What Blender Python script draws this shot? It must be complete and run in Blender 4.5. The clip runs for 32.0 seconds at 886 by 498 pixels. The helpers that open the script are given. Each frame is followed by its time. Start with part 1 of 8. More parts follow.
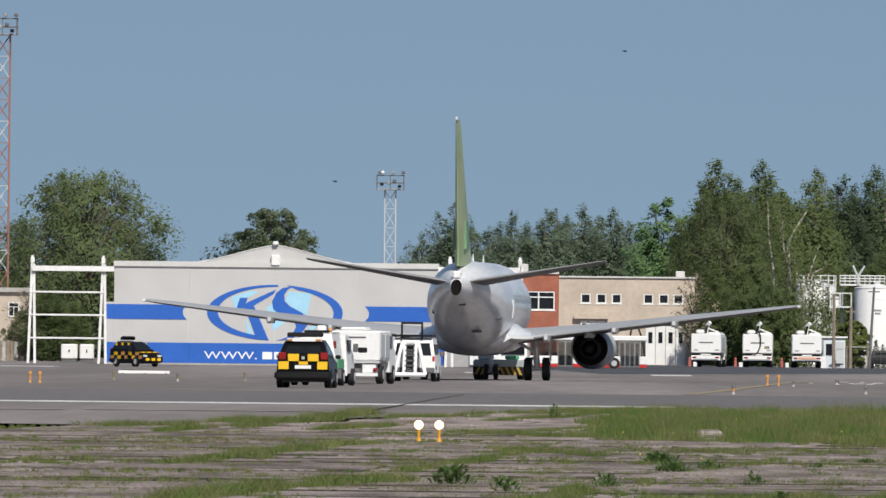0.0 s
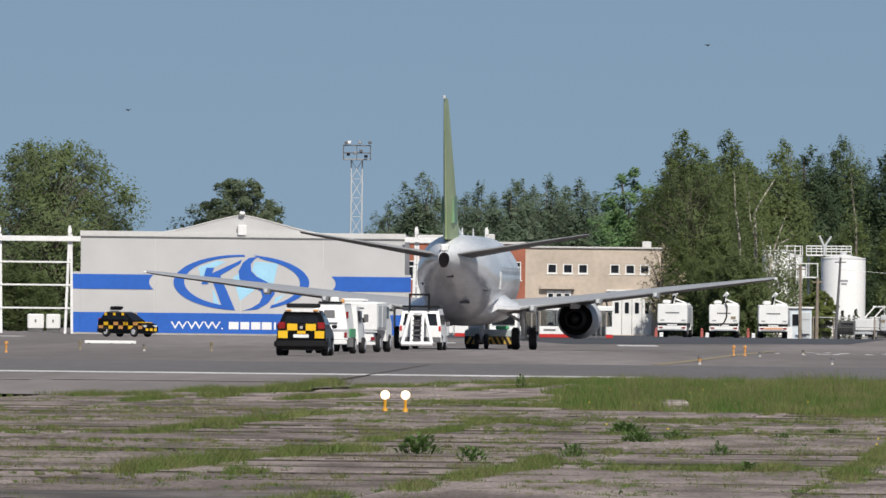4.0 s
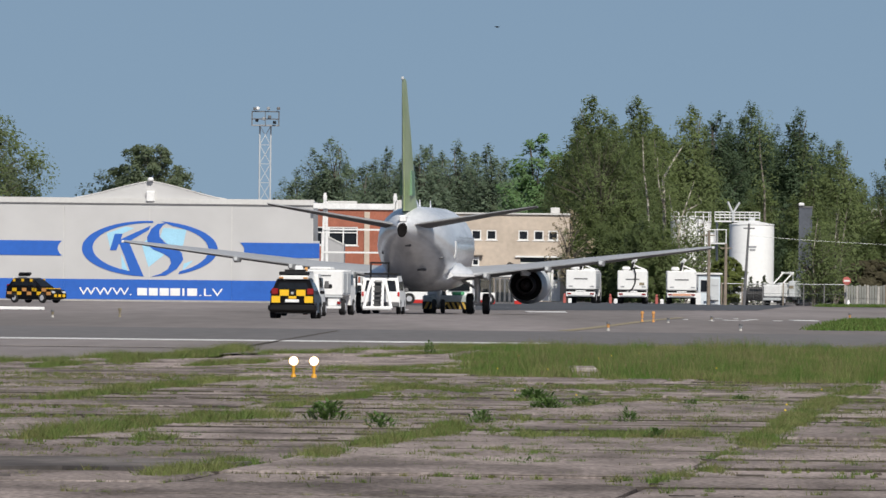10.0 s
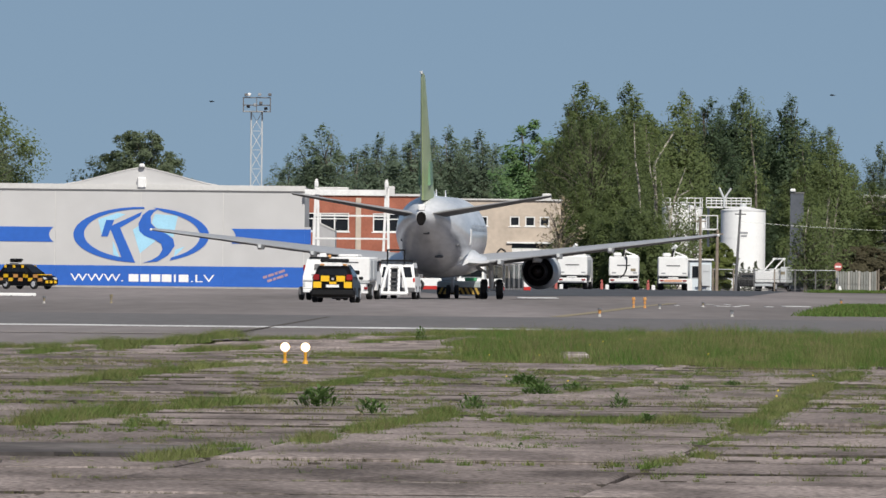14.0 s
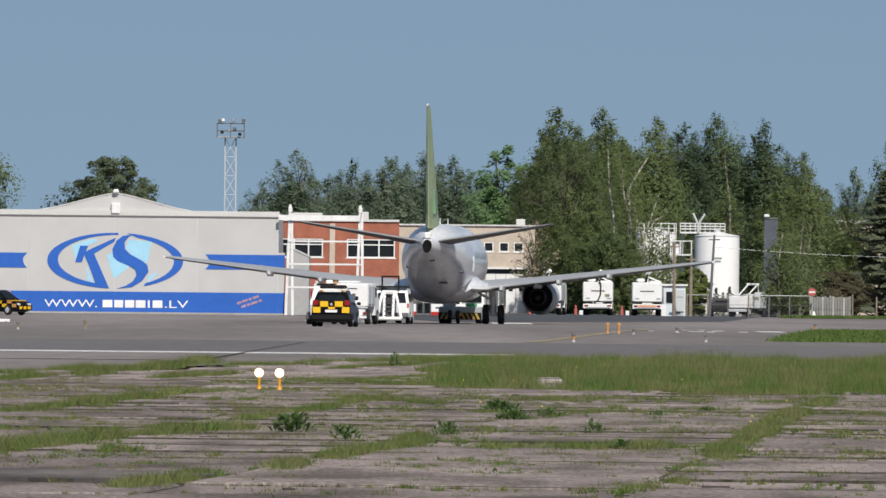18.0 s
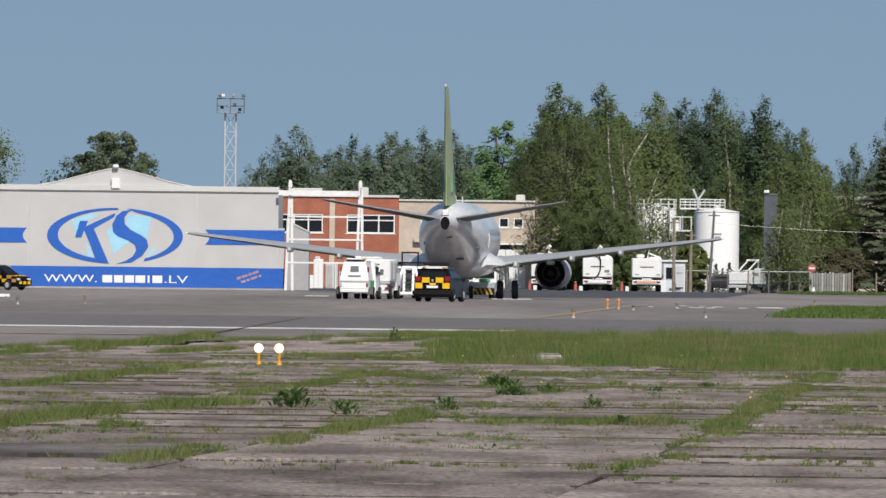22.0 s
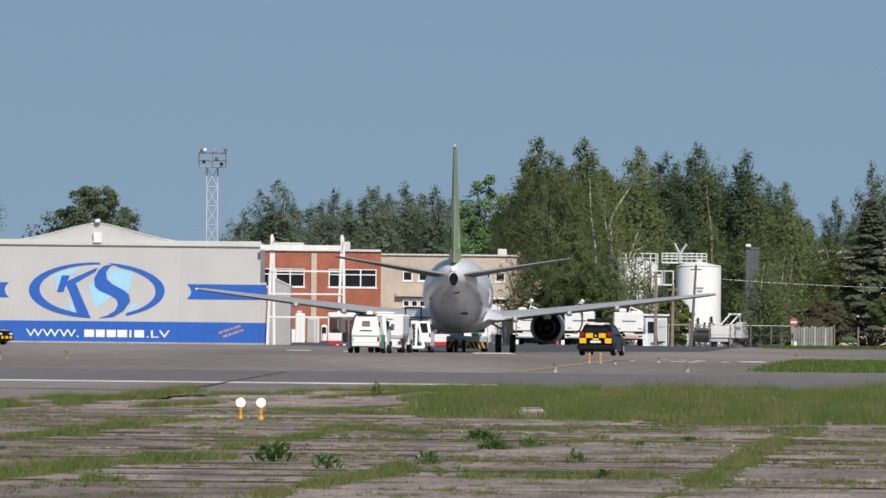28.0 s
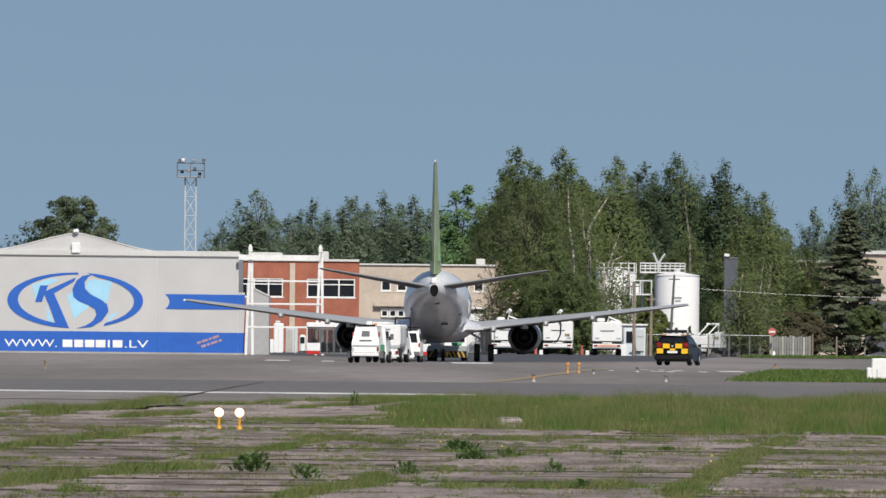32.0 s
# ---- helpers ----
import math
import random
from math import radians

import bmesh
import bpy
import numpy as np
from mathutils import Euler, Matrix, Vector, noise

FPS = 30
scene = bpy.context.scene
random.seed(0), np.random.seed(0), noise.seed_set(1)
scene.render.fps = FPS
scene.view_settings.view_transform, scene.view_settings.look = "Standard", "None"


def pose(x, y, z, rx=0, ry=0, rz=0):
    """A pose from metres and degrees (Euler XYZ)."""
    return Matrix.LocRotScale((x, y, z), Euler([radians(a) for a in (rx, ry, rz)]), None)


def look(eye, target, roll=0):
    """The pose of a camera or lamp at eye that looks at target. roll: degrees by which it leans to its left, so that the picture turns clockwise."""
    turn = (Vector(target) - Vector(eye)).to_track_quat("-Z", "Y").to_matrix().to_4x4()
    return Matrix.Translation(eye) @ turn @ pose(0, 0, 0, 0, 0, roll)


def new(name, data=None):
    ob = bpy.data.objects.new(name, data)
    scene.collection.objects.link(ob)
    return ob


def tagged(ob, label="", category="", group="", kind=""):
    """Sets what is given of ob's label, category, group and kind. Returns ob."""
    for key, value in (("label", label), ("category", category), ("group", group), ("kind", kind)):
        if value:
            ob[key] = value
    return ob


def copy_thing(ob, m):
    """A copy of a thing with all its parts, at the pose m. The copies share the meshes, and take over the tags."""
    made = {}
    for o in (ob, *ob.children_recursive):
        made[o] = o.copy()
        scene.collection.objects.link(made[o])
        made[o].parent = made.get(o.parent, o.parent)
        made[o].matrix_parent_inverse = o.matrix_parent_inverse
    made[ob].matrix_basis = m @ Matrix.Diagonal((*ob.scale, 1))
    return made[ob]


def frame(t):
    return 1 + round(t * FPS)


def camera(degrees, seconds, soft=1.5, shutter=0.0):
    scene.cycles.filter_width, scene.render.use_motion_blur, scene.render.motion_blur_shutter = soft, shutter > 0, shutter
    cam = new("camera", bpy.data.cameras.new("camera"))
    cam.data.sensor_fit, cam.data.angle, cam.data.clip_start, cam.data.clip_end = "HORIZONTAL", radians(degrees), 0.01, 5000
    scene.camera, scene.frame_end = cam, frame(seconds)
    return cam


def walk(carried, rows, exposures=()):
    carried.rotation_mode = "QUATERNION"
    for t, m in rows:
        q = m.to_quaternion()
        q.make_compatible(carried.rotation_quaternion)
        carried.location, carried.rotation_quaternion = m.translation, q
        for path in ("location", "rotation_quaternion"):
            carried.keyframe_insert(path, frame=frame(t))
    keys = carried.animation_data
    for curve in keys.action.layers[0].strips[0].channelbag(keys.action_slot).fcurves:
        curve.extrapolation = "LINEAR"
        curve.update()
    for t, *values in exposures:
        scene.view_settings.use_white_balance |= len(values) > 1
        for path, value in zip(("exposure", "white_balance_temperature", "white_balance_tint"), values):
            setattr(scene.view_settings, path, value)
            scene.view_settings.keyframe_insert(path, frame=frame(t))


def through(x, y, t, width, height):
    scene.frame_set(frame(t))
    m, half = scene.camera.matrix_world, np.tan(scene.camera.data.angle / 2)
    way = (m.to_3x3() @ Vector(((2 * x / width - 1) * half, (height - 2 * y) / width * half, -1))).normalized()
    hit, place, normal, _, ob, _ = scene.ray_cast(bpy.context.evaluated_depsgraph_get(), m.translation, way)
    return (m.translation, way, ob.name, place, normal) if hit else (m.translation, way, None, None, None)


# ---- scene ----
# ---- camera: a hand-held long lens that turns about one standpoint ----
EYE = (0.0, 0.0, 1.5)
cam = camera(3.4, 32.0, soft=1.5)
# seconds, sideways and height of the point aimed at 1000 m off, roll
AIM = [
    (0, -8.514, 7.977, 0.573), (0.5, -3.713, 8.709, 0.556), (1, -3.2, 8.234, 0.605), (1.5, -4.092, 7.728, 0.643), (2, -4.018, 7.222, 0.676),
    (2.5, -4.592, 6.656, 0.647), (3, -5.29, 6.299, 0.641), (3.5, -6.277, 6.063, 0.614), (5.5, -4.417, 5.922, 0.619), (6, 0.216, 4.538, 0.629),
    (6.5, -0.389, 4.724, 0.628), (7, -0.595, 8.596, 0.614), (7.5, -0.263, 8.403, 0.644), (8, 0.047, 7.441, 0.61), (8.5, 0.04, 6.918, 0.605),
    (9, 0.002, 5.701, 0.611), (9.5, -0.046, 4.768, 0.625), (10, -0.094, 3.789, 0.616), (10.5, -0.451, 3.723, 0.602), (11, -0.728, 3.778, 0.603),
    (11.5, -1.027, 3.588, 0.56), (12, -0.905, 3.489, 0.61), (12.5, -0.662, 3.471, 0.559), (13, 0.024, 3.187, 0.579), (13.5, 0.21, 2.918, 0.601),
    (14, 0.491, 2.86, 0.591), (14.5, 0.253, 2.762, 0.587), (16.5, 1.983, 1.216, 0.567), (17, 2.061, 2.703, 0.589), (17.5, 1.935, 3.69, 0.599),
    (18, 2.219, 4.593, 0.562), (18.5, 1.97, 6.038, 0.565), (19, 1.722, 7.235, 0.598), (19.5, 2.042, 8.042, 0.607), (20, 2.345, 7.87, 0.603),
    (20.5, 1.935, 6.614, 0.691), (21, 1.695, 4.034, 0.614), (21.5, 1.816, 3.196, 0.66), (22, 2.248, 2.955, 0.638), (22.5, 2.345, 2.288, 0.658),
    (23, 2.233, 2.061, 0.667), (23.5, 2.049, 2.059, 0.644), (24, 1.839, 3.507, 0.639), (24.5, 1.826, 4.556, 0.626), (25, 1.8, 4.796, 0.608),
    (25.5, 2.144, 5.206, 0.607), (27.5, 2.882, 6.817, 0.561), (28, 3.425, 6.604, 0.593), (28.5, 3.469, 6.31, 0.58), (29, 3.93, 6.213, 0.588),
    (29.5, 4.069, 6.52, 0.55), (30, 4.269, 6.934, 0.551), (30.5, 4.291, 7.45, 0.55), (31, 4.523, 7.244, 0.57), (31.5, 4.645, 6.942, 0.551),
    (32, 4.871, 7.277, 0.555),
]
walk(cam, [(t, look(EYE, (x, 1000.0, z), roll)) for t, x, z, roll in AIM], exposures=[(0, -0.04), (32, -0.04)])

# ---- world, sun ----
SUN_ELEVATION, SUN_BEARING = 46.0, 163.0      # degrees; bearing clockwise from the view's direction
world = bpy.data.worlds.new("world")
scene.world = world
world.use_nodes = True
wn = world.node_tree
sky = wn.nodes.new("ShaderNodeTexSky")
sky.sky_type, sky.sun_disc = "NISHITA", False
sky.sun_elevation, sky.sun_rotation = radians(SUN_ELEVATION), radians(SUN_BEARING)
sky.air_density, sky.dust_density, sky.ozone_density, sky.altitude = 1.0, 0.9, 1.1, 100.0
coord = wn.nodes.new("ShaderNodeTexCoord")
lift = wn.nodes.new("ShaderNodeVectorMath")
lift.operation = "ADD"
lift.inputs[1].default_value = (0.0, 0.0, 0.16)
wn.links.new(coord.outputs["Generated"], lift.inputs[0])
wn.links.new(lift.outputs[0], sky.inputs["Vector"])
wn.links.new(sky.outputs["Color"], wn.nodes["Background"].inputs["Color"])
wn.nodes["Background"].inputs["Strength"].default_value = 0.074

sun = new("sun", bpy.data.lights.new("sun", "SUN"))
sun.data.energy, sun.data.angle, sun.data.color = 4.9, radians(0.55), (1.0, 0.95, 0.87)
se, sb = radians(SUN_ELEVATION), radians(SUN_BEARING)
sun.matrix_world = look((math.cos(se) * math.sin(sb) * 100, math.cos(se) * math.cos(sb) * 100, math.sin(se) * 100), (0, 0, 0))


# ---- materials ----
def material(name, colour, rough=0.6, metal=0.0, vary=0.12, size=1.0, bump=0.0, fine=8.0, second=None, patch=0.5, spec=0.5, island=0.0, piece=0.0, emit=0.0, squash=(1, 1, 1), grain=0.8):
    """A painted or natural surface: grain at two sizes, a second colour in patches, variation by piece."""
    m = bpy.data.materials.new(name)
    m.use_nodes = True
    nt = m.node_tree
    b = nt.nodes["Principled BSDF"]
    b.inputs["Roughness"].default_value, b.inputs["Metallic"].default_value = rough, metal
    b.inputs["Specular IOR Level"].default_value = spec
    tc = nt.nodes.new("ShaderNodeTexCoord")
    mp = nt.nodes.new("ShaderNodeMapping")
    mp.inputs["Scale"].default_value = squash
    nt.links.new(tc.outputs["Object"], mp.inputs["Vector"])
    info = nt.nodes.new("ShaderNodeObjectInfo")

    def noise_at(scale, detail=4.0):
        n = nt.nodes.new("ShaderNodeTexNoise")
        n.inputs["Scale"].default_value, n.inputs["Detail"].default_value = scale, detail
        nt.links.new(mp.outputs[0], n.inputs["Vector"])
        return n.outputs["Fac"]

    def mix(kind, fac, a, c):
        x = nt.nodes.new("ShaderNodeMix")
        x.data_type, x.blend_type = "RGBA", kind
        for sock, v in ((x.inputs[0], fac), (x.inputs[6], a), (x.inputs[7], c)):
            if hasattr(v, "is_output"):
                nt.links.new(v, sock)
            else:
                sock.default_value = v
        return x.outputs[2]

    def ramp(v, lo, hi, a=0.0, c=1.0):
        r = nt.nodes.new("ShaderNodeMapRange")
        for k, val in zip(("From Min", "From Max", "To Min", "To Max"), (lo, hi, a, c)):
            r.inputs[k].default_value = val
        nt.links.new(v, r.inputs["Value"])
        return r.outputs[0]

    base = (*colour, 1.0)
    big, small = noise_at(1.0 / size), noise_at(fine / size, 6.0)
    col = base
    if second:
        col = mix("MIX", ramp(big, patch - 0.08, patch + 0.08), (*second, 1.0), base)
    grey = nt.nodes.new("ShaderNodeMath")
    grey.operation = "MULTIPLY"
    nt.links.new(ramp(big, 0.3, 0.7, 1 - vary, 1 + vary), grey.inputs[0])
    nt.links.new(ramp(small, 0.3, 0.7, 1 - vary * grain, 1 + vary * grain), grey.inputs[1])
    tone = grey.outputs[0]
    for amount, source in ((island, "island"), (piece, "piece")):
        if amount:
            if source == "island":
                g = nt.nodes.new("ShaderNodeNewGeometry").outputs["Random Per Island"]
            else:
                g = info.outputs["Random"]
            k = nt.nodes.new("ShaderNodeMath")
            k.operation = "MULTIPLY"
            nt.links.new(tone, k.inputs[0])
            nt.links.new(ramp(g, 0, 1, 1 - amount, 1 + amount), k.inputs[1])
            tone = k.outputs[0]
    col = mix("MULTIPLY", 1.0, col, tone)
    nt.links.new(col, b.inputs["Base Color"])
    if bump:
        bp = nt.nodes.new("ShaderNodeBump")
        bp.inputs["Strength"].default_value, bp.inputs["Distance"].default_value = 0.6, bump
        nt.links.new(small, bp.inputs["Height"])
        nt.links.new(bp.outputs[0], b.inputs["Normal"])
    if emit:
        b.inputs["Emission Color"].default_value, b.inputs["Emission Strength"].default_value = base, emit
    return m


def leafy(name, colour, vary, through=0.3, second=None, size=3.0):
    m = material(name, colour, rough=0.6, vary=0.14, size=size, fine=4.0, island=vary, spec=0.1, second=second, patch=0.45)
    nt = m.node_tree
    b = nt.nodes["Principled BSDF"]
    tr = nt.nodes.new("ShaderNodeBsdfTranslucent")
    dim = nt.nodes.new("ShaderNodeMix")
    dim.data_type, dim.blend_type = "RGBA", "MULTIPLY"
    dim.inputs[0].default_value = 1.0
    # blue kept high so that foliage carries some bluish haze in its colour
    dim.inputs[7].default_value = (through * 2.2, through * 2.2, through * 1.95, 1.0)
    nt.links.new(b.inputs["Base Color"].links[0].from_socket, dim.inputs[6])
    nt.links.new(dim.outputs[2], tr.inputs["Color"])
    x = nt.nodes.new("ShaderNodeAddShader")
    nt.links.new(b.outputs[0], x.inputs[0])
    nt.links.new(tr.outputs[0], x.inputs[1])
    nt.links.new(x.outputs[0], nt.nodes["Material Output"].inputs["Surface"])
    return m


SOIL = material("meadow_soil", (0.075, 0.085, 0.035), 0.95, vary=0.35, size=9.0, second=(0.10, 0.085, 0.06), spec=0.1)
APRON = material("apron_asphalt", (0.212, 0.192, 0.190), 0.95, vary=0.14, size=14.0, fine=14.0, spec=0.08, second=(0.175, 0.160, 0.156), squash=(1, 0.04, 1))
TAR = material("runway_asphalt", (0.140, 0.135, 0.137), 0.95, vary=0.10, size=12.0, fine=24.0, spec=0.08, squash=(1, 0.06, 1))
DARK_TAR = material("dark_asphalt", (0.075, 0.08, 0.09), 0.95, vary=0.16, size=10.0, spec=0.1, squash=(1, 0.3, 1))
SLAB = material("weathered_concrete", (0.209, 0.177, 0.165), 0.95, vary=0.25, size=1.2, fine=20.0, bump=0.008, spec=0.05, second=(0.150, 0.127, 0.118), patch=0.46, piece=0.24, squash=(1.1, 0.19, 1), grain=1.7)
LINE_WHITE = material("line_paint", (0.52, 0.52, 0.52), 0.9, vary=0.3, size=2.0, spec=0.1)
PATCH = material("patch_asphalt", (0.135, 0.122, 0.117), 0.95, vary=0.25, size=1.5, fine=9.0, spec=0.05, second=(0.10, 0.092, 0.09), squash=(1, 0.4, 1))
LINE_YELLOW = material("yellow_line_paint", (0.25, 0.215, 0.15), 0.9, vary=0.25, size=2.0, spec=0.1)
SPALL = material("pale_spalled_concrete", (0.275, 0.245, 0.23), 0.95, vary=0.3, size=0.6, spec=0.05)
CRACK = material("joint_tar", (0.082, 0.072, 0.065), 0.95, vary=0.3, spec=0.05)
WALL_GREY = material("hangar_sheet", (0.49, 0.487, 0.485), 0.7, vary=0.045, size=5.0, fine=3.0, spec=0.25)
TRIM_GREY = material("hangar_trim", (0.56, 0.555, 0.54), 0.7, vary=0.05, size=2.0)
SEAM = material("seam", (0.16, 0.16, 0.165), 0.8)
BLUE = material("hangar_blue", (0.025, 0.115, 0.46), 0.6, vary=0.06, size=3.0, spec=0.3)
PALE_BLUE = material("emblem_pale_blue", (0.33, 0.60, 0.76), 0.6, vary=0.06)
WHITE = material("white_paint", (0.78, 0.78, 0.77), 0.45, vary=0.05, size=1.5)
STEEL_WHITE = material("white_steelwork", (0.74, 0.74, 0.73), 0.5, vary=0.08, size=0.8)
BRICK = material("red_brick", (0.335, 0.125, 0.083), 0.9, vary=0.16, size=1.3, fine=10.0, spec=0.15)
PLASTER = material("beige_block", (0.50, 0.425, 0.352), 0.9, vary=0.10, size=2.5, fine=6.0, spec=0.15)
CONCRETE = material("grey_concrete", (0.40, 0.385, 0.36), 0.9, vary=0.14, size=1.5)
DARK_GLASS = material("dark_glass", (0.012, 0.014, 0.017), 0.12, vary=0.2, spec=0.35)
CAR_BLACK = material("black_car_lacquer", (0.006, 0.006, 0.007), 0.3, vary=0.15, spec=0.12)
TANK_WHITE = material("tank_white", (0.86, 0.86, 0.85), 0.55, vary=0.03, size=2.0, spec=0.3)
BLACK = material("black_paint", (0.010, 0.010, 0.011), 0.5, vary=0.15, spec=0.25)
RUBBER = material("tyre_rubber", (0.014, 0.014, 0.015), 0.85, vary=0.2, size=0.3)
RIM = material("wheel_rim", (0.58, 0.58, 0.60), 0.4, metal=0.35, vary=0.1, size=0.2)
YELLOW = material("signal_yellow", (0.80, 0.47, 0.012), 0.5, vary=0.06, size=0.6)
ORANGE = material("signal_orange", (0.56, 0.27, 0.08), 0.55, vary=0.08)
RED = material("red_paint", (0.50, 0.025, 0.02), 0.45, vary=0.08)
SALMON = material("faded_orange_band", (0.62, 0.33, 0.22), 0.6, vary=0.15, size=0.3)
FADED_RED = material("sun_faded_red_paint", (0.42, 0.11, 0.095), 0.6, vary=0.12, size=0.4)
TAIL_LIGHT = material("tail_light", (0.24, 0.012, 0.012), 0.25, vary=0.1)
GREY_PLASTIC = material("grey_plastic", (0.12, 0.12, 0.125), 0.7, vary=0.12)
PALE_GREY = material("pale_grey_paint", (0.52, 0.54, 0.55), 0.5, vary=0.06)
GREEN_STRIPE = material("green_stripe", (0.08, 0.36, 0.16), 0.5, vary=0.08)
STEEL = material("galvanised_steel", (0.36, 0.37, 0.38), 0.5, metal=0.5, vary=0.15, size=0.6)
RED_STEEL = material("red_mast_paint", (0.30, 0.15, 0.12), 0.7, vary=0.15)
WOOD_POST = material("weathered_wood", (0.23, 0.19, 0.15), 0.9, vary=0.2, size=0.5)
PLANE_WHITE = material("aircraft_white", (0.73, 0.74, 0.755), 0.18, vary=0.08, size=1.1, fine=5.0, bump=0.012, spec=0.6, second=(0.62, 0.63, 0.645), patch=0.42, squash=(1, 0.14, 1))
PLANE_GREY = material("aircraft_grey", (0.36, 0.37, 0.385), 0.4, vary=0.08, size=2.0)
TAIL_GREY = material("tailplane_grey", (0.30, 0.30, 0.305), 0.45, vary=0.12, size=2.0)
# dark grey that puts the shade below wings and tailplane into the colour
UNDER_SHADE = material("underside_shade", (0.085, 0.085, 0.09), 0.5, vary=0.1, size=1.5)
BARE_METAL = material("bare_metal", (0.50, 0.50, 0.51), 0.32, metal=0.85, vary=0.12, size=0.8)
LIME = material("fin_lime", (0.27, 0.34, 0.16), 0.40, vary=0.08, size=1.8, second=(0.36, 0.43, 0.24))
LIME_DARK = material("fin_emblem", (0.14, 0.25, 0.15), 0.45, vary=0.08)
SOOT = material("engine_soot", (0.009, 0.008, 0.008), 0.8, vary=0.3, size=0.5, spec=0.1)
RUST_SOOT = material("nozzle_heat_stain", (0.016, 0.011, 0.011), 0.75, vary=0.3, size=0.4)
BARK = material("dark_bark", (0.10, 0.085, 0.07), 0.95, vary=0.3, size=0.6)
BIRCH_BARK = material("birch_bark", (0.40, 0.37, 0.32), 0.9, vary=0.3, size=0.7, second=(0.14, 0.12, 0.10), patch=0.47)
# darker copy of the birch bark, with shade put into its colour
SHADED_BARK = material("shaded_birch_bark", (0.22, 0.20, 0.165), 0.9, vary=0.3, size=0.7, second=(0.10, 0.085, 0.07), patch=0.5)
LEAF_BIRCH = leafy("birch_leaves", (0.069, 0.088, 0.037), 0.06, 0.76)
LEAF_BRIGHT = leafy("bright_leaves", (0.094, 0.146, 0.070), 0.08, 0.62)
LEAF_WILLOW = leafy("willow_leaves", (0.065, 0.084, 0.037), 0.06, 0.70)
LEAF_DARK = leafy("dark_leaves", (0.048, 0.069, 0.040), 0.06, 0.70)
# paler and greyer leaf colour, with the haze of distance painted in
LEAF_HAZED = leafy("hazed_leaves", (0.080, 0.104, 0.073), 0.06, 0.70)
LEAF_LIME = leafy("lime_leaves", (0.079, 0.097, 0.063), 0.06, 0.72)
LEAF_PALE = leafy("pale_blossom", (0.17, 0.145, 0.10), 0.2, 0.5)
LEAF_OLIVE = leafy("olive_bush_leaves", (0.090, 0.108, 0.036), 0.1, 0.6)
LEAF_RED = leafy("reddish_leaves", (0.062, 0.056, 0.034), 0.12, 0.4)
NEEDLES = leafy("spruce_needles", (0.074, 0.086, 0.056), 0.12, 0.62)
GRASS = leafy("meadow_grass", (0.066, 0.100, 0.025), 0.34, 0.3, second=(0.112, 0.112, 0.044), size=0.9)
LOW_GROWTH = leafy("low_dry_growth", (0.092, 0.104, 0.040), 0.3, 0.25, second=(0.130, 0.112, 0.066))
GRASS_LUSH = leafy("lush_grass", (0.054, 0.098, 0.020), 0.30, 0.28, second=(0.104, 0.118, 0.040), size=0.9)
DRY_STALK = leafy("dry_stalks", (0.155, 0.135, 0.075), 0.3, 0.2)
SEED_HEAD = leafy("brown_seed_heads", (0.135, 0.105, 0.062), 0.3, 0.2)
MOSS = leafy("joint_moss", (0.062, 0.062, 0.032), 0.35, 0.15)
GRASS_PALE = leafy("pale_grass", (0.104, 0.126, 0.040), 0.26, 0.28, second=(0.135, 0.130, 0.062), size=0.7)
WEED = leafy("dark_weed_leaves", (0.060, 0.098, 0.031), 0.3, 0.45)
TEAL = material("tractor_grey_green", (0.34, 0.38, 0.38), 0.5, vary=0.12)
DULL_YELLOW = material("dull_warning_yellow", (0.42, 0.27, 0.05), 0.6, vary=0.15)
DANDELION = material("yellow_petals", (0.75, 0.55, 0.03), 0.7)
AMBER = material("amber_paint", (0.62, 0.31, 0.02), 0.5, vary=0.1, size=0.1)
LAMP_GLOW = material("lamp_lens", (1.0, 0.93, 0.86), 0.3, vary=0.0, emit=1.6)


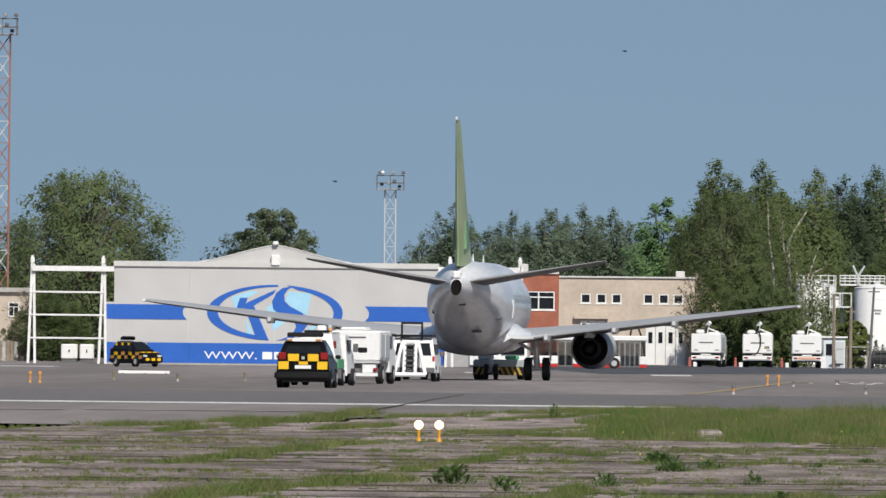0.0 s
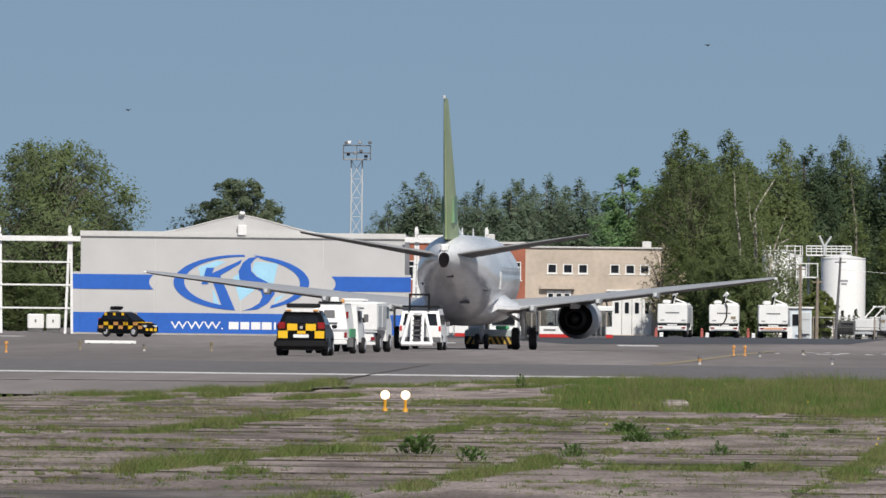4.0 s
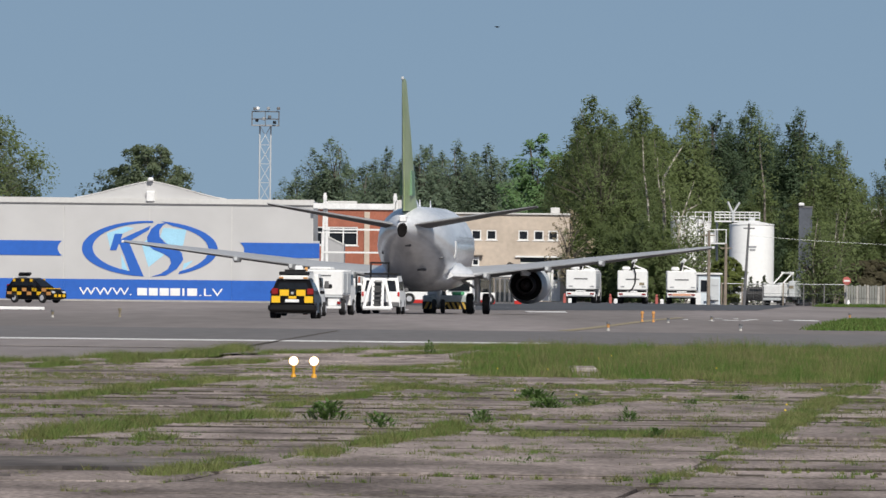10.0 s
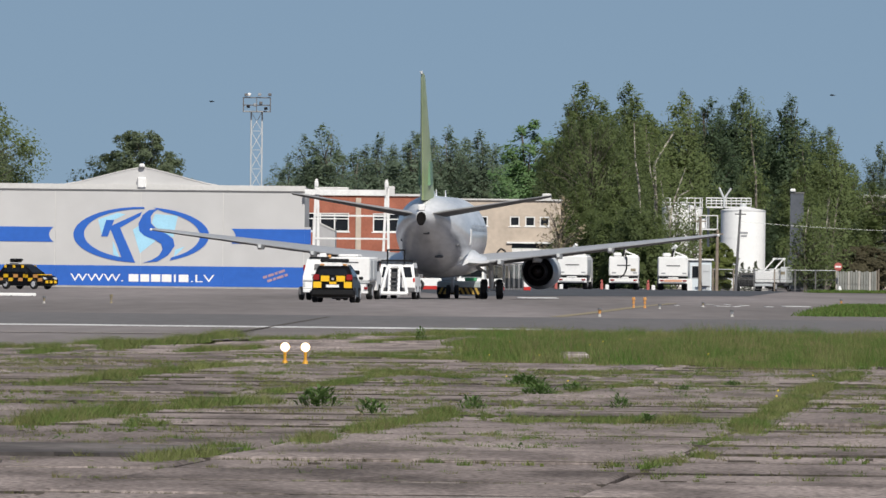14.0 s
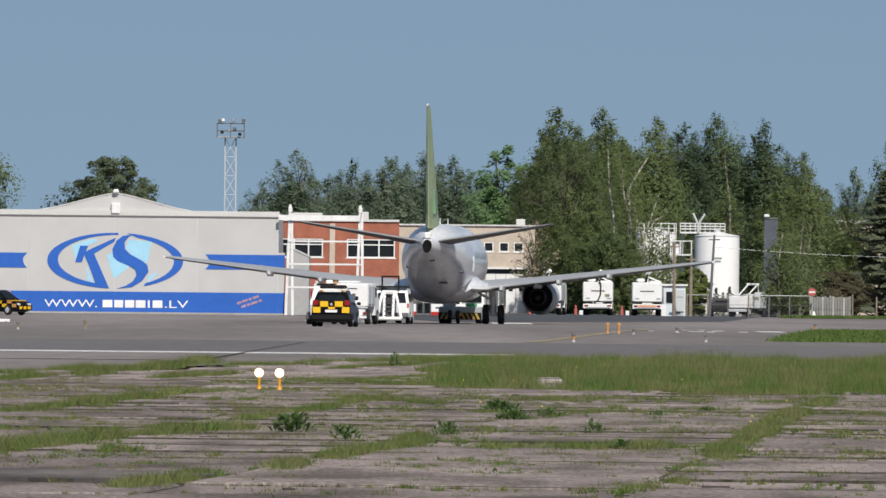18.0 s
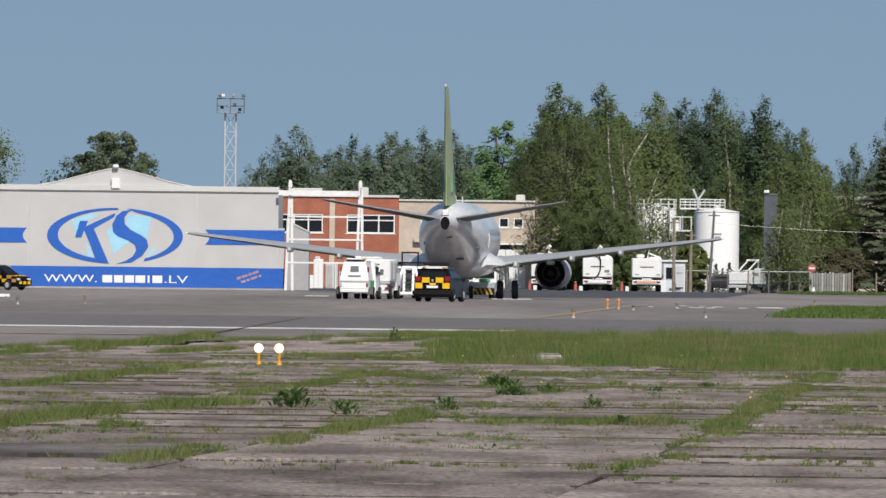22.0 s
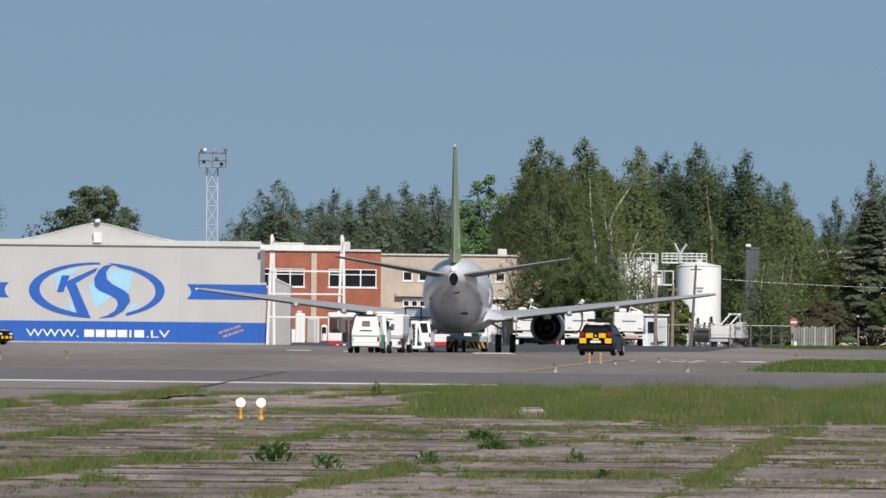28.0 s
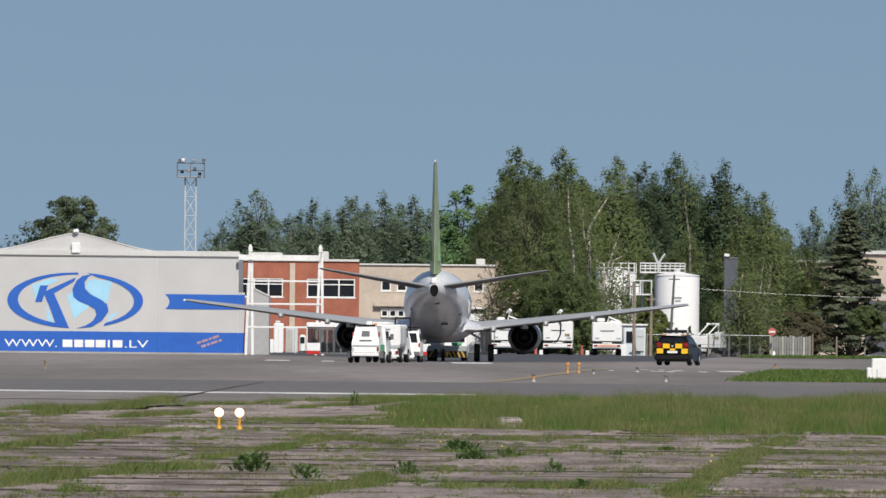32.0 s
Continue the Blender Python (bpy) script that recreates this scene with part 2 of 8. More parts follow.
# ---- shape helpers ----
class Shape:
    """Gathers corners and faces of one mesh."""

    def __init__(self):
        self.v, self.f = [], []

    def add(self, verts, faces):
        n = len(self.v)
        self.v += [tuple(p) for p in verts]
        self.f += [tuple(i + n for i in q) for q in faces]
        return self

    def box(self, x0, x1, y0, y1, z0, z1, taper=0.0, m=None):
        """taper: how far the top edges draw in."""
        p = [(x0, y0, z0), (x1, y0, z0), (x1, y1, z0), (x0, y1, z0),
             (x0 + taper, y0 + taper, z1), (x1 - taper, y0 + taper, z1), (x1 - taper, y1 - taper, z1), (x0 + taper, y1 - taper, z1)]
        if m:
            p = [tuple(m @ Vector(q)) for q in p]
        return self.add(p, [(0, 3, 2, 1), (4, 5, 6, 7), (0, 1, 5, 4), (1, 2, 6, 5), (2, 3, 7, 6), (3, 0, 4, 7)])

    def soft(self, x0, x1, y0, y1, z0, z1, r):
        """A box whose edges are cut off by r."""
        rings = []
        for z, d in ((z0, r), (z0 + r, 0), (z1 - r, 0), (z1, r)):
            a, b, c, e = x0 + d, x1 - d, y0 + d, y1 - d
            k = min(r, (b - a) / 3, (e - c) / 3)
            rings.append([(a + k, c, z), (b - k, c, z), (b, c + k, z), (b, e - k, z), (b - k, e, z), (a + k, e, z), (a, e - k, z), (a, c + k, z)])
        return self.loft(rings)

    def loft(self, rings, cap=True, closed=True):
        n, k = len(rings[0]), len(rings)
        v = [p for r in rings for p in r]
        f = []
        for i in range(k - 1):
            for j in range(n if closed else n - 1):
                a, b = i * n + j, i * n + (j + 1) % n
                f.append((a, b, b + n, a + n))
        if cap:
            f.append(tuple(range(n - 1, -1, -1)))
            f.append(tuple(range((k - 1) * n, k * n)))
        return self.add(v, f)

    def rod(self, a, b, r, r2=None, n=6):
        a, b = Vector(a), Vector(b)
        r2 = r if r2 is None else r2
        d = (b - a).normalized()
        s = d.orthogonal().normalized()
        t = d.cross(s)
        ring = lambda c, q: [tuple(c + (s * math.cos(2 * math.pi * i / n) + t * math.sin(2 * math.pi * i / n)) * q) for i in range(n)]
        return self.loft([ring(a, r), ring(b, r2)])

    def pipe(self, pts, rs, n=6):
        for (p, q), (r, s) in zip(zip(pts, pts[1:]), zip(rs, rs[1:])):
            self.rod(p, q, r, s, n)
        return self

    def plate(self, pts, y, depth):
        """A flat outline in x, z given a depth along y (the face looks to -y)."""
        n = len(pts)
        v = [(x, y, z) for x, z in pts] + [(x, y + depth, z) for x, z in pts]
        f = [tuple(range(n)), tuple(range(2 * n - 1, n - 1, -1))] + [(i, i + n, (i + 1) % n + n, (i + 1) % n) for i in range(n)]
        return self.add(v, f)

    def side(self, pts, x0, x1, top=None, draw=0.0):
        """A side outline in y, z pulled across from x0 to x1; above height top the sides lean in by draw for each metre."""
        lean = lambda z: 0.0 if top is None else max(0.0, z - top) * draw
        n = len(pts)
        v = [(x0 + lean(z), y, z) for y, z in pts] + [(x1 - lean(z), y, z) for y, z in pts]
        f = [tuple(range(n)), tuple(range(2 * n - 1, n - 1, -1))] + [((i + 1) % n, i, i + n, (i + 1) % n + n) for i in range(n)]
        return self.add(v, f)

    def wheel(self, x, y, z, r, w, n=20):
        """A turned disc with its axle along x, and rounded shoulders."""
        rings = [[(x + a * w / 2, y + q * r * math.cos(2 * math.pi * i / n), z + q * r * math.sin(2 * math.pi * i / n)) for i in range(n)]
                 for a, q in ((-1, 0.55), (-1, 0.86), (-0.7, 1.0), (0.7, 1.0), (1, 0.86), (1, 0.55))]
        return self.loft(rings)

    def mesh(self, name, mat, smooth=False):
        me = bpy.data.meshes.new(name)
        me.from_pydata(self.v, [], self.f)
        me.materials.append(mat)
        bm = bmesh.new()
        bm.from_mesh(me)
        bmesh.ops.recalc_face_normals(bm, faces=bm.faces)
        bm.to_mesh(me)
        bm.free()
        if smooth:
            me.polygons.foreach_set("use_smooth", [True] * len(me.polygons))
            me.set_sharp_from_angle(angle=radians(38))
        return me


def part(name, shape, mat, parent=None, label="", smooth=False):
    ob = new(name, shape.mesh(name, mat, smooth))
    ob.parent = parent
    return tagged(ob, label)


def thing(name, label, category, m=None, group="", kind=""):
    ob = new(name)
    ob.empty_display_size = 0.5
    if m is not None:
        ob.matrix_world = m
    return tagged(ob, label, category, group, kind)


def across(bearing, y):
    """Metres to the side at depth y on a line of sight; bearing in metres at 1000 m."""
    return bearing * y / 1000.0

# ---- ground ----
def sheet(name, corners, z, mat, label, category, steps=1):
    s = Shape()
    s.add([(x, y, z) for x, y in corners], [tuple(range(len(corners)))])
    me = bpy.data.meshes.new(name)
    me.from_pydata(s.v, [], s.f)
    me.materials.append(mat)
    return tagged(new(name, me), label, category, kind="structure")


sheet("ground", [(-4500, -300), (4500, -300), (4500, 4800), (-4500, 4800)], -0.10, SOIL, "wide grassy airfield ground with bare brown soil", "ground")
apron = Shape().box(-420, 420, 371, 1500, -0.09, 0.0)
tagged(part("apron", apron, APRON, None), "weathered grey-brown asphalt apron before the hangar", "apron", kind="structure")
runway = Shape().box(-400, 400, 372.0, 474.0, -0.05, 0.006)
tagged(part("runway", runway, TAR, None), "smooth dark grey asphalt taxiway strip", "taxiway", kind="structure")
sheet("pavement", [(across(2.2, 840), 840), (across(21.0, 930), 930), (across(23.5, 1180), 1180), (across(22.6, 1260), 1260), (-40, 1260), (-18, 1120), (across(-2, 1000), 1000)], 0.012, DARK_TAR, "fresh dark asphalt before the parked trucks", "pavement")
white_line = Shape().box(-60, across(7.2, 374), 372.5, 379.5, 0.0, 0.012)
part("white_edge_line", white_line, LINE_WHITE, None)
tagged(bpy.data.objects["white_edge_line"], "long white painted taxiway edge line", "painted line", kind="structure")
faint = Shape()
for x0, x1, y in ((-30.0, -11.2, 330.0), (-10.8, -5.5, 332.0)):
    faint.add([(x0, y, 0.012), (x1, y, 0.012), (x1, y + 2.6, 0.012), (x0, y + 2.6, 0.012)], [(0, 1, 2, 3)])
tagged(part("worn_line", faint, SPALL, None), "worn pale line on the shoulder asphalt", "painted line", kind="structure")
shoulder = Shape().add([(-40, 300, -0.004), (-8.6, 272, -0.004), (0.8, 352, -0.004), (12, 362, -0.004), (40, 365, -0.004), (40, 371, -0.004), (-40, 371, -0.004)], [tuple(range(7))])
tagged(part("taxiway_shoulder", shoulder, APRON, None), "grey-brown asphalt shoulder beside the taxiway", "shoulder", kind="structure")
crack = Shape()
pts = [(-4.62, 338), (-4.25, 371), (-3.85, 408), (-3.3, 457)]
for (x0, y0), (x1, y1) in zip(pts, pts[1:]):
    crack.add([(x0, y0, 0.014), (x0 + 0.13, y0, 0.014), (x1 + 0.13, y1, 0.014), (x1, y1, 0.014)], [(0, 1, 2, 3)])
tagged(part("asphalt_crack", crack, CRACK, None), "dark winding crack across the taxiway", "crack", kind="structure")
guide = Shape()
pts = [(across(7.6, 480), 480), (across(9.6, 520), 520), (across(13.6, 640), 640), (across(15.6, 700), 700)]
for (x0, y0), (x1, y1) in zip(pts, pts[1:]):
    guide.add([(x0, y0, 0.012), (x0 + 0.50, y0, 0.012), (x1 + 0.50, y1, 0.012), (x1, y1, 0.012)], [(0, 1, 2, 3)])
tagged(part("yellow_guide_line", guide, LINE_YELLOW, None), "faded yellow guide line on the apron", "painted line", kind="structure")
for b0, b1, y, w in ((-38.6, -34.6, 905, 3.2), (5.6, 8.3, 800, 6.0), (-7.0, -5.4, 830, 4.0), (-3.2, -2.4, 820, 4.0), (23.5, 25.2, 660, 3.0)):
    q = Shape().box(across(b0, y), across(b1, y), y, y + 4 * w, 0.0, 0.014)
    tagged(part("white_ground_mark", q, LINE_WHITE, None), "short worn white mark painted on the apron", "painted line", kind="structure")
rm = random.Random(29)
for i in range(11):
    b0, y = rm.uniform(15.4, 22.2), rm.uniform(628, 700)
    q = Shape().box(across(b0, y), across(b0 + rm.uniform(0.15, 0.75), y), y, y + rm.uniform(3, 9), 0.0, 0.014)
    tagged(part("white_ground_mark", q, LINE_WHITE, None), "broken worn white mark painted on the apron", "painted line", kind="structure")
island = Shape().add([(across(24.7, 525), 525, 0.02), (60, 510, 0.02), (60, 700, 0.02), (across(27.4, 690), 690, 0.02), (across(25.7, 600), 600, 0.02)], [(0, 1, 2, 3, 4)])
tagged(part("grass_island", island, SOIL, None), "low grass island beyond the taxiway", "grass", kind="structure")
left_verge = Shape().add([(-60, 735, 0.02), (across(-41.0, 740), 735, 0.02), (across(-40.6, 800), 800, 0.02), (-60, 800, 0.02)], [(0, 1, 2, 3)])
tagged(part("grass_verge", left_verge, SOIL, None), "thin grass verge on the apron", "grass", kind="structure")

# ---- old concrete slabs: joints run along LEAN, 3.5 m apart ----
LEAN, SLAB_W, SLAB_L, JOINT_X, JOINT_Y = 0.0447, 3.5, 6.1, 2.28, 129.0


def slab_point(l, a):
    """A point l metres across and a metres along the joint that runs through (JOINT_X, JOINT_Y)."""
    return JOINT_X + l + LEAN * a, JOINT_Y + a - LEAN * l


old_pavement = thing("old_pavement", "cracked old concrete slab pavement with weedy joints", "pavement", kind="structure")
far_slabs = Shape()
rs = random.Random(3)
for row in range(-7, 39):
    for col in range(-5, 4):
        l0, a0 = col * SLAB_W, row * SLAB_L
        cx, cy = slab_point(l0 + SLAB_W / 2, a0 + SLAB_L / 2)
        if abs(cx) > 0.0375 * cy + 2.2 or cy > 366:
            continue
        if cy > 272 and cx < -8.0 + (cy - 272) * 0.105:
            continue
        g, h = 0.014, rs.uniform(-0.016, 0.012)
        tilt = [rs.uniform(-0.011, 0.011) for _ in range(4)]
        outer = [slab_point(l0 + p, a0 + q) for p, q in ((g, g), (SLAB_W - g, g), (SLAB_W - g, SLAB_L - g), (g, SLAB_L - g))]
        inner = [slab_point(l0 + p, a0 + q) for p, q in ((g + 0.04, g + 0.04), (SLAB_W - g - 0.04, g + 0.04), (SLAB_W - g - 0.04, SLAB_L - g - 0.04), (g + 0.04, SLAB_L - g - 0.04))]
        rings = [[(x, y, -0.095) for x, y in outer], [(x, y, h + k - 0.02) for (x, y), k in zip(outer, tilt)], [(x, y, h + k) for (x, y), k in zip(inner, tilt)]]
        if cy < 262:
            part("slab", Shape().loft(rings), SLAB, old_pavement)
        else:
            far_slabs.loft(rings)
tagged(part("far_slabs", far_slabs, SLAB, old_pavement), kind="stuff")
# tar and dirt that stands up in broken ridges along the joints
dirt = Shape()
for row in range(-7, 24):
    for col in range(-5, 4):
        for k in range(12):
            if rs.random() < (0.68 if row < 6 else 0.84):
                continue
            l0 = col * SLAB_W + rs.uniform(0, 3.4)
            n = rs.uniform(0.04, 0.25) if rs.random() < 0.975 else rs.uniform(0.3, 1.2)
            a0 = row * SLAB_L + rs.choice((0.0, 0.0, 0.0, 0.0, 0.0, 2.1, 4.0)) + rs.uniform(-0.06, 0.06)
            hi = rs.uniform(0.0, 1.0) ** 2 * (0.006 if n < 0.3 else 0.0035) - 0.001
            p = [slab_point(l0 + n * f, a0 + q) for f, q in ((0, 0), (0.25, -0.03), (0.6, -0.035), (1, 0), (0.7, 0.05), (0.2, 0.05))]
            if abs(p[0][0]) > 0.038 * p[0][1] + 2:
                continue
            top = [(x, y, 0.003 + hi * q) for (x, y), q in zip(p, (0.3, 1, 0.8, 0.2, 0.9, 1))]
            dirt.loft([[(x, y, -0.02) for x, y in p], top])
# broken raised edges along every cross joint
spall = Shape()
for row in range(-6, 24):
    for col in range(-5, 4):
        l, run = col * SLAB_W, 0.0
        x, y = slab_point(l, row * SLAB_L)
        if abs(x) > 0.036 * y + 3.2:
            continue
        off = rs.uniform(-0.5, 0.5)
        while l < (col + 1) * SLAB_W - 0.1:
            n = rs.uniform(0.12, 0.5)
            run = run * 0.85 + rs.gauss(0, 1) * 0.45
            if run > (-0.95 if row < 5 else -0.45 if row < 12 else 0.3):
                hi = 0.0005 + min(0.006, 0.0028 * abs(run) * rs.uniform(0.2, 1.2)) * (1 if row < 3 else 0.7)
                p = [slab_point(l + n * f, row * SLAB_L + q + off * 0.1) for f, q in ((-0.1, 0), (1.1, 0.0), (0.9, 0.06), (0.1, 0.06))]
                dirt.loft([[(x, y, -0.02) for x, y in p], [(x, y, hi + 0.004) for x, y in p]])
            elif rs.random() < 0.5 and row < 16:
                p = [slab_point(l + n * f, row * SLAB_L + q + off * 0.1) for f, q in ((0.0, 0), (1.0, 0.0), (0.85, 0.4), (0.12, 0.4))]
                spall.loft([[(x, y, -0.02) for x, y in p], [(x, y, rs.uniform(0.003, 0.009)) for x, y in p]])
            l += n
tagged(part("spalled_edges", spall, SPALL, old_pavement, "pale broken slab edges"), kind="stuff")
tagged(part("joint_tar", dirt, CRACK, old_pavement, "dark tar and dirt in the joints"), kind="stuff")

# old asphalt patches over the slabs
rim = random.Random(17)
for x, y, rx, ry in ((-3.3, 121.5, 1.7, 3.6), (-4.3, 113.0, 1.0, 2.0)):
    ring = [(x + rx * rim.uniform(0.75, 1.1) * math.cos(i * 0.349), y + ry * rim.uniform(0.75, 1.1) * math.sin(i * 0.349)) for i in range(18)]
    patch = Shape().loft([[(p, q, -0.01) for p, q in ring], [(p, q, 0.021) for p, q in ring], [(x + (p - x) * 0.9, y + (q - y) * 0.9, 0.024) for p, q in ring]])
    tagged(part("asphalt_patch", patch, PATCH), "dark worn asphalt patch on the slabs", "patch", kind="structure")


# ---- grass ----
def blades(name, tufts, mat, label, spread, per, tall, broad, seed, sway=0.55):
    """tufts: array of x, y, size. Each tuft is a handful of narrow leaning blades."""
    rg = np.random.default_rng(seed)
    n = len(tufts) * per
    base = np.repeat(tufts, per, axis=0)
    x = base[:, 0] + rg.normal(0, spread, n) * base[:, 2]
    y = base[:, 1] + rg.normal(0, spread, n) * base[:, 2]
    h = base[:, 2] * tall * (0.25 + 0.95 * rg.random(n) ** 1.4)
    turn = rg.uniform(0, 2 * np.pi, n)
    lean = rg.normal(0, sway, (n, 2)) * h[:, None]
    w = broad * rg.uniform(0.6, 1.4, n)
    dx, dy = np.cos(turn) * w, np.sin(turn) * w * 0.6
    z0 = np.full(n, -0.02)
    v = np.empty((n, 3, 3))
    v[:, 0] = np.stack([x - dx, y - dy, z0], 1)
    v[:, 1] = np.stack([x + dx, y + dy, z0], 1)
    v[:, 2] = np.stack([x + lean[:, 0], y + lean[:, 1], h], 1)
    me = bpy.data.meshes.new(name)
    me.vertices.add(n * 3)
    me.vertices.foreach_set("co", v.reshape(-1))
    me.loops.add(n * 3)
    me.loops.foreach_set("vertex_index", np.arange(n * 3))
    me.polygons.add(n)
    me.polygons.foreach_set("loop_start", np.arange(n) * 3)
    me.update(calc_edges=True)
    me.materials.append(mat)
    return tagged(new(name, me), label, "grass", kind="stuff")


def rough_field(x, y, size, seed):
    """Smooth random values 0..1 on the ground, by cells of that size."""
    rg = np.random.default_rng(seed)
    g = rg.random((160, 160))
    u, w = (x / size[0]) % 158, (y / size[1]) % 158
    i, j = u.astype(int), w.astype(int)
    a, b = u - i, w - j
    a, b = a * a * (3 - 2 * a), b * b * (3 - 2 * b)
    return (g[i, j] * (1 - a) + g[i + 1, j] * a) * (1 - b) + (g[i, j + 1] * (1 - a) + g[i + 1, j + 1] * a) * b


rg = np.random.default_rng(11)
# weedy joints: height in metres, thickness of growth, the line along which it runs
STRIPS = [
    (0.16, 0.9, [(-6.86, 250.6), (-6.35, 268.1)]),
    (0.22, 0.9, [(-5.9, 269.1), (-5, 295.2), (-4.38, 325.7)]),
    (0.14, 0.8, [(-4.37, 261.7), (-3.01, 283.5)]),
    (0.15, 1, [(-5.03, 183.8), (-4.09, 207), (-3.37, 221.9), (-2.42, 232.8)]),
    (0.17, 1, [(-3.87, 141.5), (-3.28, 151.2), (-2.7, 159.8), (-1.87, 166.7)]),
    (0.09, 0.8, [(-2, 177.4), (-1.68, 185.1), (-1.29, 193.6), (-0.59, 212.8)]),
    (0.05, 0.6, [(-3.03, 125.9), (-2.3, 128.4)]),
    (0.08, 0.7, [(-2.89, 142), (-2.51, 143.1)]),
]
STRIPS += [
    (0.11, 1, [(-2.23, 113.4), (-1.75, 122.6), (-1.11, 126.4), (-0.95, 131), (-0.6, 139.9), (-0.08, 147.4), (0.15, 159.6), (0.38, 163.6)]),
    (0.1, 0.9, [(-1.17, 217.2), (0.47, 206.8)]),
    (0.12, 0.6, [(-2.01, 258.5), (0.56, 249.5)]),
    (0.095, 0.95, [(1.69, 115.3), (2.15, 121.2), (2.49, 131.4), (3.47, 154.3), (4.25, 176.1), (5.13, 197.4), (6.42, 226.4)]),
]
STRIPS += [
    (0.1, 1, [(0.85, 191.1), (1.45, 192)]),
    (0.07, 0.7, [(1.4, 179.6), (2.99, 204.7)]),
    (0.1, 1, [(0.69, 146.9), (1.33, 147.6), (2.29, 148.7), (2.77, 149.9)]),
    (0.04, 0.5, [(4.11, 149.7), (4.66, 146)]),
    (0.07, 0.6, [(0.5, 216.6), (3.09, 218.7), (5.58, 214.8)]),
    (0.05, 0.5, [(2.82, 161.2), (3.25, 159.7)]),
    (0.05, 0.5, [(0.32, 134.7), (1.08, 134)]),
    (0.1, 0.5, [(-1.6, 300), (0.6, 330)]),
    (0.08, 0.5, [(-1.2, 262), (0.5, 276)]),
]
tufts = []
for tall, thick, line in STRIPS:
    for (xa, ya), (xb, yb) in zip(line, line[1:]):
        n = int((abs(yb - ya) * 11 + abs(xb - xa) * 90) * thick)
        f = rg.random(n)
        x = xa + (xb - xa) * f + rg.normal(0, 0.058, n) * (0.35 + thick)
        y = ya + (yb - ya) * f + rg.normal(0, 1.1, n)
        k = rough_field(x + 50, y, (0.30, 2.6), 4) * 0.6 + rough_field(x + 50, y, (0.9, 7.0), 1) * 0.6
        ok = rg.random(n) < k * 2.6 - 0.92
        tufts.append(np.stack([x, y, tall * (0.35 + 0.85 * k) * rg.uniform(0.5, 1.25, n)], 1)[ok])
# the ragged edge along the shoulder
n = 1500
f = rg.random(n)
x = -8.4 + 10.4 * f + rg.normal(0, 0.25, n)
y = 268 + 93 * f + rg.normal(0, 2.2, n)
k = rough_field(x + 50, y, (0.5, 6.0), 21)
tufts.append(np.stack([x, y, 0.16 * (0.3 + k) * rg.uniform(0.5, 1.3, n)], 1)[rg.random(n) < k * 1.6 - 0.35])
# single low tufts on the slabs
n = 15000
y = np.sqrt(rg.uniform(98.0 ** 2, 268.0 ** 2, n))
x = rg.uniform(-1, 1, n) * (0.0385 * y + 0.4)
k = rough_field(x + 50, y, (0.9, 11.0), 31) * rough_field(x + 50, y, (0.25, 3.0), 32)
ok = (rg.random(n) < np.clip(k * 3.0 - 0.55, 0, 1) * np.clip((y - 104) / 40, 0.08, 1)) & ((y < 236) | (x < 0.5))
tufts.append(np.stack([x, y, 0.042 * rg.uniform(0.3, 1.5, n) ** 1.5], 1)[ok])
# sparse growth along the cross joints
for row in range(-6, 14):
    n = 130
    l = rg.uniform(-5.5 * SLAB_W, 4 * SLAB_W, n)
    x, y = slab_point(l, row * SLAB_L + rg.normal(0, 0.08, n))
    k = rough_field(x + 50, y, (0.5, 3.0), 41)
    tufts.append(np.stack([x, y, 0.05 * k * rg.uniform(0.4, 1.3, n)], 1)[(rg.random(n) < k * 1.8 - 0.7) & (np.abs(x) < 0.0385 * y + 0.3)])
tufts = np.concatenate(tufts)
light = rough_field(tufts[:, 0] + 50, tufts[:, 1], (0.28, 2.4), 23) + rg.normal(0, 0.08, len(tufts)) > 0.62
blades("joint_grass", tufts[~light], GRASS, "patchy green grass growing from the slab joints", 0.55, 38, 0.72, 0.0046, 5, 0.8)
blades("pale_joint_grass", tufts[light], GRASS_PALE, "paler yellowish grass clumps in the slab joints", 0.55, 36, 0.76, 0.0046, 16, 0.8)
blades("dry_grass", tufts[rg.random(len(tufts)) < 0.2], DRY_STALK, "sparse dry straw-coloured stalks among the grass", 0.44, 9, 1.0, 0.0030, 6)
# dark moss and crumbs along the cross joints
moss = []
for row in range(-6, 16):
    n = 900
    l = rg.uniform(-5.5 * SLAB_W, 4 * SLAB_W, n)
    x, y = slab_point(l, row * SLAB_L + rg.normal(0, 0.05, n))
    k = rough_field(x + 50, y, (0.22, 3.0), 61) * 0.6 + rough_field(x + 50, y, (1.2, 3.0), 62) * 0.5
    moss.append(np.stack([x, y, 0.030 * k * rg.uniform(0.3, 1.4, n)], 1)[(rg.random(n) < k * 2.4 - 0.8) & (np.abs(x) < 0.0385 * y + 0.3)])
blades("joint_moss", np.concatenate(moss), MOSS, "dark moss and crumbs in the slab joints", 1.1, 14, 0.7, 0.0055, 14, 0.9)
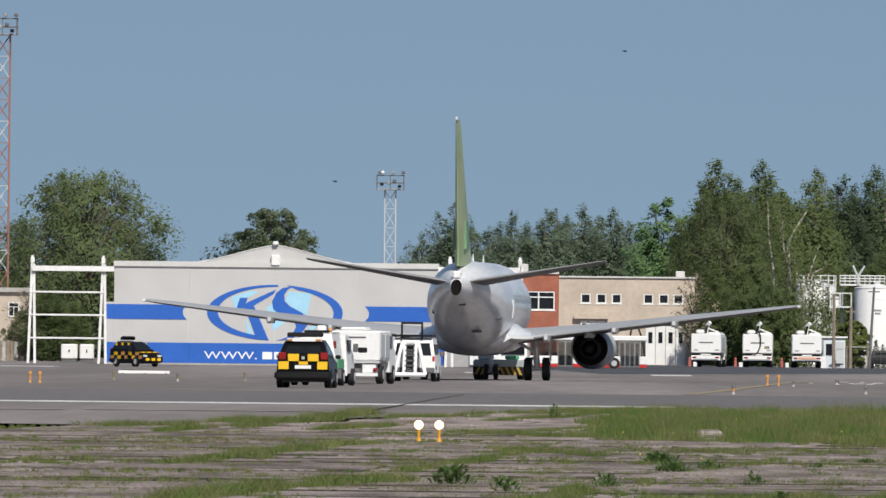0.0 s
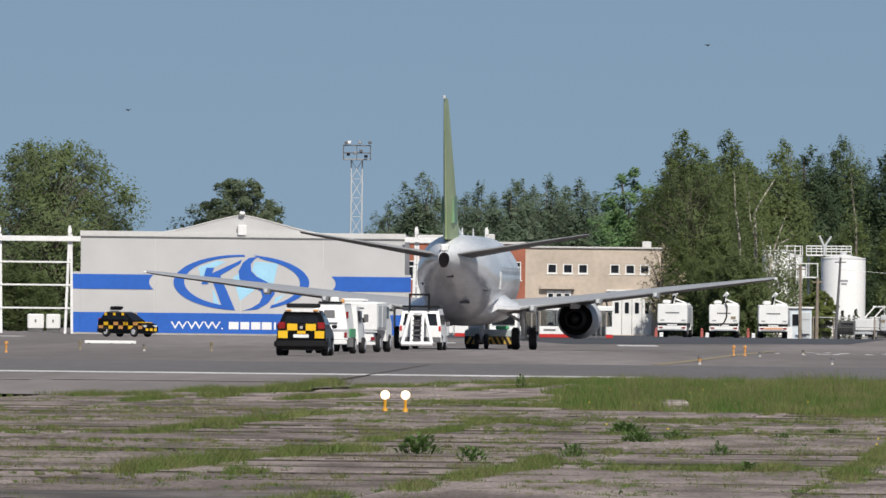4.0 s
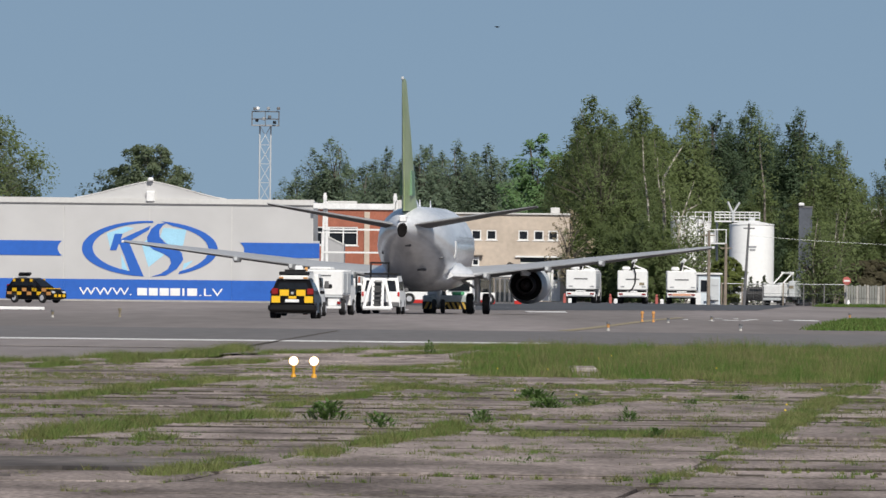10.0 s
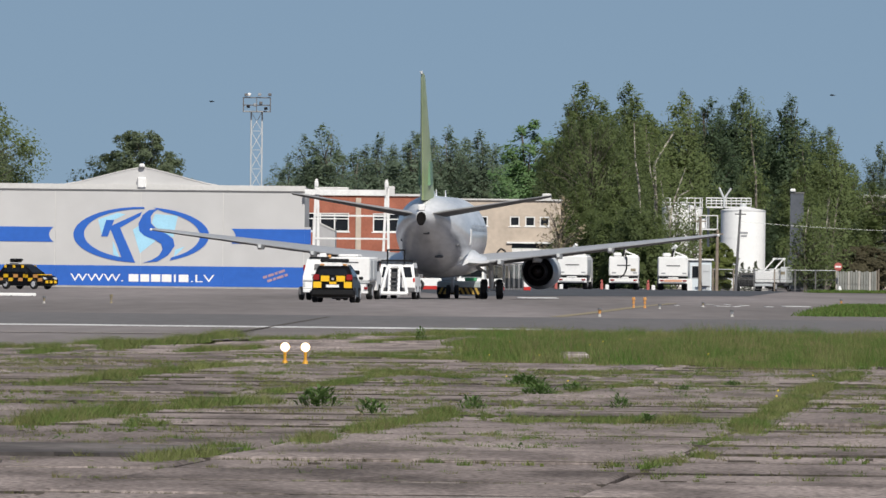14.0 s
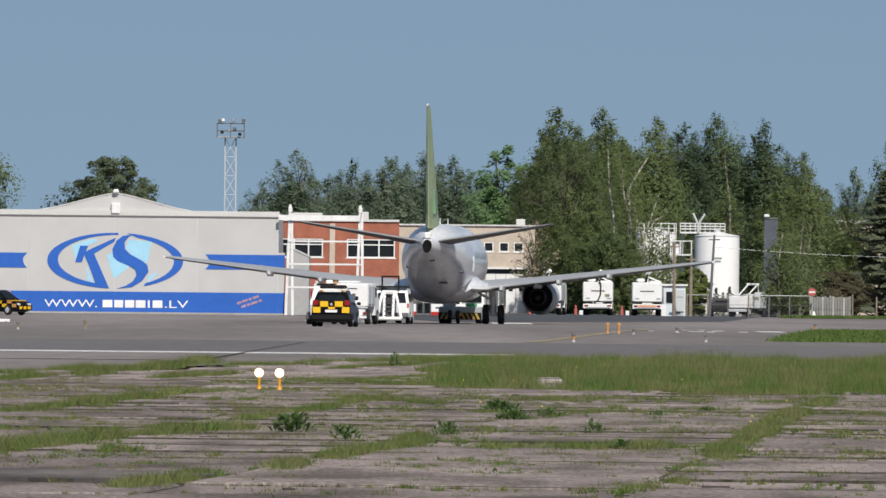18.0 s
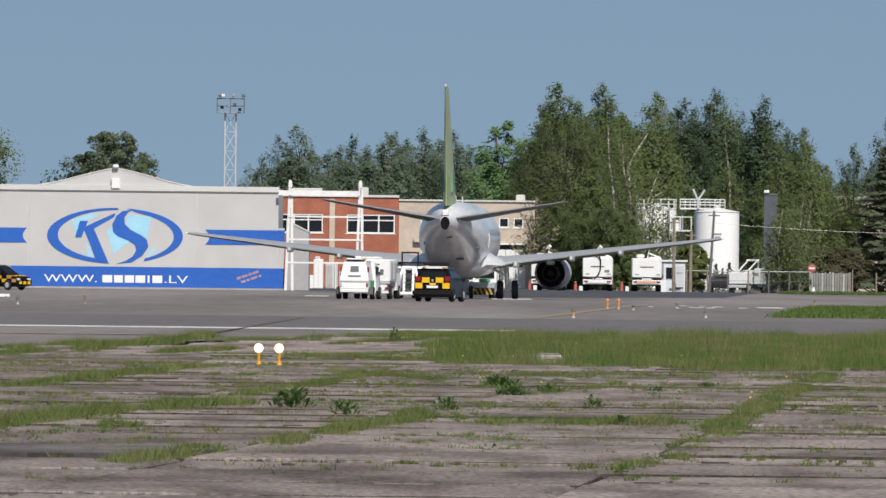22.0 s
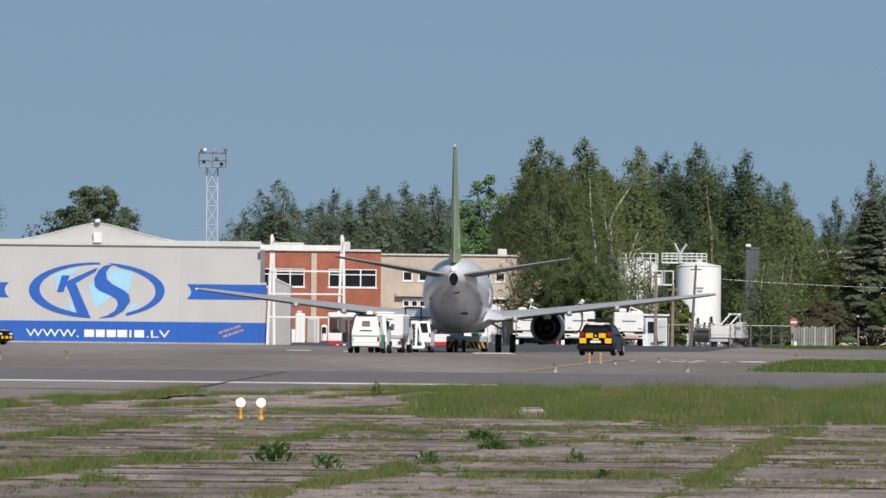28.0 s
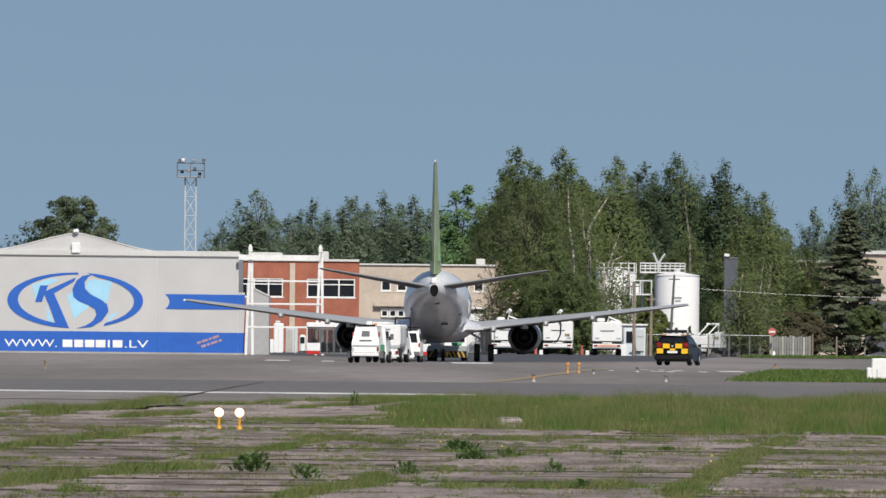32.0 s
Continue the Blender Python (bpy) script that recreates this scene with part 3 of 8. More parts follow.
# thin low growth that creeps over the slabs in streaks
n = 26000
y = np.sqrt(rg.uniform(104.0 ** 2, 262.0 ** 2, n))
x = rg.uniform(-1, 1, n) * (0.0385 * y + 0.4)
k = rough_field(x + 50, y, (1.3, 6.0), 51) * 0.65 + rough_field(x + 50, y, (0.3, 2.2), 52) * 0.5
ok = rg.random(n) < np.clip(k * 2.6 - 1.22, 0, 1) * np.clip((y - 108) / 45, 0.10, 1)
blades("low_growth", np.stack([x, y, 0.05 * rg.uniform(0.4, 1.3, n)], 1)[ok], LOW_GROWTH, "thin low olive growth creeping over the slabs", 1.0, 12, 0.62, 0.0060, 12)
N = 32000
fy = 232 + 118 * rg.random(N) ** 1.45
fx = rg.uniform(0.0, 1, N) * (0.0385 * fy)
m1, m2 = rough_field(fx + 50, fy, (1.1, 9.0), 1), rough_field(fx + 50, fy, (2.2, 14.0), 9)
edge = fx - (1.0 + (fy - 240) * 0.0022 + (m1 - 0.5) * 1.8 + rg.normal(0, 0.3, N))
ok = (edge > 0) & (fy > 240 + (m1 - 0.5) * 12 + rg.normal(0, 2.0, N))
ok &= ~((np.abs(fx - 2.38) < 0.33 + 0.1 * m1) & (fy > 243) & (fy < 259.5))
m3, m4 = rough_field(fx + 50, fy, (0.42, 3.2), 17)[ok], rough_field(fx + 50, fy, (0.6, 6.5), 18)[ok] * 0.6 + rough_field(fx + 50, fy, (0.25, 2.2), 19)[ok] * 0.4
field_tufts = np.stack([fx[ok], fy[ok], 0.19 * (0.42 + 1.05 * m2[ok]) * (0.55 + 0.95 * m3) * rg.uniform(0.55, 1.25, ok.sum()) * np.clip(0.35 + edge[ok] * 0.7, 0.35, 1)], 1)
pale = m4 + rg.normal(0, 0.06, len(m4)) > 0.56
blades("tall_meadow_grass", field_tufts[~pale], GRASS_LUSH, "dense tall green meadow grass beside the slabs", 0.42, 19, 1.02, 0.0052, 7, 0.34)
blades("pale_meadow_grass", field_tufts[pale], GRASS_PALE, "paler yellowish clumps in the meadow grass", 0.42, 19, 1.0, 0.0052, 15, 0.4)
blades("meadow_seed_stalks", field_tufts[rg.random(len(field_tufts)) < 0.06 + 0.8 * m3 * m3], SEED_HEAD, "brown seed stalks over the meadow grass", 0.4, 5, 1.25, 0.0040, 8)
N = 9000
iy = rg.uniform(516, 694, N)
ix = rg.random(N) ** 1.3 * 9 + across(24.7 + (iy - 525) * 0.0164 + rg.normal(0, 0.12, N), iy)
blades("island_grass", np.stack([ix, iy, rg.uniform(0.7, 1.3, N)], 1), GRASS_LUSH, "short green grass on the far island", 0.2, 4, 0.13, 0.03, 9)
foot = Shape().add([(across(25.6, 1135), 1135, 0.02), (across(42, 1135), 1135, 0.02), (across(42, 1200), 1200, 0.02), (across(24.8, 1200), 1200, 0.02)], [(0, 1, 2, 3)])
tagged(part("fence_verge", foot, SOIL, None), "narrow grass verge at the foot of the fence", "grass", kind="structure")
N = 5000
vy = rg.uniform(1136, 1192, N)
blades("fence_grass", np.stack([across(25.2 + rg.random(N) * 15, vy), vy, rg.uniform(0.5, 1.2, N)], 1), GRASS_LUSH, "uneven green grass at the foot of the fence", 0.25, 5, 0.22, 0.04, 13)
N = 3000
vy = rg.uniform(738, 798, N)
blades("verge_grass", np.stack([across(-41.0, vy) - rg.uniform(0, 14, N), vy, rg.uniform(0.5, 1.0, N)], 1), GRASS, "thin short grass on the verge", 0.2, 4, 0.14, 0.03, 10)


# ---- hangar: its face stands 1044 m off ----
HY = 1044.0
HX0, HX1, HC = -31.86, -9.19, -20.6
hangar = thing("hangar", "light grey sheet-metal hangar with blue bands and an oval emblem", "hangar")
body = Shape()
top = [(HX0, 0.0), (HX1, 0.0), (HX1, 7.2)]
for k in range(0, 13):
    a = k / 12
    x = HC + 5.4 - a * 10.8
    rise = max(0.0, 1 - abs(x - HC) / 5.4)
    top.append((x, 7.2 + 1.24 * (0.62 * rise + 0.38 * rise * rise * (3 - 2 * rise))))
top += [(HX0, 7.2)]
body.plate(top, HY + 0.25, 38.0)
part("wall", body, WALL_GREY, hangar)
fascia = Shape().box(HX0 - 0.05, HX1 + 0.05, HY + 0.02, HY + 0.25, 6.86, 7.22)
part("fascia", fascia, TRIM_GREY, hangar, "pale eaves board")
# raised strip whose dark colour gives the shade of a groove under the eaves
part("drip_edge", Shape().box(HX0 - 0.05, HX1 + 0.05, HY - 0.05, HY + 0.25, 6.76, 6.85), SEAM, hangar, "dark eaves strip coloured as a groove's shade")
ridge = Shape()
for (xa, za), (xb, zb) in zip(top[3:], top[4:-1]):
    ridge.add([(xa, HY + 0.21, za - 0.05), (xb, HY + 0.21, zb - 0.05), (xb, HY + 0.21, zb + 0.03), (xa, HY + 0.21, za + 0.03), (xa, HY + 0.3, za - 0.05), (xb, HY + 0.3, zb - 0.05), (xb, HY + 0.3, zb + 0.03), (xa, HY + 0.3, za + 0.03)],
              [(0, 1, 2, 3), (3, 2, 6, 7), (4, 7, 6, 5), (0, 4, 5, 1)])
part("gable_trim", ridge, TRIM_GREY, hangar)
leaf_edges = [HX0, -26.6, HC, -14.85, HX1]
for a, b in zip(leaf_edges, leaf_edges[1:]):
    door = part("sliding_door", Shape().box(a + 0.003, b - 0.003, HY, HY + 0.24, 0.10, 6.74), WALL_GREY, hangar, "tall grey sliding door leaf with blue bands")
    part("blue_base_band", Shape().box(a + 0.003, b - 0.003, HY - 0.02, HY + 0.1, 0.12, 1.53), BLUE, door, "blue painted band")
    part("door_seam", Shape().box(b - 0.06, b - 0.004, HY - 0.008, HY + 0.1, 1.535, 6.74), TRIM_GREY, door)
for a, b in ((HX0 - 0.62, HX0 - 0.004), (HX1 + 0.004, HX1 + 0.45)):
    flank = part("door_pocket", Shape().box(a, b, HY - 0.02, HY + 0.6, 0.0, 4.35), WALL_GREY, hangar, "grey end panel beside the doors")
    part("blue_band", Shape().box(a, b, HY - 0.04, HY + 0.2, 0.12, 1.53), BLUE, flank)
    part("blue_band", Shape().box(a, b, HY - 0.04, HY + 0.2, 3.15, 4.19), BLUE, flank)
for sgn, x_in, x_out in ((-1, -26.75, HX0), (1, -14.3, HX1)):
    arc = [(x_in + sgn * 0.3 * (1 - (2 * i / 8 - 1) ** 2), 3.15 + 1.04 * i / 8) for i in range(9)]
    outline = arc + [(x_out, 4.19), (x_out, 3.15)]
    part("blue_side_band", Shape().plate(outline, HY - 0.03, 0.08), BLUE, hangar, "blue band with a curved end")
part("vent_box", Shape().soft(HC - 0.3, HC + 0.3, HY - 0.1, HY + 0.4, 6.98, 7.72, 0.05), WHITE, hangar, "white ventilation box under the gable")
part("gable_lamp", Shape().soft(HC - 0.2, HC + 0.2, HY - 0.1, HY + 0.3, 8.4, 8.68, 0.08), WHITE, hangar, "white floodlight on the ridge")
part("concrete_plinth", Shape().box(HX0 - 0.6, HX1 + 0.5, HY - 0.25, HY + 0.5, -0.02, 0.095), CONCRETE, hangar)

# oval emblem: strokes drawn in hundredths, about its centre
EZ = 3.69


def stroke(name, pts, mat, lift, label=""):
    outline = [(HC + (x - 400) / 58.9, EZ - (y - 312) / 58.9) for x, y in pts]
    return part(name, Shape().plate(outline, HY - lift, lift), mat, hangar, label)


def arc_points(cx, cy, rx, ry, a0, a1, n=22):
    return [(cx + rx * math.cos(radians(a0 + (a1 - a0) * i / n)), cy - ry * math.sin(radians(a0 + (a1 - a0) * i / n))) for i in range(n + 1)]


stroke("emblem_stroke", arc_points(400, 312, 280, 115, 88, 265) + arc_points(414, 309, 250, 104, 250, 90), BLUE, 0.03, "blue crescent of the emblem")
stroke("emblem_stroke", arc_points(400, 312, 280, 115, 80, -65) + arc_points(390, 314, 252, 106, -58, 66), BLUE, 0.03, "blue crescent of the emblem")
stroke("emblem_patch", [(222, 250), (300, 222), (335, 228), (290, 250), (262, 255), (238, 318)], PALE_BLUE, 0.012, "pale blue patch of the emblem")
stroke("emblem_patch", [(455, 225), (550, 232), (532, 322), (470, 290), (442, 262)], PALE_BLUE, 0.012, "pale blue patch of the emblem")
stroke("emblem_patch", [(282, 335), (312, 408), (285, 395)], PALE_BLUE, 0.012)
stroke("emblem_patch", [(365, 292), (392, 272), (402, 306), (460, 336), (395, 388)], PALE_BLUE, 0.012)
stroke("emblem_patch", [(540, 372), (580, 358), (535, 402)], PALE_BLUE, 0.012)
stroke("emblem_stroke", [(255, 252), (288, 252), (262, 320), (235, 320)], BLUE, 0.026)
stroke("emblem_stroke", [(268, 282), (292, 268), (402, 217), (396, 234), (312, 284), (284, 298)], BLUE, 0.022)
stroke("emblem_stroke", [(272, 288), (310, 278), (340, 345), (376, 427), (322, 414), (296, 345)], BLUE, 0.018)
stroke("emblem_stroke", [(470, 204), (430, 210), (405, 230), (388, 265), (392, 296), (412, 314), (455, 331), (482, 348), (488, 370), (474, 396), (444, 415), (408, 427),
                         (468, 421), (512, 394), (538, 356), (532, 328), (506, 308), (462, 286), (440, 264), (438, 236), (452, 216)], BLUE, 0.034, "blue curved stroke of the emblem")


def letters(text, x0, x1, z0, z1, y, mat, parent, label):
    """Raised lettering set into the rectangle x0..x1, z0..z1."""
    cu = bpy.data.curves.new("lettering", "FONT")
    cu.body, cu.extrude = text, 0.01
    tmp = new("lettering", cu)
    me = bpy.data.meshes.new_from_object(tmp.evaluated_get(bpy.context.evaluated_depsgraph_get()))
    bpy.data.objects.remove(tmp)
    co = np.empty(len(me.vertices) * 3)
    me.vertices.foreach_get("co", co)
    co = co.reshape(-1, 3)
    lo, hi = co.min(0), co.max(0)
    out = np.stack([x0 + (co[:, 0] - lo[0]) / (hi[0] - lo[0]) * (x1 - x0), y - 0.5 * (co[:, 2] - lo[2]), z0 + (co[:, 1] - lo[1]) / (hi[1] - lo[1]) * (z1 - z0)], 1)
    me.vertices.foreach_set("co", out.reshape(-1))
    me.materials.clear()
    me.materials.append(mat)
    me.update()
    ob = new("lettering", me)
    ob.parent = parent
    return tagged(ob, label)


tx = lambda x: HC + (x - 400) / 58.9
letters("WWW.", tx(110), tx(327), 0.42, 0.94, HY - 0.025, WHITE, hangar, "white painted lettering")
for a, b in ((350, 392), (398, 436), (442, 482), (486, 528), (536, 546), (556, 598)):
    part("name_bar", Shape().box(tx(a), tx(b) - 0.03, HY - 0.04, HY, 0.42, 0.94), WHITE, hangar, "plain white bar of the painted name")
letters(".LV", tx(606), tx(703), 0.42, 0.94, HY - 0.025, WHITE, hangar, "white painted lettering")
FADED = material("faded_slogan_paint", (0.36, 0.24, 0.29), 0.7)
for dx, dz, widths in ((0.0, 0.0, (0.3, 0.42, 0.22, 0.46)), (0.3, -0.25, (0.36, 0.2, 0.5, 0.24))):
    m = pose(tx(905) + dx, HY - 0.03, 0.70 + dz, 0, -19, 0)
    run = 0.0
    for w in widths:
        part("slogan_bar", Shape().box(run, run + w, -0.01, 0.01, 0, 0.17, m=m), FADED, hangar, "faded pink slanted bar of writing")
        run += w + 0.07


# ---- white steel door gantries on both sides of the hangar ----
def gantry(x0, x1, reach, lift, label):
    g = thing("door_gantry", label, "steel frame", group="hangar door gantries")
    yb = HY - 0.35
    for x in (x0, x1):
        for foot, head, h in ((-0.24, 0.02, 7.55), (0.24, 0.12, 6.95)):
            leg = [[(x + c - 0.09, yb - 0.085, z), (x + c + 0.09, yb - 0.085, z), (x + c + 0.09, yb + 0.085, z), (x + c - 0.09, yb + 0.085, z)] for c, z in ((foot, 0.0), (head, h + lift))]
            part("post", Shape().loft(leg), STEEL_WHITE, g)
        part("cap", Shape().soft(x - 0.12, x + 0.16, yb - 0.12, yb + 0.12, 7.0 + lift, 7.4 + lift, 0.04), STEEL_WHITE, g)
    for z in (1.78 + lift, 3.40 + lift, 5.0 + lift):
        part("rail", Shape().box(x0 - 0.1, x1 + 0.1, yb - 0.13, yb - 0.09, z - 0.06, z + 0.06), STEEL_WHITE, g)
    part("top_beam", Shape().box(min(x0, reach), max(x1, reach), yb - 0.30, yb - 0.14, 6.46 + lift, 6.82 + lift), STEEL_WHITE, g)
    return g


gantry(-37.6, -32.65, HX0, 0.0, "white steel lattice gantry for the sliding doors")
gantry(-8.4, -3.5, HX1, 0.18, "white steel door gantry before the brick building")

# ---- two-storey building behind ----
BY = 1290.0
building = thing("office_building", "two-storey building of red brick and beige blocks", "building")


def block(x0, x1, z1, mat, name, y0=BY, windows=()):
    """A wall in panels round its openings; windows: x0, x1, z0, z1."""
    xs = sorted({x0, x1, *[w[0] for w in windows], *[w[1] for w in windows]})
    for xa, xb in zip(xs, xs[1:]):
        holes = sorted((w[2], w[3]) for w in windows if w[0] <= xa and xb <= w[1])
        za = 0.0
        for lo, hi in [*holes, (z1, z1)]:
            if lo - za > 0.02:
                part(name, Shape().box(xa, xb, y0, y0 + 0.4, za, lo), mat, building)
            za = hi


def window(w, panes, y0=BY, parent=building):
    xa, xb, za, zb = w
    win = part("window", Shape().box(xa - 0.12, xb + 0.12, y0 - 0.05, y0 + 0.02, za - 0.07, za - 0.002), STEEL_WHITE, parent, "white framed window with dark panes")
    fr = Shape()
    for q in ((xa, xb, za, za + 0.1), (xa, xb, zb - 0.1, zb), (xa, xa + 0.1, za + 0.1, zb - 0.1), (xb - 0.1, xb, za + 0.1, zb - 0.1)):
        fr.box(q[0], q[1], y0 + 0.02, y0 + 0.12, q[2], q[3])
    for i in range(1, panes):
        x = xa + (xb - xa) * i / panes
        fr.box(x - 0.06, x + 0.06, y0 + 0.02, y0 + 0.12, za + 0.1, zb - 0.1)
    if panes > 1:
        fr.box(xa + 0.1, xb - 0.1, y0 + 0.025, y0 + 0.11, zb - 0.55, zb - 0.45)
    part("frame", fr, STEEL_WHITE, win)
    for i in range(panes):
        part("pane", Shape().box(xa + (xb - xa) * i / panes + 0.05, xa + (xb - xa) * (i + 1) / panes - 0.05, y0 + 0.14, y0 + 0.16, za + 0.05, zb - 0.05), DARK_GLASS, win)


bx = lambda b: across(b, BY)
red_windows = [(bx(-8.72), bx(-5.82), 4.66, 6.28), (bx(-4.22), bx(-1.0), 4.66, 6.28)]
block(bx(-13.0), bx(-0.72), 7.78, BRICK, "brick_wall", windows=red_windows)
block(bx(-0.72) + 0.003, bx(8.4), 7.5, PLASTER, "beige_wall", y0=BY + 0.05, windows=[(bx(b), bx(b) + 0.85, 5.28, 6.14) for b in (0.75, 1.8, 2.82, 4.95, 5.98, 6.95)] + [(bx(0.75), bx(2.4), 0.05, 2.9), (bx(5.1), bx(7.8), 0.05, 3.8)])
for w in red_windows:
    window(w, 3)
for b in (0.75, 1.8, 2.82, 4.95, 5.98, 6.95):
    window((bx(b), bx(b) + 0.85, 5.28, 6.14), 1, y0=BY + 0.05)
part("pilaster", Shape().box(bx(-5.38), bx(-5.02), BY - 0.12, BY - 0.003, 0, 7.6), PLASTER, building, "beige concrete pilaster")
part("roof", Shape().box(bx(-13.0), bx(8.4), BY + 0.5, BY + 14, 7.3, 7.6), CONCRETE, building)
part("parapet", Shape().box(bx(-13.0) - 0.1, bx(-0.72), BY - 0.14, BY + 0.45, 7.783, 7.98), TRIM_GREY, building, "pale parapet capping")
part("canopy", Shape().box(bx(0.3), bx(2.6), BY - 0.4, BY - 0.003, 3.95, 4.35), PLASTER, building, "grey concrete door canopy")
for q in (0.75, 1.3, 1.85):
    light = part("transom", Shape().box(bx(q), bx(q + 0.5), BY - 0.06, BY + 0.048, 3.0, 3.8), STEEL_WHITE, building, "white framed transom")
    part("pane", Shape().box(bx(q) + 0.12, bx(q + 0.5) - 0.12, BY - 0.075, BY - 0.061, 3.15, 3.55), DARK_GLASS, light)
part("gate_lintel", Shape().box(bx(4.75), bx(7.9), BY - 0.12, BY + 0.047, 3.803, 3.95), STEEL_WHITE, building, "white lintel over the gate")
# dark strip stands in for the shadowed gap above the gate leaves
part("gate_transom", Shape().box(bx(5.1), bx(7.8), BY + 0.2, BY + 0.24, 3.40, 3.8), DARK_GLASS, building, "dark strip for the shadow gap over the gate")
part("parapet", Shape().box(bx(-0.72) + 0.01, bx(8.4) + 0.1, BY - 0.1, BY + 0.45, 7.503, 7.64), TRIM_GREY, building, "pale parapet coping")
part("side_wall", Shape().box(bx(8.4) - 0.4, bx(8.4), BY + 0.46, BY + 14, 0, 7.3), PLASTER, building)
for b, w, h in ((-9.9, 1.4, 0.55), (-7.9, 2.6, 0.62), (-3.25, 0.6, 0.75), (-1.15, 0.45, 0.1), (7.1, 0.8, 0.25)):
    part("roof_unit", Shape().soft(bx(b), bx(b) + w, BY + 2, BY + 3.4, 7.6, 7.9 + h, 0.06), TRIM_GREY, building, "pale roof ventilation unit")
part("doorway", Shape().box(bx(0.75), bx(2.4), BY + 0.2, BY + 0.28, 0.05, 2.9), WHITE, building, "white double door with glazing")
for i in range(4):
    w = (bx(7.8) - bx(5.1)) / 4
    gate = part("gate_leaf", Shape().box(bx(5.1) + i * w + 0.02, bx(5.1) + (i + 1) * w - 0.02, BY + 0.1, BY + 0.18, 0.05, 3.38), STEEL_WHITE, building, "white folding gate leaf")
    part("pane", Shape().box(bx(5.1) + i * w + 0.26, bx(5.1) + (i + 1) * w - 0.26, BY + 0.08, BY + 0.098, 1.9, 2.85), DARK_GLASS, gate)
far_house = thing("far_building", "beige two-storey building half hidden by trees", "building")
part("wall", Shape().box(across(32.6, 1420), across(48, 1420), 1420, 1432, 0, 9.6), PLASTER, far_house)
part("roof", Shape().box(across(32.5, 1420), across(48.1, 1420), 1419.7, 1432.2, 9.602, 9.95), TRIM_GREY, far_house)
part("wing_wall", Shape().box(across(27.2, 1420), across(32.59, 1420), 1421, 1431, 0, 8.7), PLASTER, far_house, "pale pinkish wing wall")
part("wing_roof", Shape().box(across(27.1, 1420), across(32.49, 1420), 1420.7, 1431.2, 8.703, 9.0), TRIM_GREY, far_house)
for k in range(5):
    for z in (2.2, 5.6):
        x = across(33.2 + k * 2.2, 1420)
        part("window", Shape().box(x, x + 1.5, 1419.9, 1420.1, z, z + 1.7), DARK_GLASS, far_house, "dark window")
part("dark_lower_wall", Shape().box(across(33.3, 1420), across(48, 1420), 1419.4, 1419.85, 0, 5.2), material("dark_slate_cladding", (0.075, 0.08, 0.10), 0.7, vary=0.15, size=1.5), far_house, "dark slate cladding on the ground floor")
left_house = thing("low_building", "low beige building behind the lattice mast", "building")
part("wall", Shape().box(across(-46, 1180), across(-36.2, 1180), 1180, 1190, 0, 5.4), PLASTER, left_house)
part("roof", Shape().box(across(-46.1, 1180), across(-36.1, 1180), 1179.7, 1190.2, 5.402, 5.75), CONCRETE, left_house)
for b in (-40.4, -39.0, -37.6):
    w = part("window", Shape().box(across(b, 1180), across(b, 1180) + 0.86, 1179.9, 1180.1, 3.45, 4.6), STEEL_WHITE, left_house, "white framed window")
    for k in range(2):
        x = across(b, 1180) + 0.08 + k * 0.39
        part("pane", Shape().box(x, x + 0.31, 1179.88, 1179.898, 3.55, 4.2), DARK_GLASS, w)
    part("pane", Shape().box(across(b, 1180) + 0.08, across(b, 1180) + 0.78, 1179.88, 1179.898, 4.27, 4.52), DARK_GLASS, w)
board_fence = thing("board_fence", "weathered grey board fence before the low building", "fence")
for i in range(14):
    x = across(-39.6, 1150) + i * 0.31
    part("board", Shape().box(x, x + 0.26, 1150, 1150.05, 0, 1.5 + 0.05 * ((i * 5) % 3)), WOOD_POST if i % 3 else CONCRETE, board_fence)
for z in (0.4, 1.2):
    part("rail", Shape().box(across(-39.6, 1150), across(-35.8, 1150), 1150.053, 1150.12, z, z + 0.1), WOOD_POST, board_fence)
for x in (across(-37.9, 1150), across(-36.4, 1150)):
    part("post", Shape().box(x, x + 0.12, 1150.13, 1150.25, 0, 1.7), GREY_PLASTIC, board_fence)


# ---- airliner: origin on the ground between its main wheels, nose to +y ----
def oval(y, top, bot, half, n=28, squash=1.0):
    zc, rz = (top + bot) / 2, (top - bot) / 2
    return [(half * math.cos(2 * math.pi * i / n), y, zc + rz * math.sin(2 * math.pi * i / n)) for i in range(n)]


def wing_section(x, lead, trail, z, thick, twist=0.0):
    """A closed aerofoil outline at span x."""
    c = lead - trail
    up = [(0, 0.0), (0.03, 0.32), (0.12, 0.72), (0.32, 1.0), (0.6, 0.78), (0.85, 0.36), (1.0, 0.09)]
    low = [(1.0, -0.09), (0.85, -0.24), (0.6, -0.52), (0.32, -0.66), (0.12, -0.5), (0.03, -0.25)]
    return [(x, lead - f * c, z + h * thick * c * 0.62 + (0.5 - f) * c * twist) for f, h in up + low]


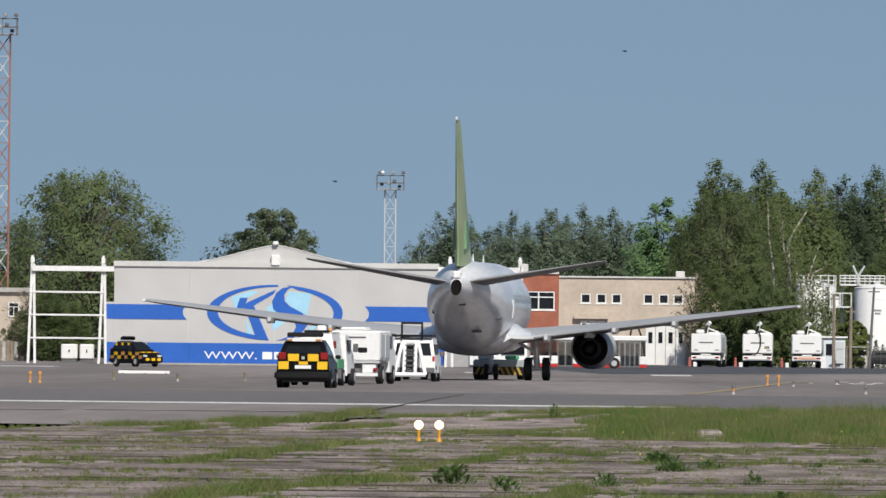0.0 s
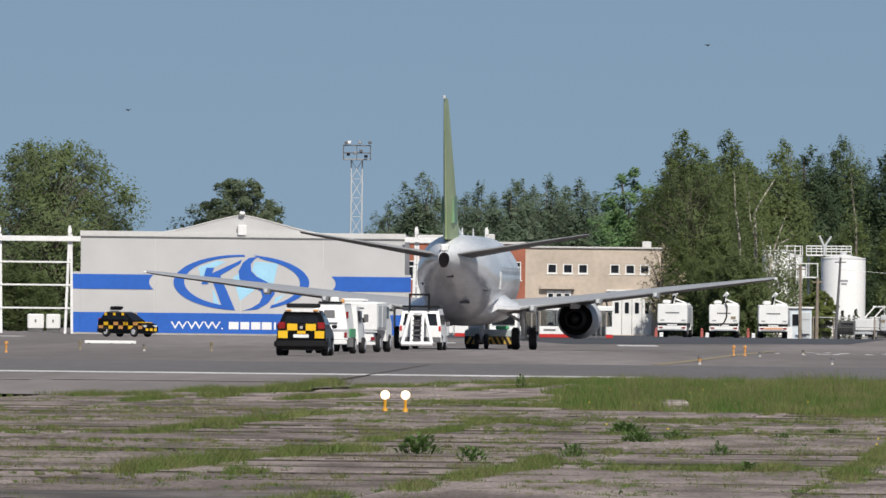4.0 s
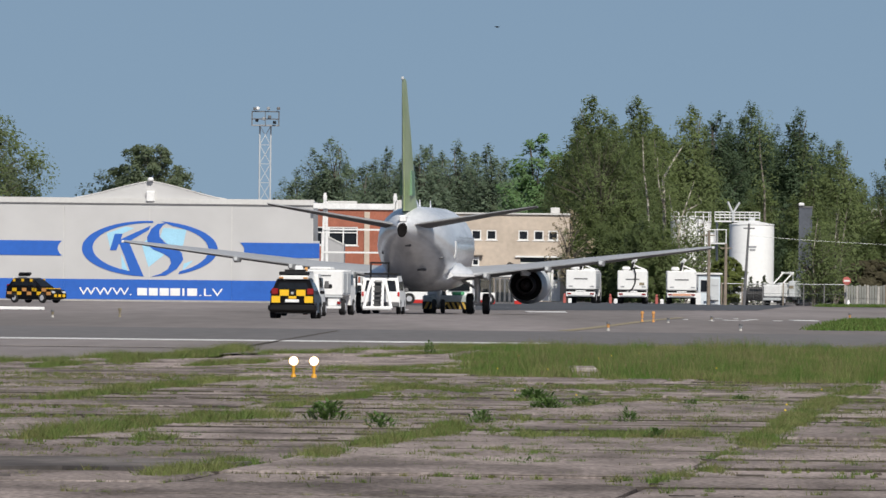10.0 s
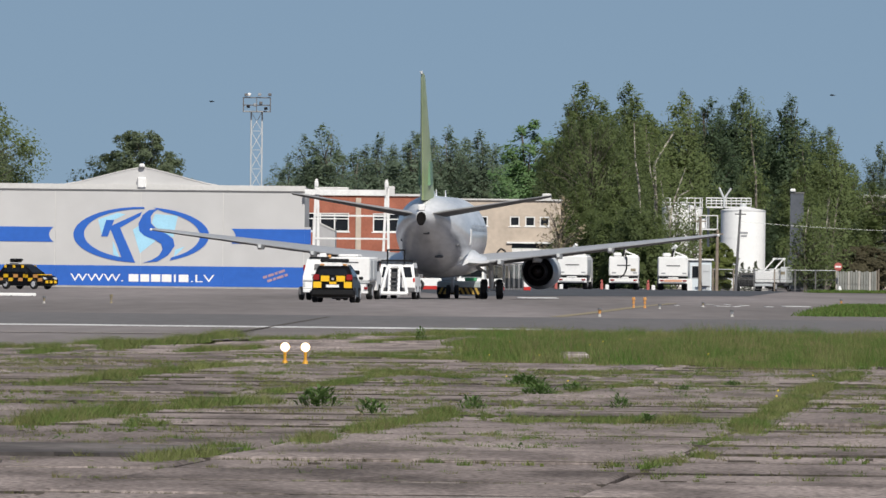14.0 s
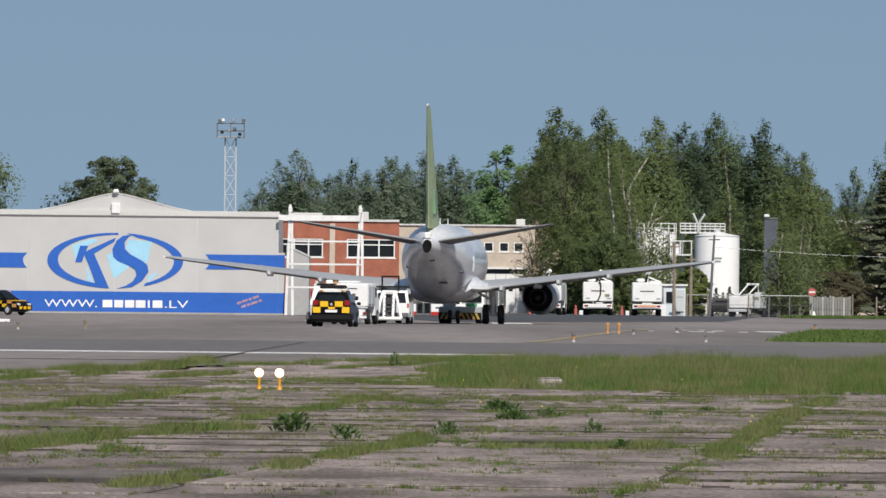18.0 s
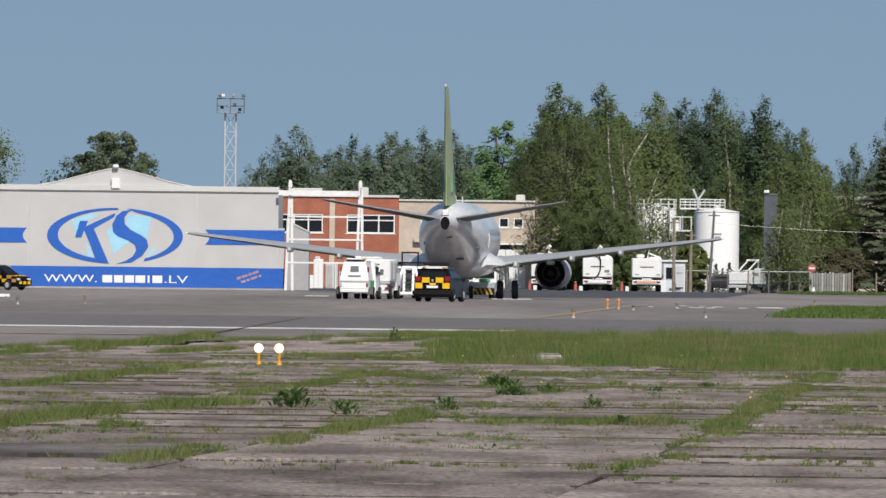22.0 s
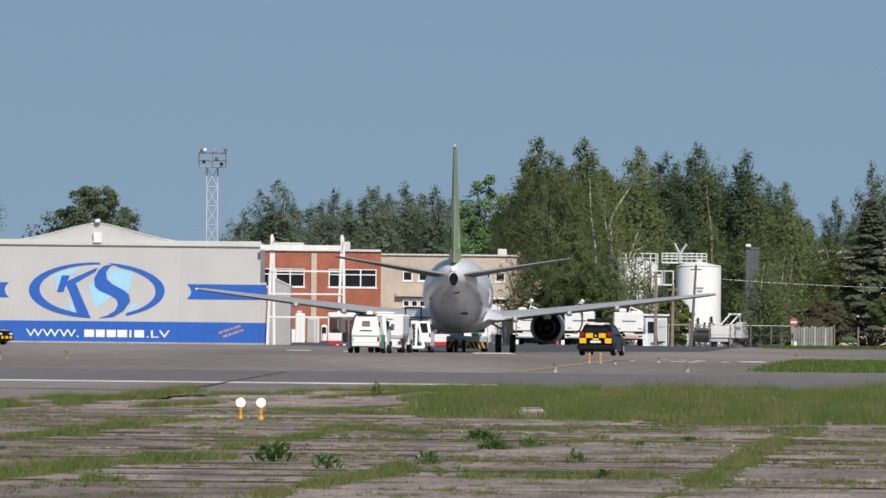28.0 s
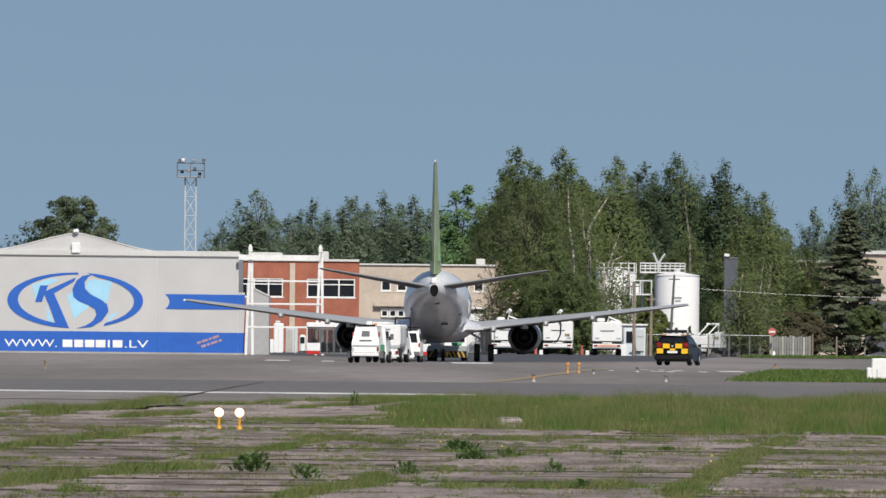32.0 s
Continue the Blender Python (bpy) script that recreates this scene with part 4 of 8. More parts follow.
def airliner():
    a = thing("airliner", "white twin-engined airliner with a lime green tail fin being towed", "airplane")
    st = [(-14.75, 4.43, 3.81, 0.26), (-14.2, 4.59, 3.62, 0.42), (-13.0, 4.86, 3.33, 0.74), (-11.6, 5.06, 3.02, 1.07), (-10.0, 5.15, 2.50, 1.38), (-8.2, 5.21, 1.98, 1.64), (-6.2, 5.22, 1.50, 1.82), (-4.4, 5.22, 1.25, 1.88),
          (-2.0, 5.22, 1.20, 1.88), (4.0, 5.22, 1.20, 1.88), (9.5, 5.22, 1.22, 1.88), (11.8, 5.06, 1.28, 1.72), (13.2, 4.55, 1.45, 1.36), (14.2, 3.85, 1.75, 0.92), (14.9, 3.15, 2.15, 0.45), (15.1, 2.8, 2.5, 0.12)]
    fus = part("fuselage", Shape().loft([oval(*s) for s in st]), PLANE_WHITE, a, smooth=True)
    part("belly_fairing", Shape().loft([oval(y, t, b, h) for y, t, b, h in ((-5.2, 2.2, 1.5, 0.9), (-3.6, 2.4, 1.12, 1.7), (-1, 2.5, 1.06, 1.95), (3.5, 2.5, 1.08, 1.95), (6.0, 2.3, 1.2, 1.4))]), PLANE_WHITE, a, smooth=True)
    part("exhaust_cone", Shape().loft([oval(-14.752, 4.37, 3.77, 0.245, 16), oval(-15.0, 4.31, 3.67, 0.225, 16), oval(-14.9, 4.25, 3.75, 0.19, 16)]), SOOT, a, "dark tail exhaust", smooth=True)
    part("exhaust_port", Shape().loft([oval(-15.012, 4.29, 3.69, 0.21, 16), oval(-15.002, 4.29, 3.69, 0.21, 16)]), SOOT, a, "black exhaust opening")
    for x, y, z, w, h in ((0.14, -12.6, 3.34, 0.30, 0.20), (1.42, -8.0, 2.72, 0.22, 0.09), (0.52, -8.5, 2.13, 0.42, 0.10), (1.22, -9.0, 3.5, 0.12, 0.26), (0.85, -10.6, 4.1, 0.06, 0.26), (-1.35, -8.6, 3.0, 0.12, 0.22)):
        part("hull_port", Shape().soft(x - w / 2, x + w / 2, y - 0.28, y + 0.4, z - h / 2, z + h / 2, 0.03), GREY_PLASTIC, fus, "dark service port")
    for sgn in (-1, 1):
        secs = [(1.2, 4.6, -2.6, 1.84, 0.10, 0.005), (1.9, 4.2, -2.5, 1.90, 0.095, 0.005), (4.9, 2.35, -2.25, 2.22, 0.10, 0.005), (9.6, -0.25, -3.25, 2.78, 0.11, 0.01), (14.0, -2.55, -4.15, 3.32, 0.10, 0.0), (14.44, -2.95, -4.2, 3.38, 0.07, 0.0)]
        rings = [[(sgn * x, y, z) for x, y, z in wing_section(*s)] for s in secs]
        wing = part("wing", Shape().loft(rings if sgn > 0 else rings[::-1]), PLANE_GREY, a, "grey swept wing", smooth=True)
        # thin dark skin paints in the shade of the lower wing surface
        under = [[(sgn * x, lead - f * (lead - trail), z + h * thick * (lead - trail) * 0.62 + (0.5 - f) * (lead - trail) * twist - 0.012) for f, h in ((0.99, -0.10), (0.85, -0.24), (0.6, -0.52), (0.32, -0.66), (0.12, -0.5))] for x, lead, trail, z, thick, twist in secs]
        part("underside", Shape().loft(under if sgn > 0 else under[::-1], cap=False, closed=False), UNDER_SHADE, wing, "wing underside with its shade painted in dark grey")
        flap = []
        for x, y, z in ((1.95, -2.50, 1.80), (4.9, -2.25, 2.18), (9.6, -3.25, 2.76)):
            flap.append([(sgn * x, y + 0.7, z + 0.14), (sgn * x, y + 0.72, z + 0.04), (sgn * x, y - 0.25, z - 0.03), (sgn * x, y - 0.27, z + 0.02)])
        part("flap", Shape().loft(flap if sgn > 0 else flap[::-1]), PLANE_GREY, wing, "grey trailing flap", smooth=True)
        for x, y, z, k in ((3.25, -2.2, 1.88, 1.0), (6.25, -2.35, 2.24, 0.9), (8.9, -2.9, 2.55, 0.8)):
            r = [[(sgn * (x - 1.1 * q), y + d, z + 0.12), (sgn * (x + 1.1 * q), y + d, z + 0.12), (sgn * (x + 0.75 * q), y + d, z + 0.02 - 1.15 * q * k), (sgn * (x - 0.75 * q), y + d, z + 0.02 - 1.15 * q * k)] for d, q in ((1.7, 0.04), (1.0, 0.14), (0.0, 0.18), (-0.8, 0.15), (-1.1, 0.08))]
            part("flap_fairing", Shape().loft(r), PALE_GREY, wing, "pale canoe-shaped flap fairing", smooth=True)
        fillet = []
        for y, top, reach, low in ((-4.1, 2.15, 1.75, 1.75), (-3.4, 2.35, 2.25, 1.72), (-2.4, 2.55, 2.85, 1.74), (-1.0, 2.66, 3.1, 1.8), (1.5, 2.7, 2.7, 1.8)):
            hollow = [(1.5 + (reach - 1.5) * i / 6, low + 0.22 + (top - low - 0.22) * (1 - i / 6) ** 1.8) for i in range(7)]
            fillet.append([(sgn * x, y, z) for x, z in [*hollow, (reach, low + 0.1), (1.3, low - 0.15)]])
        part("wing_fillet", Shape().loft(fillet if sgn > 0 else fillet[::-1]), PLANE_WHITE, a, "white wing root fillet", smooth=True)
        part("wing_light", Shape().soft(sgn * 14.4 - 0.06, sgn * 14.4 + 0.06, -4.35, -3.9, 3.3, 3.42, 0.03), WHITE, wing, "white wing-tip light")
        # tailplane
        secs = [(0.2, -10.4, -13.7, 4.16, 0.10, -0.06), (0.8, -10.7, -13.75, 4.26, 0.10, -0.06), (6.2, -13.85, -15.2, 5.16, 0.09, -0.05), (6.48, -14.2, -15.25, 5.21, 0.07, -0.05)]
        rings = [[(sgn * x, y, z) for x, y, z in wing_section(*s)] for s in secs]
        stab = part("tailplane", Shape().loft(rings if sgn > 0 else rings[::-1]), TAIL_GREY, a, "grey tailplane", smooth=True)
        # painted shade again; it stops short so the rear edge stays pale
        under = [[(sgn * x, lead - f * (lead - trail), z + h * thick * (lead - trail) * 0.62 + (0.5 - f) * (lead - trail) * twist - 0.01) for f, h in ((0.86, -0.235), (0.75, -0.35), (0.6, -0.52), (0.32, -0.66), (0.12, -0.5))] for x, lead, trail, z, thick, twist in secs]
        part("underside", Shape().loft(under if sgn > 0 else under[::-1], cap=False, closed=False), UNDER_SHADE, stab, "tailplane underside with its shade painted in dark grey")
        # engine
        ex, ez = sgn * 5.0, 1.44
        ring = lambda y, r, flat=1.0, n=28: [(ex + r * math.cos(2 * math.pi * i / n), y, ez + r * (flat if math.sin(2 * math.pi * i / n) < 0 else 1.0) * math.sin(2 * math.pi * i / n)) for i in range(n)]
        eng = part("engine", Shape().loft([ring(*q) for q in ((0.75, 0.80), (1.3, 0.88), (2.4, 0.955, 0.97), (4.0, 0.975, 0.93), (5.0, 0.95, 0.92), (5.5, 0.87, 0.92), (5.3, 0.78, 0.92), (4.2, 0.74))], cap=False), PALE_GREY, a, "pale grey engine nacelle", smooth=True)
        part("nozzle_lip", Shape().loft([ring(*q) for q in ((0.9, 0.838), (0.68, 0.80), (0.70, 0.765), (1.2, 0.76))], cap=False), BARE_METAL, eng, "bare metal nozzle lip", smooth=True)
        part("fan_duct", Shape().loft([ring(*q) for q in ((0.72, 0.762), (2.2, 0.70), (2.25, 0.1))], cap=True), SOOT, eng, "dark fan duct", smooth=True)
        part("core_nozzle", Shape().loft([ring(*q) for q in ((2.0, 0.62), (0.6, 0.50), (-0.05, 0.40), (-0.02, 0.36), (0.8, 0.34))], cap=False), RUST_SOOT, eng, "heat-stained core nozzle", smooth=True)
        part("exhaust_plug", Shape().loft([ring(*q) for q in ((0.9, 0.30), (0.0, 0.2), (-0.35, 0.04))]), RUST_SOOT, eng, "dark exhaust plug", smooth=True)
        part("pylon", Shape().loft([[(ex - w, y, z0), (ex + w, y, z0), (ex + w, y, z1), (ex - w, y, z1)] for y, w, z0, z1 in ((-1.9, 0.05, 2.0, 2.15), (-0.6, 0.2, 1.9, 2.15), (1.2, 0.24, 2.0, 2.35), (4.2, 0.16, 2.3, 2.5))]), PALE_GREY, a, "engine pylon")
        # main gear
        gx = sgn * 2.70
        gear = part("main_gear", Shape().rod((gx, 0, 0.5), (gx - sgn * 0.1, 0.1, 1.95), 0.13, 0.15, 12).rod((gx, 0.0, 1.2), (gx - sgn * 1.0, 0.25, 1.75), 0.07, 0.07, 8).rod((gx, -0.1, 0.62), (gx, -0.75, 1.5), 0.06, n=8).rod((gx - 0.5, 0, 0.51), (gx + 0.5, 0, 0.51), 0.08, n=8), WHITE, a, "white main landing gear leg")
        for dx in (-0.40, 0.40):
            t = part("tyre", Shape().wheel(gx + dx, 0, 0.51, 0.51, 0.34, 24), RUBBER, gear, "black main wheel tyre", smooth=True)
            part("hub", Shape().wheel(gx + dx, 0, 0.51, 0.26, 0.345, 16), RIM, gear, "metal wheel hub", smooth=True)
        part("gear_door", Shape().box(gx + sgn * 0.56, gx + sgn * 0.60, -0.45, 0.5, 0.85, 1.9), WHITE, gear, "white gear door")
    # fin
    fin = [[(s * w * q, lead - f * (lead - trail), z) for f, q, s in ((0, 0, 1), (0.08, 0.6, 1), (0.3, 1, 1), (0.65, 0.8, 1), (1.0, 0.10, 1), (1.0, 0.10, -1), (0.65, 0.8, -1), (0.3, 1, -1), (0.08, 0.6, -1))]
           for lead, trail, z, w in ((-7.6, -13.75, 4.95, 0.34), (-9.0, -13.9, 6.1, 0.29), (-11.6, -14.9, 8.8, 0.19), (-13.75, -15.75, 11.12, 0.10), (-14.2, -15.8, 11.28, 0.06))]
    f = part("fin", Shape().loft(fin), LIME, a, "lime green tail fin", smooth=True)
    dorsal = [[(-w, y, zb), (w, y, zb), (0.04, y, zt), (-0.04, y, zt)] for y, w, zb, zt in ((-3.4, 0.05, 5.15, 5.2), (-6.2, 0.16, 5.1, 5.6), (-8.4, 0.22, 5.1, 6.1))]
    part("dorsal_fin", Shape().loft(dorsal), PLANE_WHITE, a, "white dorsal fillet")
    part("fin_emblem", Shape().loft([[(-0.31, y, z0), (0.31, y, z0), (0.27, y, z1), (-0.27, y, z1)] for y, z0, z1 in ((-12.6, 5.7, 6.9), (-10.6, 5.75, 6.9))]), LIME_DARK, f, "green emblem on the fin")
    part("tail_light", Shape().soft(-0.06, 0.06, -15.9, -15.6, 11.22, 11.38, 0.03), PALE_GREY, f, "yellowish fin-tip cap")
    for y in (-3.0, 4.5):
        part("antenna", Shape().loft([[(-0.03, y, 5.2), (0.03, y, 5.2), (0.03, y + 0.5, 5.2), (-0.03, y + 0.5, 5.2)], [(-0.015, y - 0.1, 5.55), (0.015, y - 0.1, 5.55), (0.015, y + 0.12, 5.55), (-0.015, y + 0.12, 5.55)]]), PLANE_WHITE, fus)
    part("tail_cone_light", Shape().soft(-0.18, 0.18, -14.80, -13.9, 4.38, 4.74, 0.07), WHITE, fus, "white tail cone lamp")
    # nose gear
    ng = part("nose_gear", Shape().rod((0, 11.1, 0.4), (0, 11.0, 1.5), 0.09, 0.11, 10).rod((-0.3, 11.1, 0.35), (0.3, 11.1, 0.35), 0.06, n=8), PALE_GREY, a, "grey nose gear leg")
    for dx in (-0.22, 0.22):
        part("tyre", Shape().wheel(dx, 11.1, 0.35, 0.35, 0.2, 20), RUBBER, ng, "black nose wheel tyre", smooth=True)
    # white plate stands in for a bright reflection on the hull's right side
    hull = [(1.88 * math.sqrt(1 - ((z - 3.21) / 2.01) ** 2) + 0.012, z) for z in (2.75, 2.95, 3.15, 3.35, 3.55)]
    part("service_door", Shape().loft([[(q, y, z) for q, z in hull] + [(q - 0.05, y, z) for q, z in hull[::-1]] for y in (-4.4, -3.5)]), WHITE, fus, "white hull plate painted as a highlight", smooth=True)
    for x in (-1, 1):
        for k in range(18):
            y = 9.6 - k * 0.76
            edge = [(x * (1.88 * math.sqrt(1 - ((z - 3.21) / 2.01) ** 2) + 0.003), z) for z in (3.43, 3.6, 3.77)]
            part("cabin_window", Shape().add([(q, y + d, z) for q, z in edge for d in (-0.12, 0.12)], [(0, 1, 3, 2), (2, 3, 5, 4)]), PLANE_GREY, fus, "cabin window with its grey blind down")
    return a


plane = airliner()


# ---- vehicles: origin on the ground below the rear bumper's middle, front to +y ----
def add_wheels(car, track, ys, r, w):
    for y in ys:
        for sgn in (-1, 1):
            x = sgn * track
            t = part("wheel", Shape().wheel(x, y, r, r, w, 20), RUBBER, car, "black tyre", smooth=True)
            part("rim", Shape().wheel(x + sgn * 0.012, y, r, r * 0.6, w, 14), RIM, t, "metal rim", smooth=True)


def checker_car(name, label, k=1.0, sides=False):
    """A compact estate car in black with yellow squares; k scales it."""
    c = thing(name, label, "car", group="checkered apron cars")
    W = 0.88 * k
    lower = [(0.06, 0.32), (0.0, 0.55), (0.05, 1.10), (0.12, 1.15), (2.3, 1.10), (3.1, 1.00), (4.05, 0.86), (4.28, 0.66), (4.28, 0.34), (3.9, 0.24), (0.3, 0.24)]
    part("body", Shape().side([(y * k, z * k) for y, z in lower], -W, W, 0.75 * k, 0.12), CAR_BLACK, c, "black car body", smooth=True)
    cabin = [(0.16, 1.08), (0.42, 1.50), (0.62, 1.60), (2.0, 1.60), (2.35, 1.52), (3.15, 1.0)]
    cab = part("cabin", Shape().side([(y * k, z * k) for y, z in cabin], -W * 0.97, W * 0.97, 1.0 * k, 0.34), CAR_BLACK, c, "black roof and pillars", smooth=True)
    part("rear_window", Shape().add([(-0.64 * k, 0.23 * k, 1.19 * k), (0.64 * k, 0.23 * k, 1.19 * k), (0.52 * k, 0.385 * k, 1.45 * k), (-0.52 * k, 0.385 * k, 1.45 * k),
                                     (-0.64 * k, 0.195 * k, 1.19 * k), (0.64 * k, 0.195 * k, 1.19 * k), (0.52 * k, 0.36 * k, 1.45 * k), (-0.52 * k, 0.36 * k, 1.45 * k)],
                                    [(4, 5, 6, 7), (0, 3, 2, 1), (4, 0, 1, 5), (5, 1, 2, 6), (6, 2, 3, 7), (7, 3, 0, 4)]), DARK_GLASS, cab, "dark rear window")
    part("windscreen", Shape().add([(-0.62 * k, 3.08 * k, 1.06 * k), (0.62 * k, 3.08 * k, 1.06 * k), (0.54 * k, 2.40 * k, 1.50 * k), (-0.54 * k, 2.40 * k, 1.50 * k),
                                    (-0.62 * k, 3.11 * k, 1.08 * k), (0.62 * k, 3.11 * k, 1.08 * k), (0.54 * k, 2.43 * k, 1.52 * k), (-0.54 * k, 2.43 * k, 1.52 * k)],
                                   [(4, 5, 6, 7), (0, 3, 2, 1), (4, 0, 1, 5), (5, 1, 2, 6), (6, 2, 3, 7), (7, 3, 0, 4)]), DARK_GLASS, cab, "dark windscreen")
    for sgn in (-1, 1):
        for y0, y1, y2, y3 in ((0.45, 1.2, 1.2, 0.62), (1.28, 2.05, 2.02, 1.28), (2.12, 2.92, 2.36, 2.1)):
            v = []
            for d in (0.0, 0.02):
                for y, z in ((y0, 1.15), (y1, 1.13), (y2, 1.47), (y3, 1.47)):
                    v.append((sgn * (W * 0.97 - (z * k - 1.0 * k) * 0.34 + d), y * k, z * k))
            part("side_window", Shape().add(v, [(0, 1, 2, 3), (4, 7, 6, 5), (0, 4, 5, 1), (1, 5, 6, 2), (2, 6, 7, 3), (3, 7, 4, 0)]), DARK_GLASS, cab)
        part("tail_light", Shape().soft(sgn * 0.70 * k - 0.13 * k, sgn * 0.70 * k + 0.13 * k, -0.01 * k, 0.16 * k, 0.97 * k, 1.22 * k, 0.03), TAIL_LIGHT, c, "dark red tail light")
        part("mirror", Shape().soft(sgn * 0.99 * k - 0.09, sgn * 0.99 * k + 0.09, 2.72 * k, 2.86 * k, 1.0 * k, 1.14 * k, 0.03), BLACK, c)
        part("headlight", Shape().soft(sgn * 0.62 * k - 0.17 * k, sgn * 0.62 * k + 0.17 * k, 4.0 * k, 4.29 * k, 0.62 * k, 0.78 * k, 0.03), PALE_GREY, c, "clear headlight")
        part("roof_rail", Shape().box(sgn * 0.60 * k - 0.025, sgn * 0.60 * k + 0.025, 0.6 * k, 2.1 * k, 1.595 * k, 1.65 * k), GREY_PLASTIC, c)
    # yellow squares on the tailgate
    for x0, x1, z0, z1 in ((-0.50, -0.14, 0.92, 1.17), (0.16, 0.52, 0.92, 1.17), (-0.82, -0.48, 0.64, 0.91), (0.48, 0.82, 0.64, 0.91), (-0.14, 0.16, 0.80, 0.91)):
        part("yellow_square", Shape().box(x0 * k, x1 * k, -0.025 * k, 0.05 * k, z0 * k, z1 * k), YELLOW, c, "yellow reflective square")
    part("number_plate", Shape().box(-0.27 * k, 0.27 * k, -0.045 * k, -0.005, 0.66 * k, 0.78 * k), WHITE, c, "white plate with no legible writing")
    part("badge", Shape().soft(-0.05 * k, 0.05 * k, -0.015 * k, 0.03, 0.98 * k, 1.08 * k, 0.012), RIM, c, "small chrome badge")
    part("light_bar", Shape().soft(-0.60 * k, 0.60 * k, 0.9 * k, 1.15 * k, 1.75 * k, 1.91 * k, 0.04), BLACK, c, "dark warning light bar")
    part("light_bar_base", Shape().box(-0.58 * k, 0.58 * k, 0.45 * k, 0.85 * k, 1.60 * k, 1.71 * k), WHITE, c, "pale sign board under the light bar")
    for x in (-0.48, 0.48):
        part("warning_lamp", Shape().soft(x * k - 0.09, x * k + 0.09, 0.42 * k, 0.5 * k, 1.61 * k, 1.69 * k, 0.02), ORANGE, c, "orange warning lamp")
    if sides:
        for sgn in (-1, 1):
            for i in range(9):
                for j in range(2):
                    if (i + j) % 2:
                        continue
                    y0, z0 = (0.12 + i * 0.46) * k, (0.52 + j * 0.24) * k
                    if 0.45 < y0 / k < 0.9 and j == 0 or 2.95 < y0 / k < 3.4 and j == 0:
                        continue
                    part("yellow_square", Shape().box(sgn * W - 0.02, sgn * W + 0.012, y0, y0 + 0.40 * k, z0, z0 + 0.22 * k), YELLOW if (i + j) % 4 or sides != True else ORANGE, c)
            for i in range(3 if sides is True else 0):
                part("yellow_square", Shape().box(sgn * W * 0.86 - 0.03, sgn * W * 0.86 + 0.02, (0.55 + i * 0.8) * k, (0.75 + i * 0.8) * k, 1.40 * k, 1.58 * k), YELLOW, c)
        for x0 in (-0.6, -0.1, 0.4) if sides is True else ():
            part("yellow_square", Shape().box(x0 * k, (x0 + 0.3) * k, 3.3 * k, 3.9 * k, 0.93 * k, 0.985 * k), YELLOW, c)
            part("yellow_square", Shape().box((x0 - 0.1) * k, (x0 + 0.2) * k, 4.27 * k, 4.31 * k, 0.4 * k, 0.58 * k), YELLOW, c)
        if sides is True:
            part("roof_beacon_box", Shape().soft(-0.45 * k, 0.45 * k, 0.8 * k, 1.4 * k, 1.84 * k, 2.0 * k, 0.05), BLACK, c, "dark roof box")
    part("bumper", Shape().soft(-0.96 * k, 0.96 * k, -0.06 * k, 0.95 * k, 0.26 * k, 0.60 * k, 0.10), BLACK, c, "black plastic bumper", smooth=True)
    add_wheels(c, 0.80 * k, (0.78 * k, 3.38 * k), 0.335 * k, 0.24 * k)
    part("underbody", Shape().box(-0.7 * k, 0.7 * k, 0.3 * k, 3.9 * k, 0.2 * k, 0.3 * k), GREY_PLASTIC, c)
    return c


follow_car = checker_car("follow_me_car", "black estate car with yellow squares and a light bar")
parked_car = checker_car("checkered_car", "compact car covered in black and yellow squares", 0.92, True)


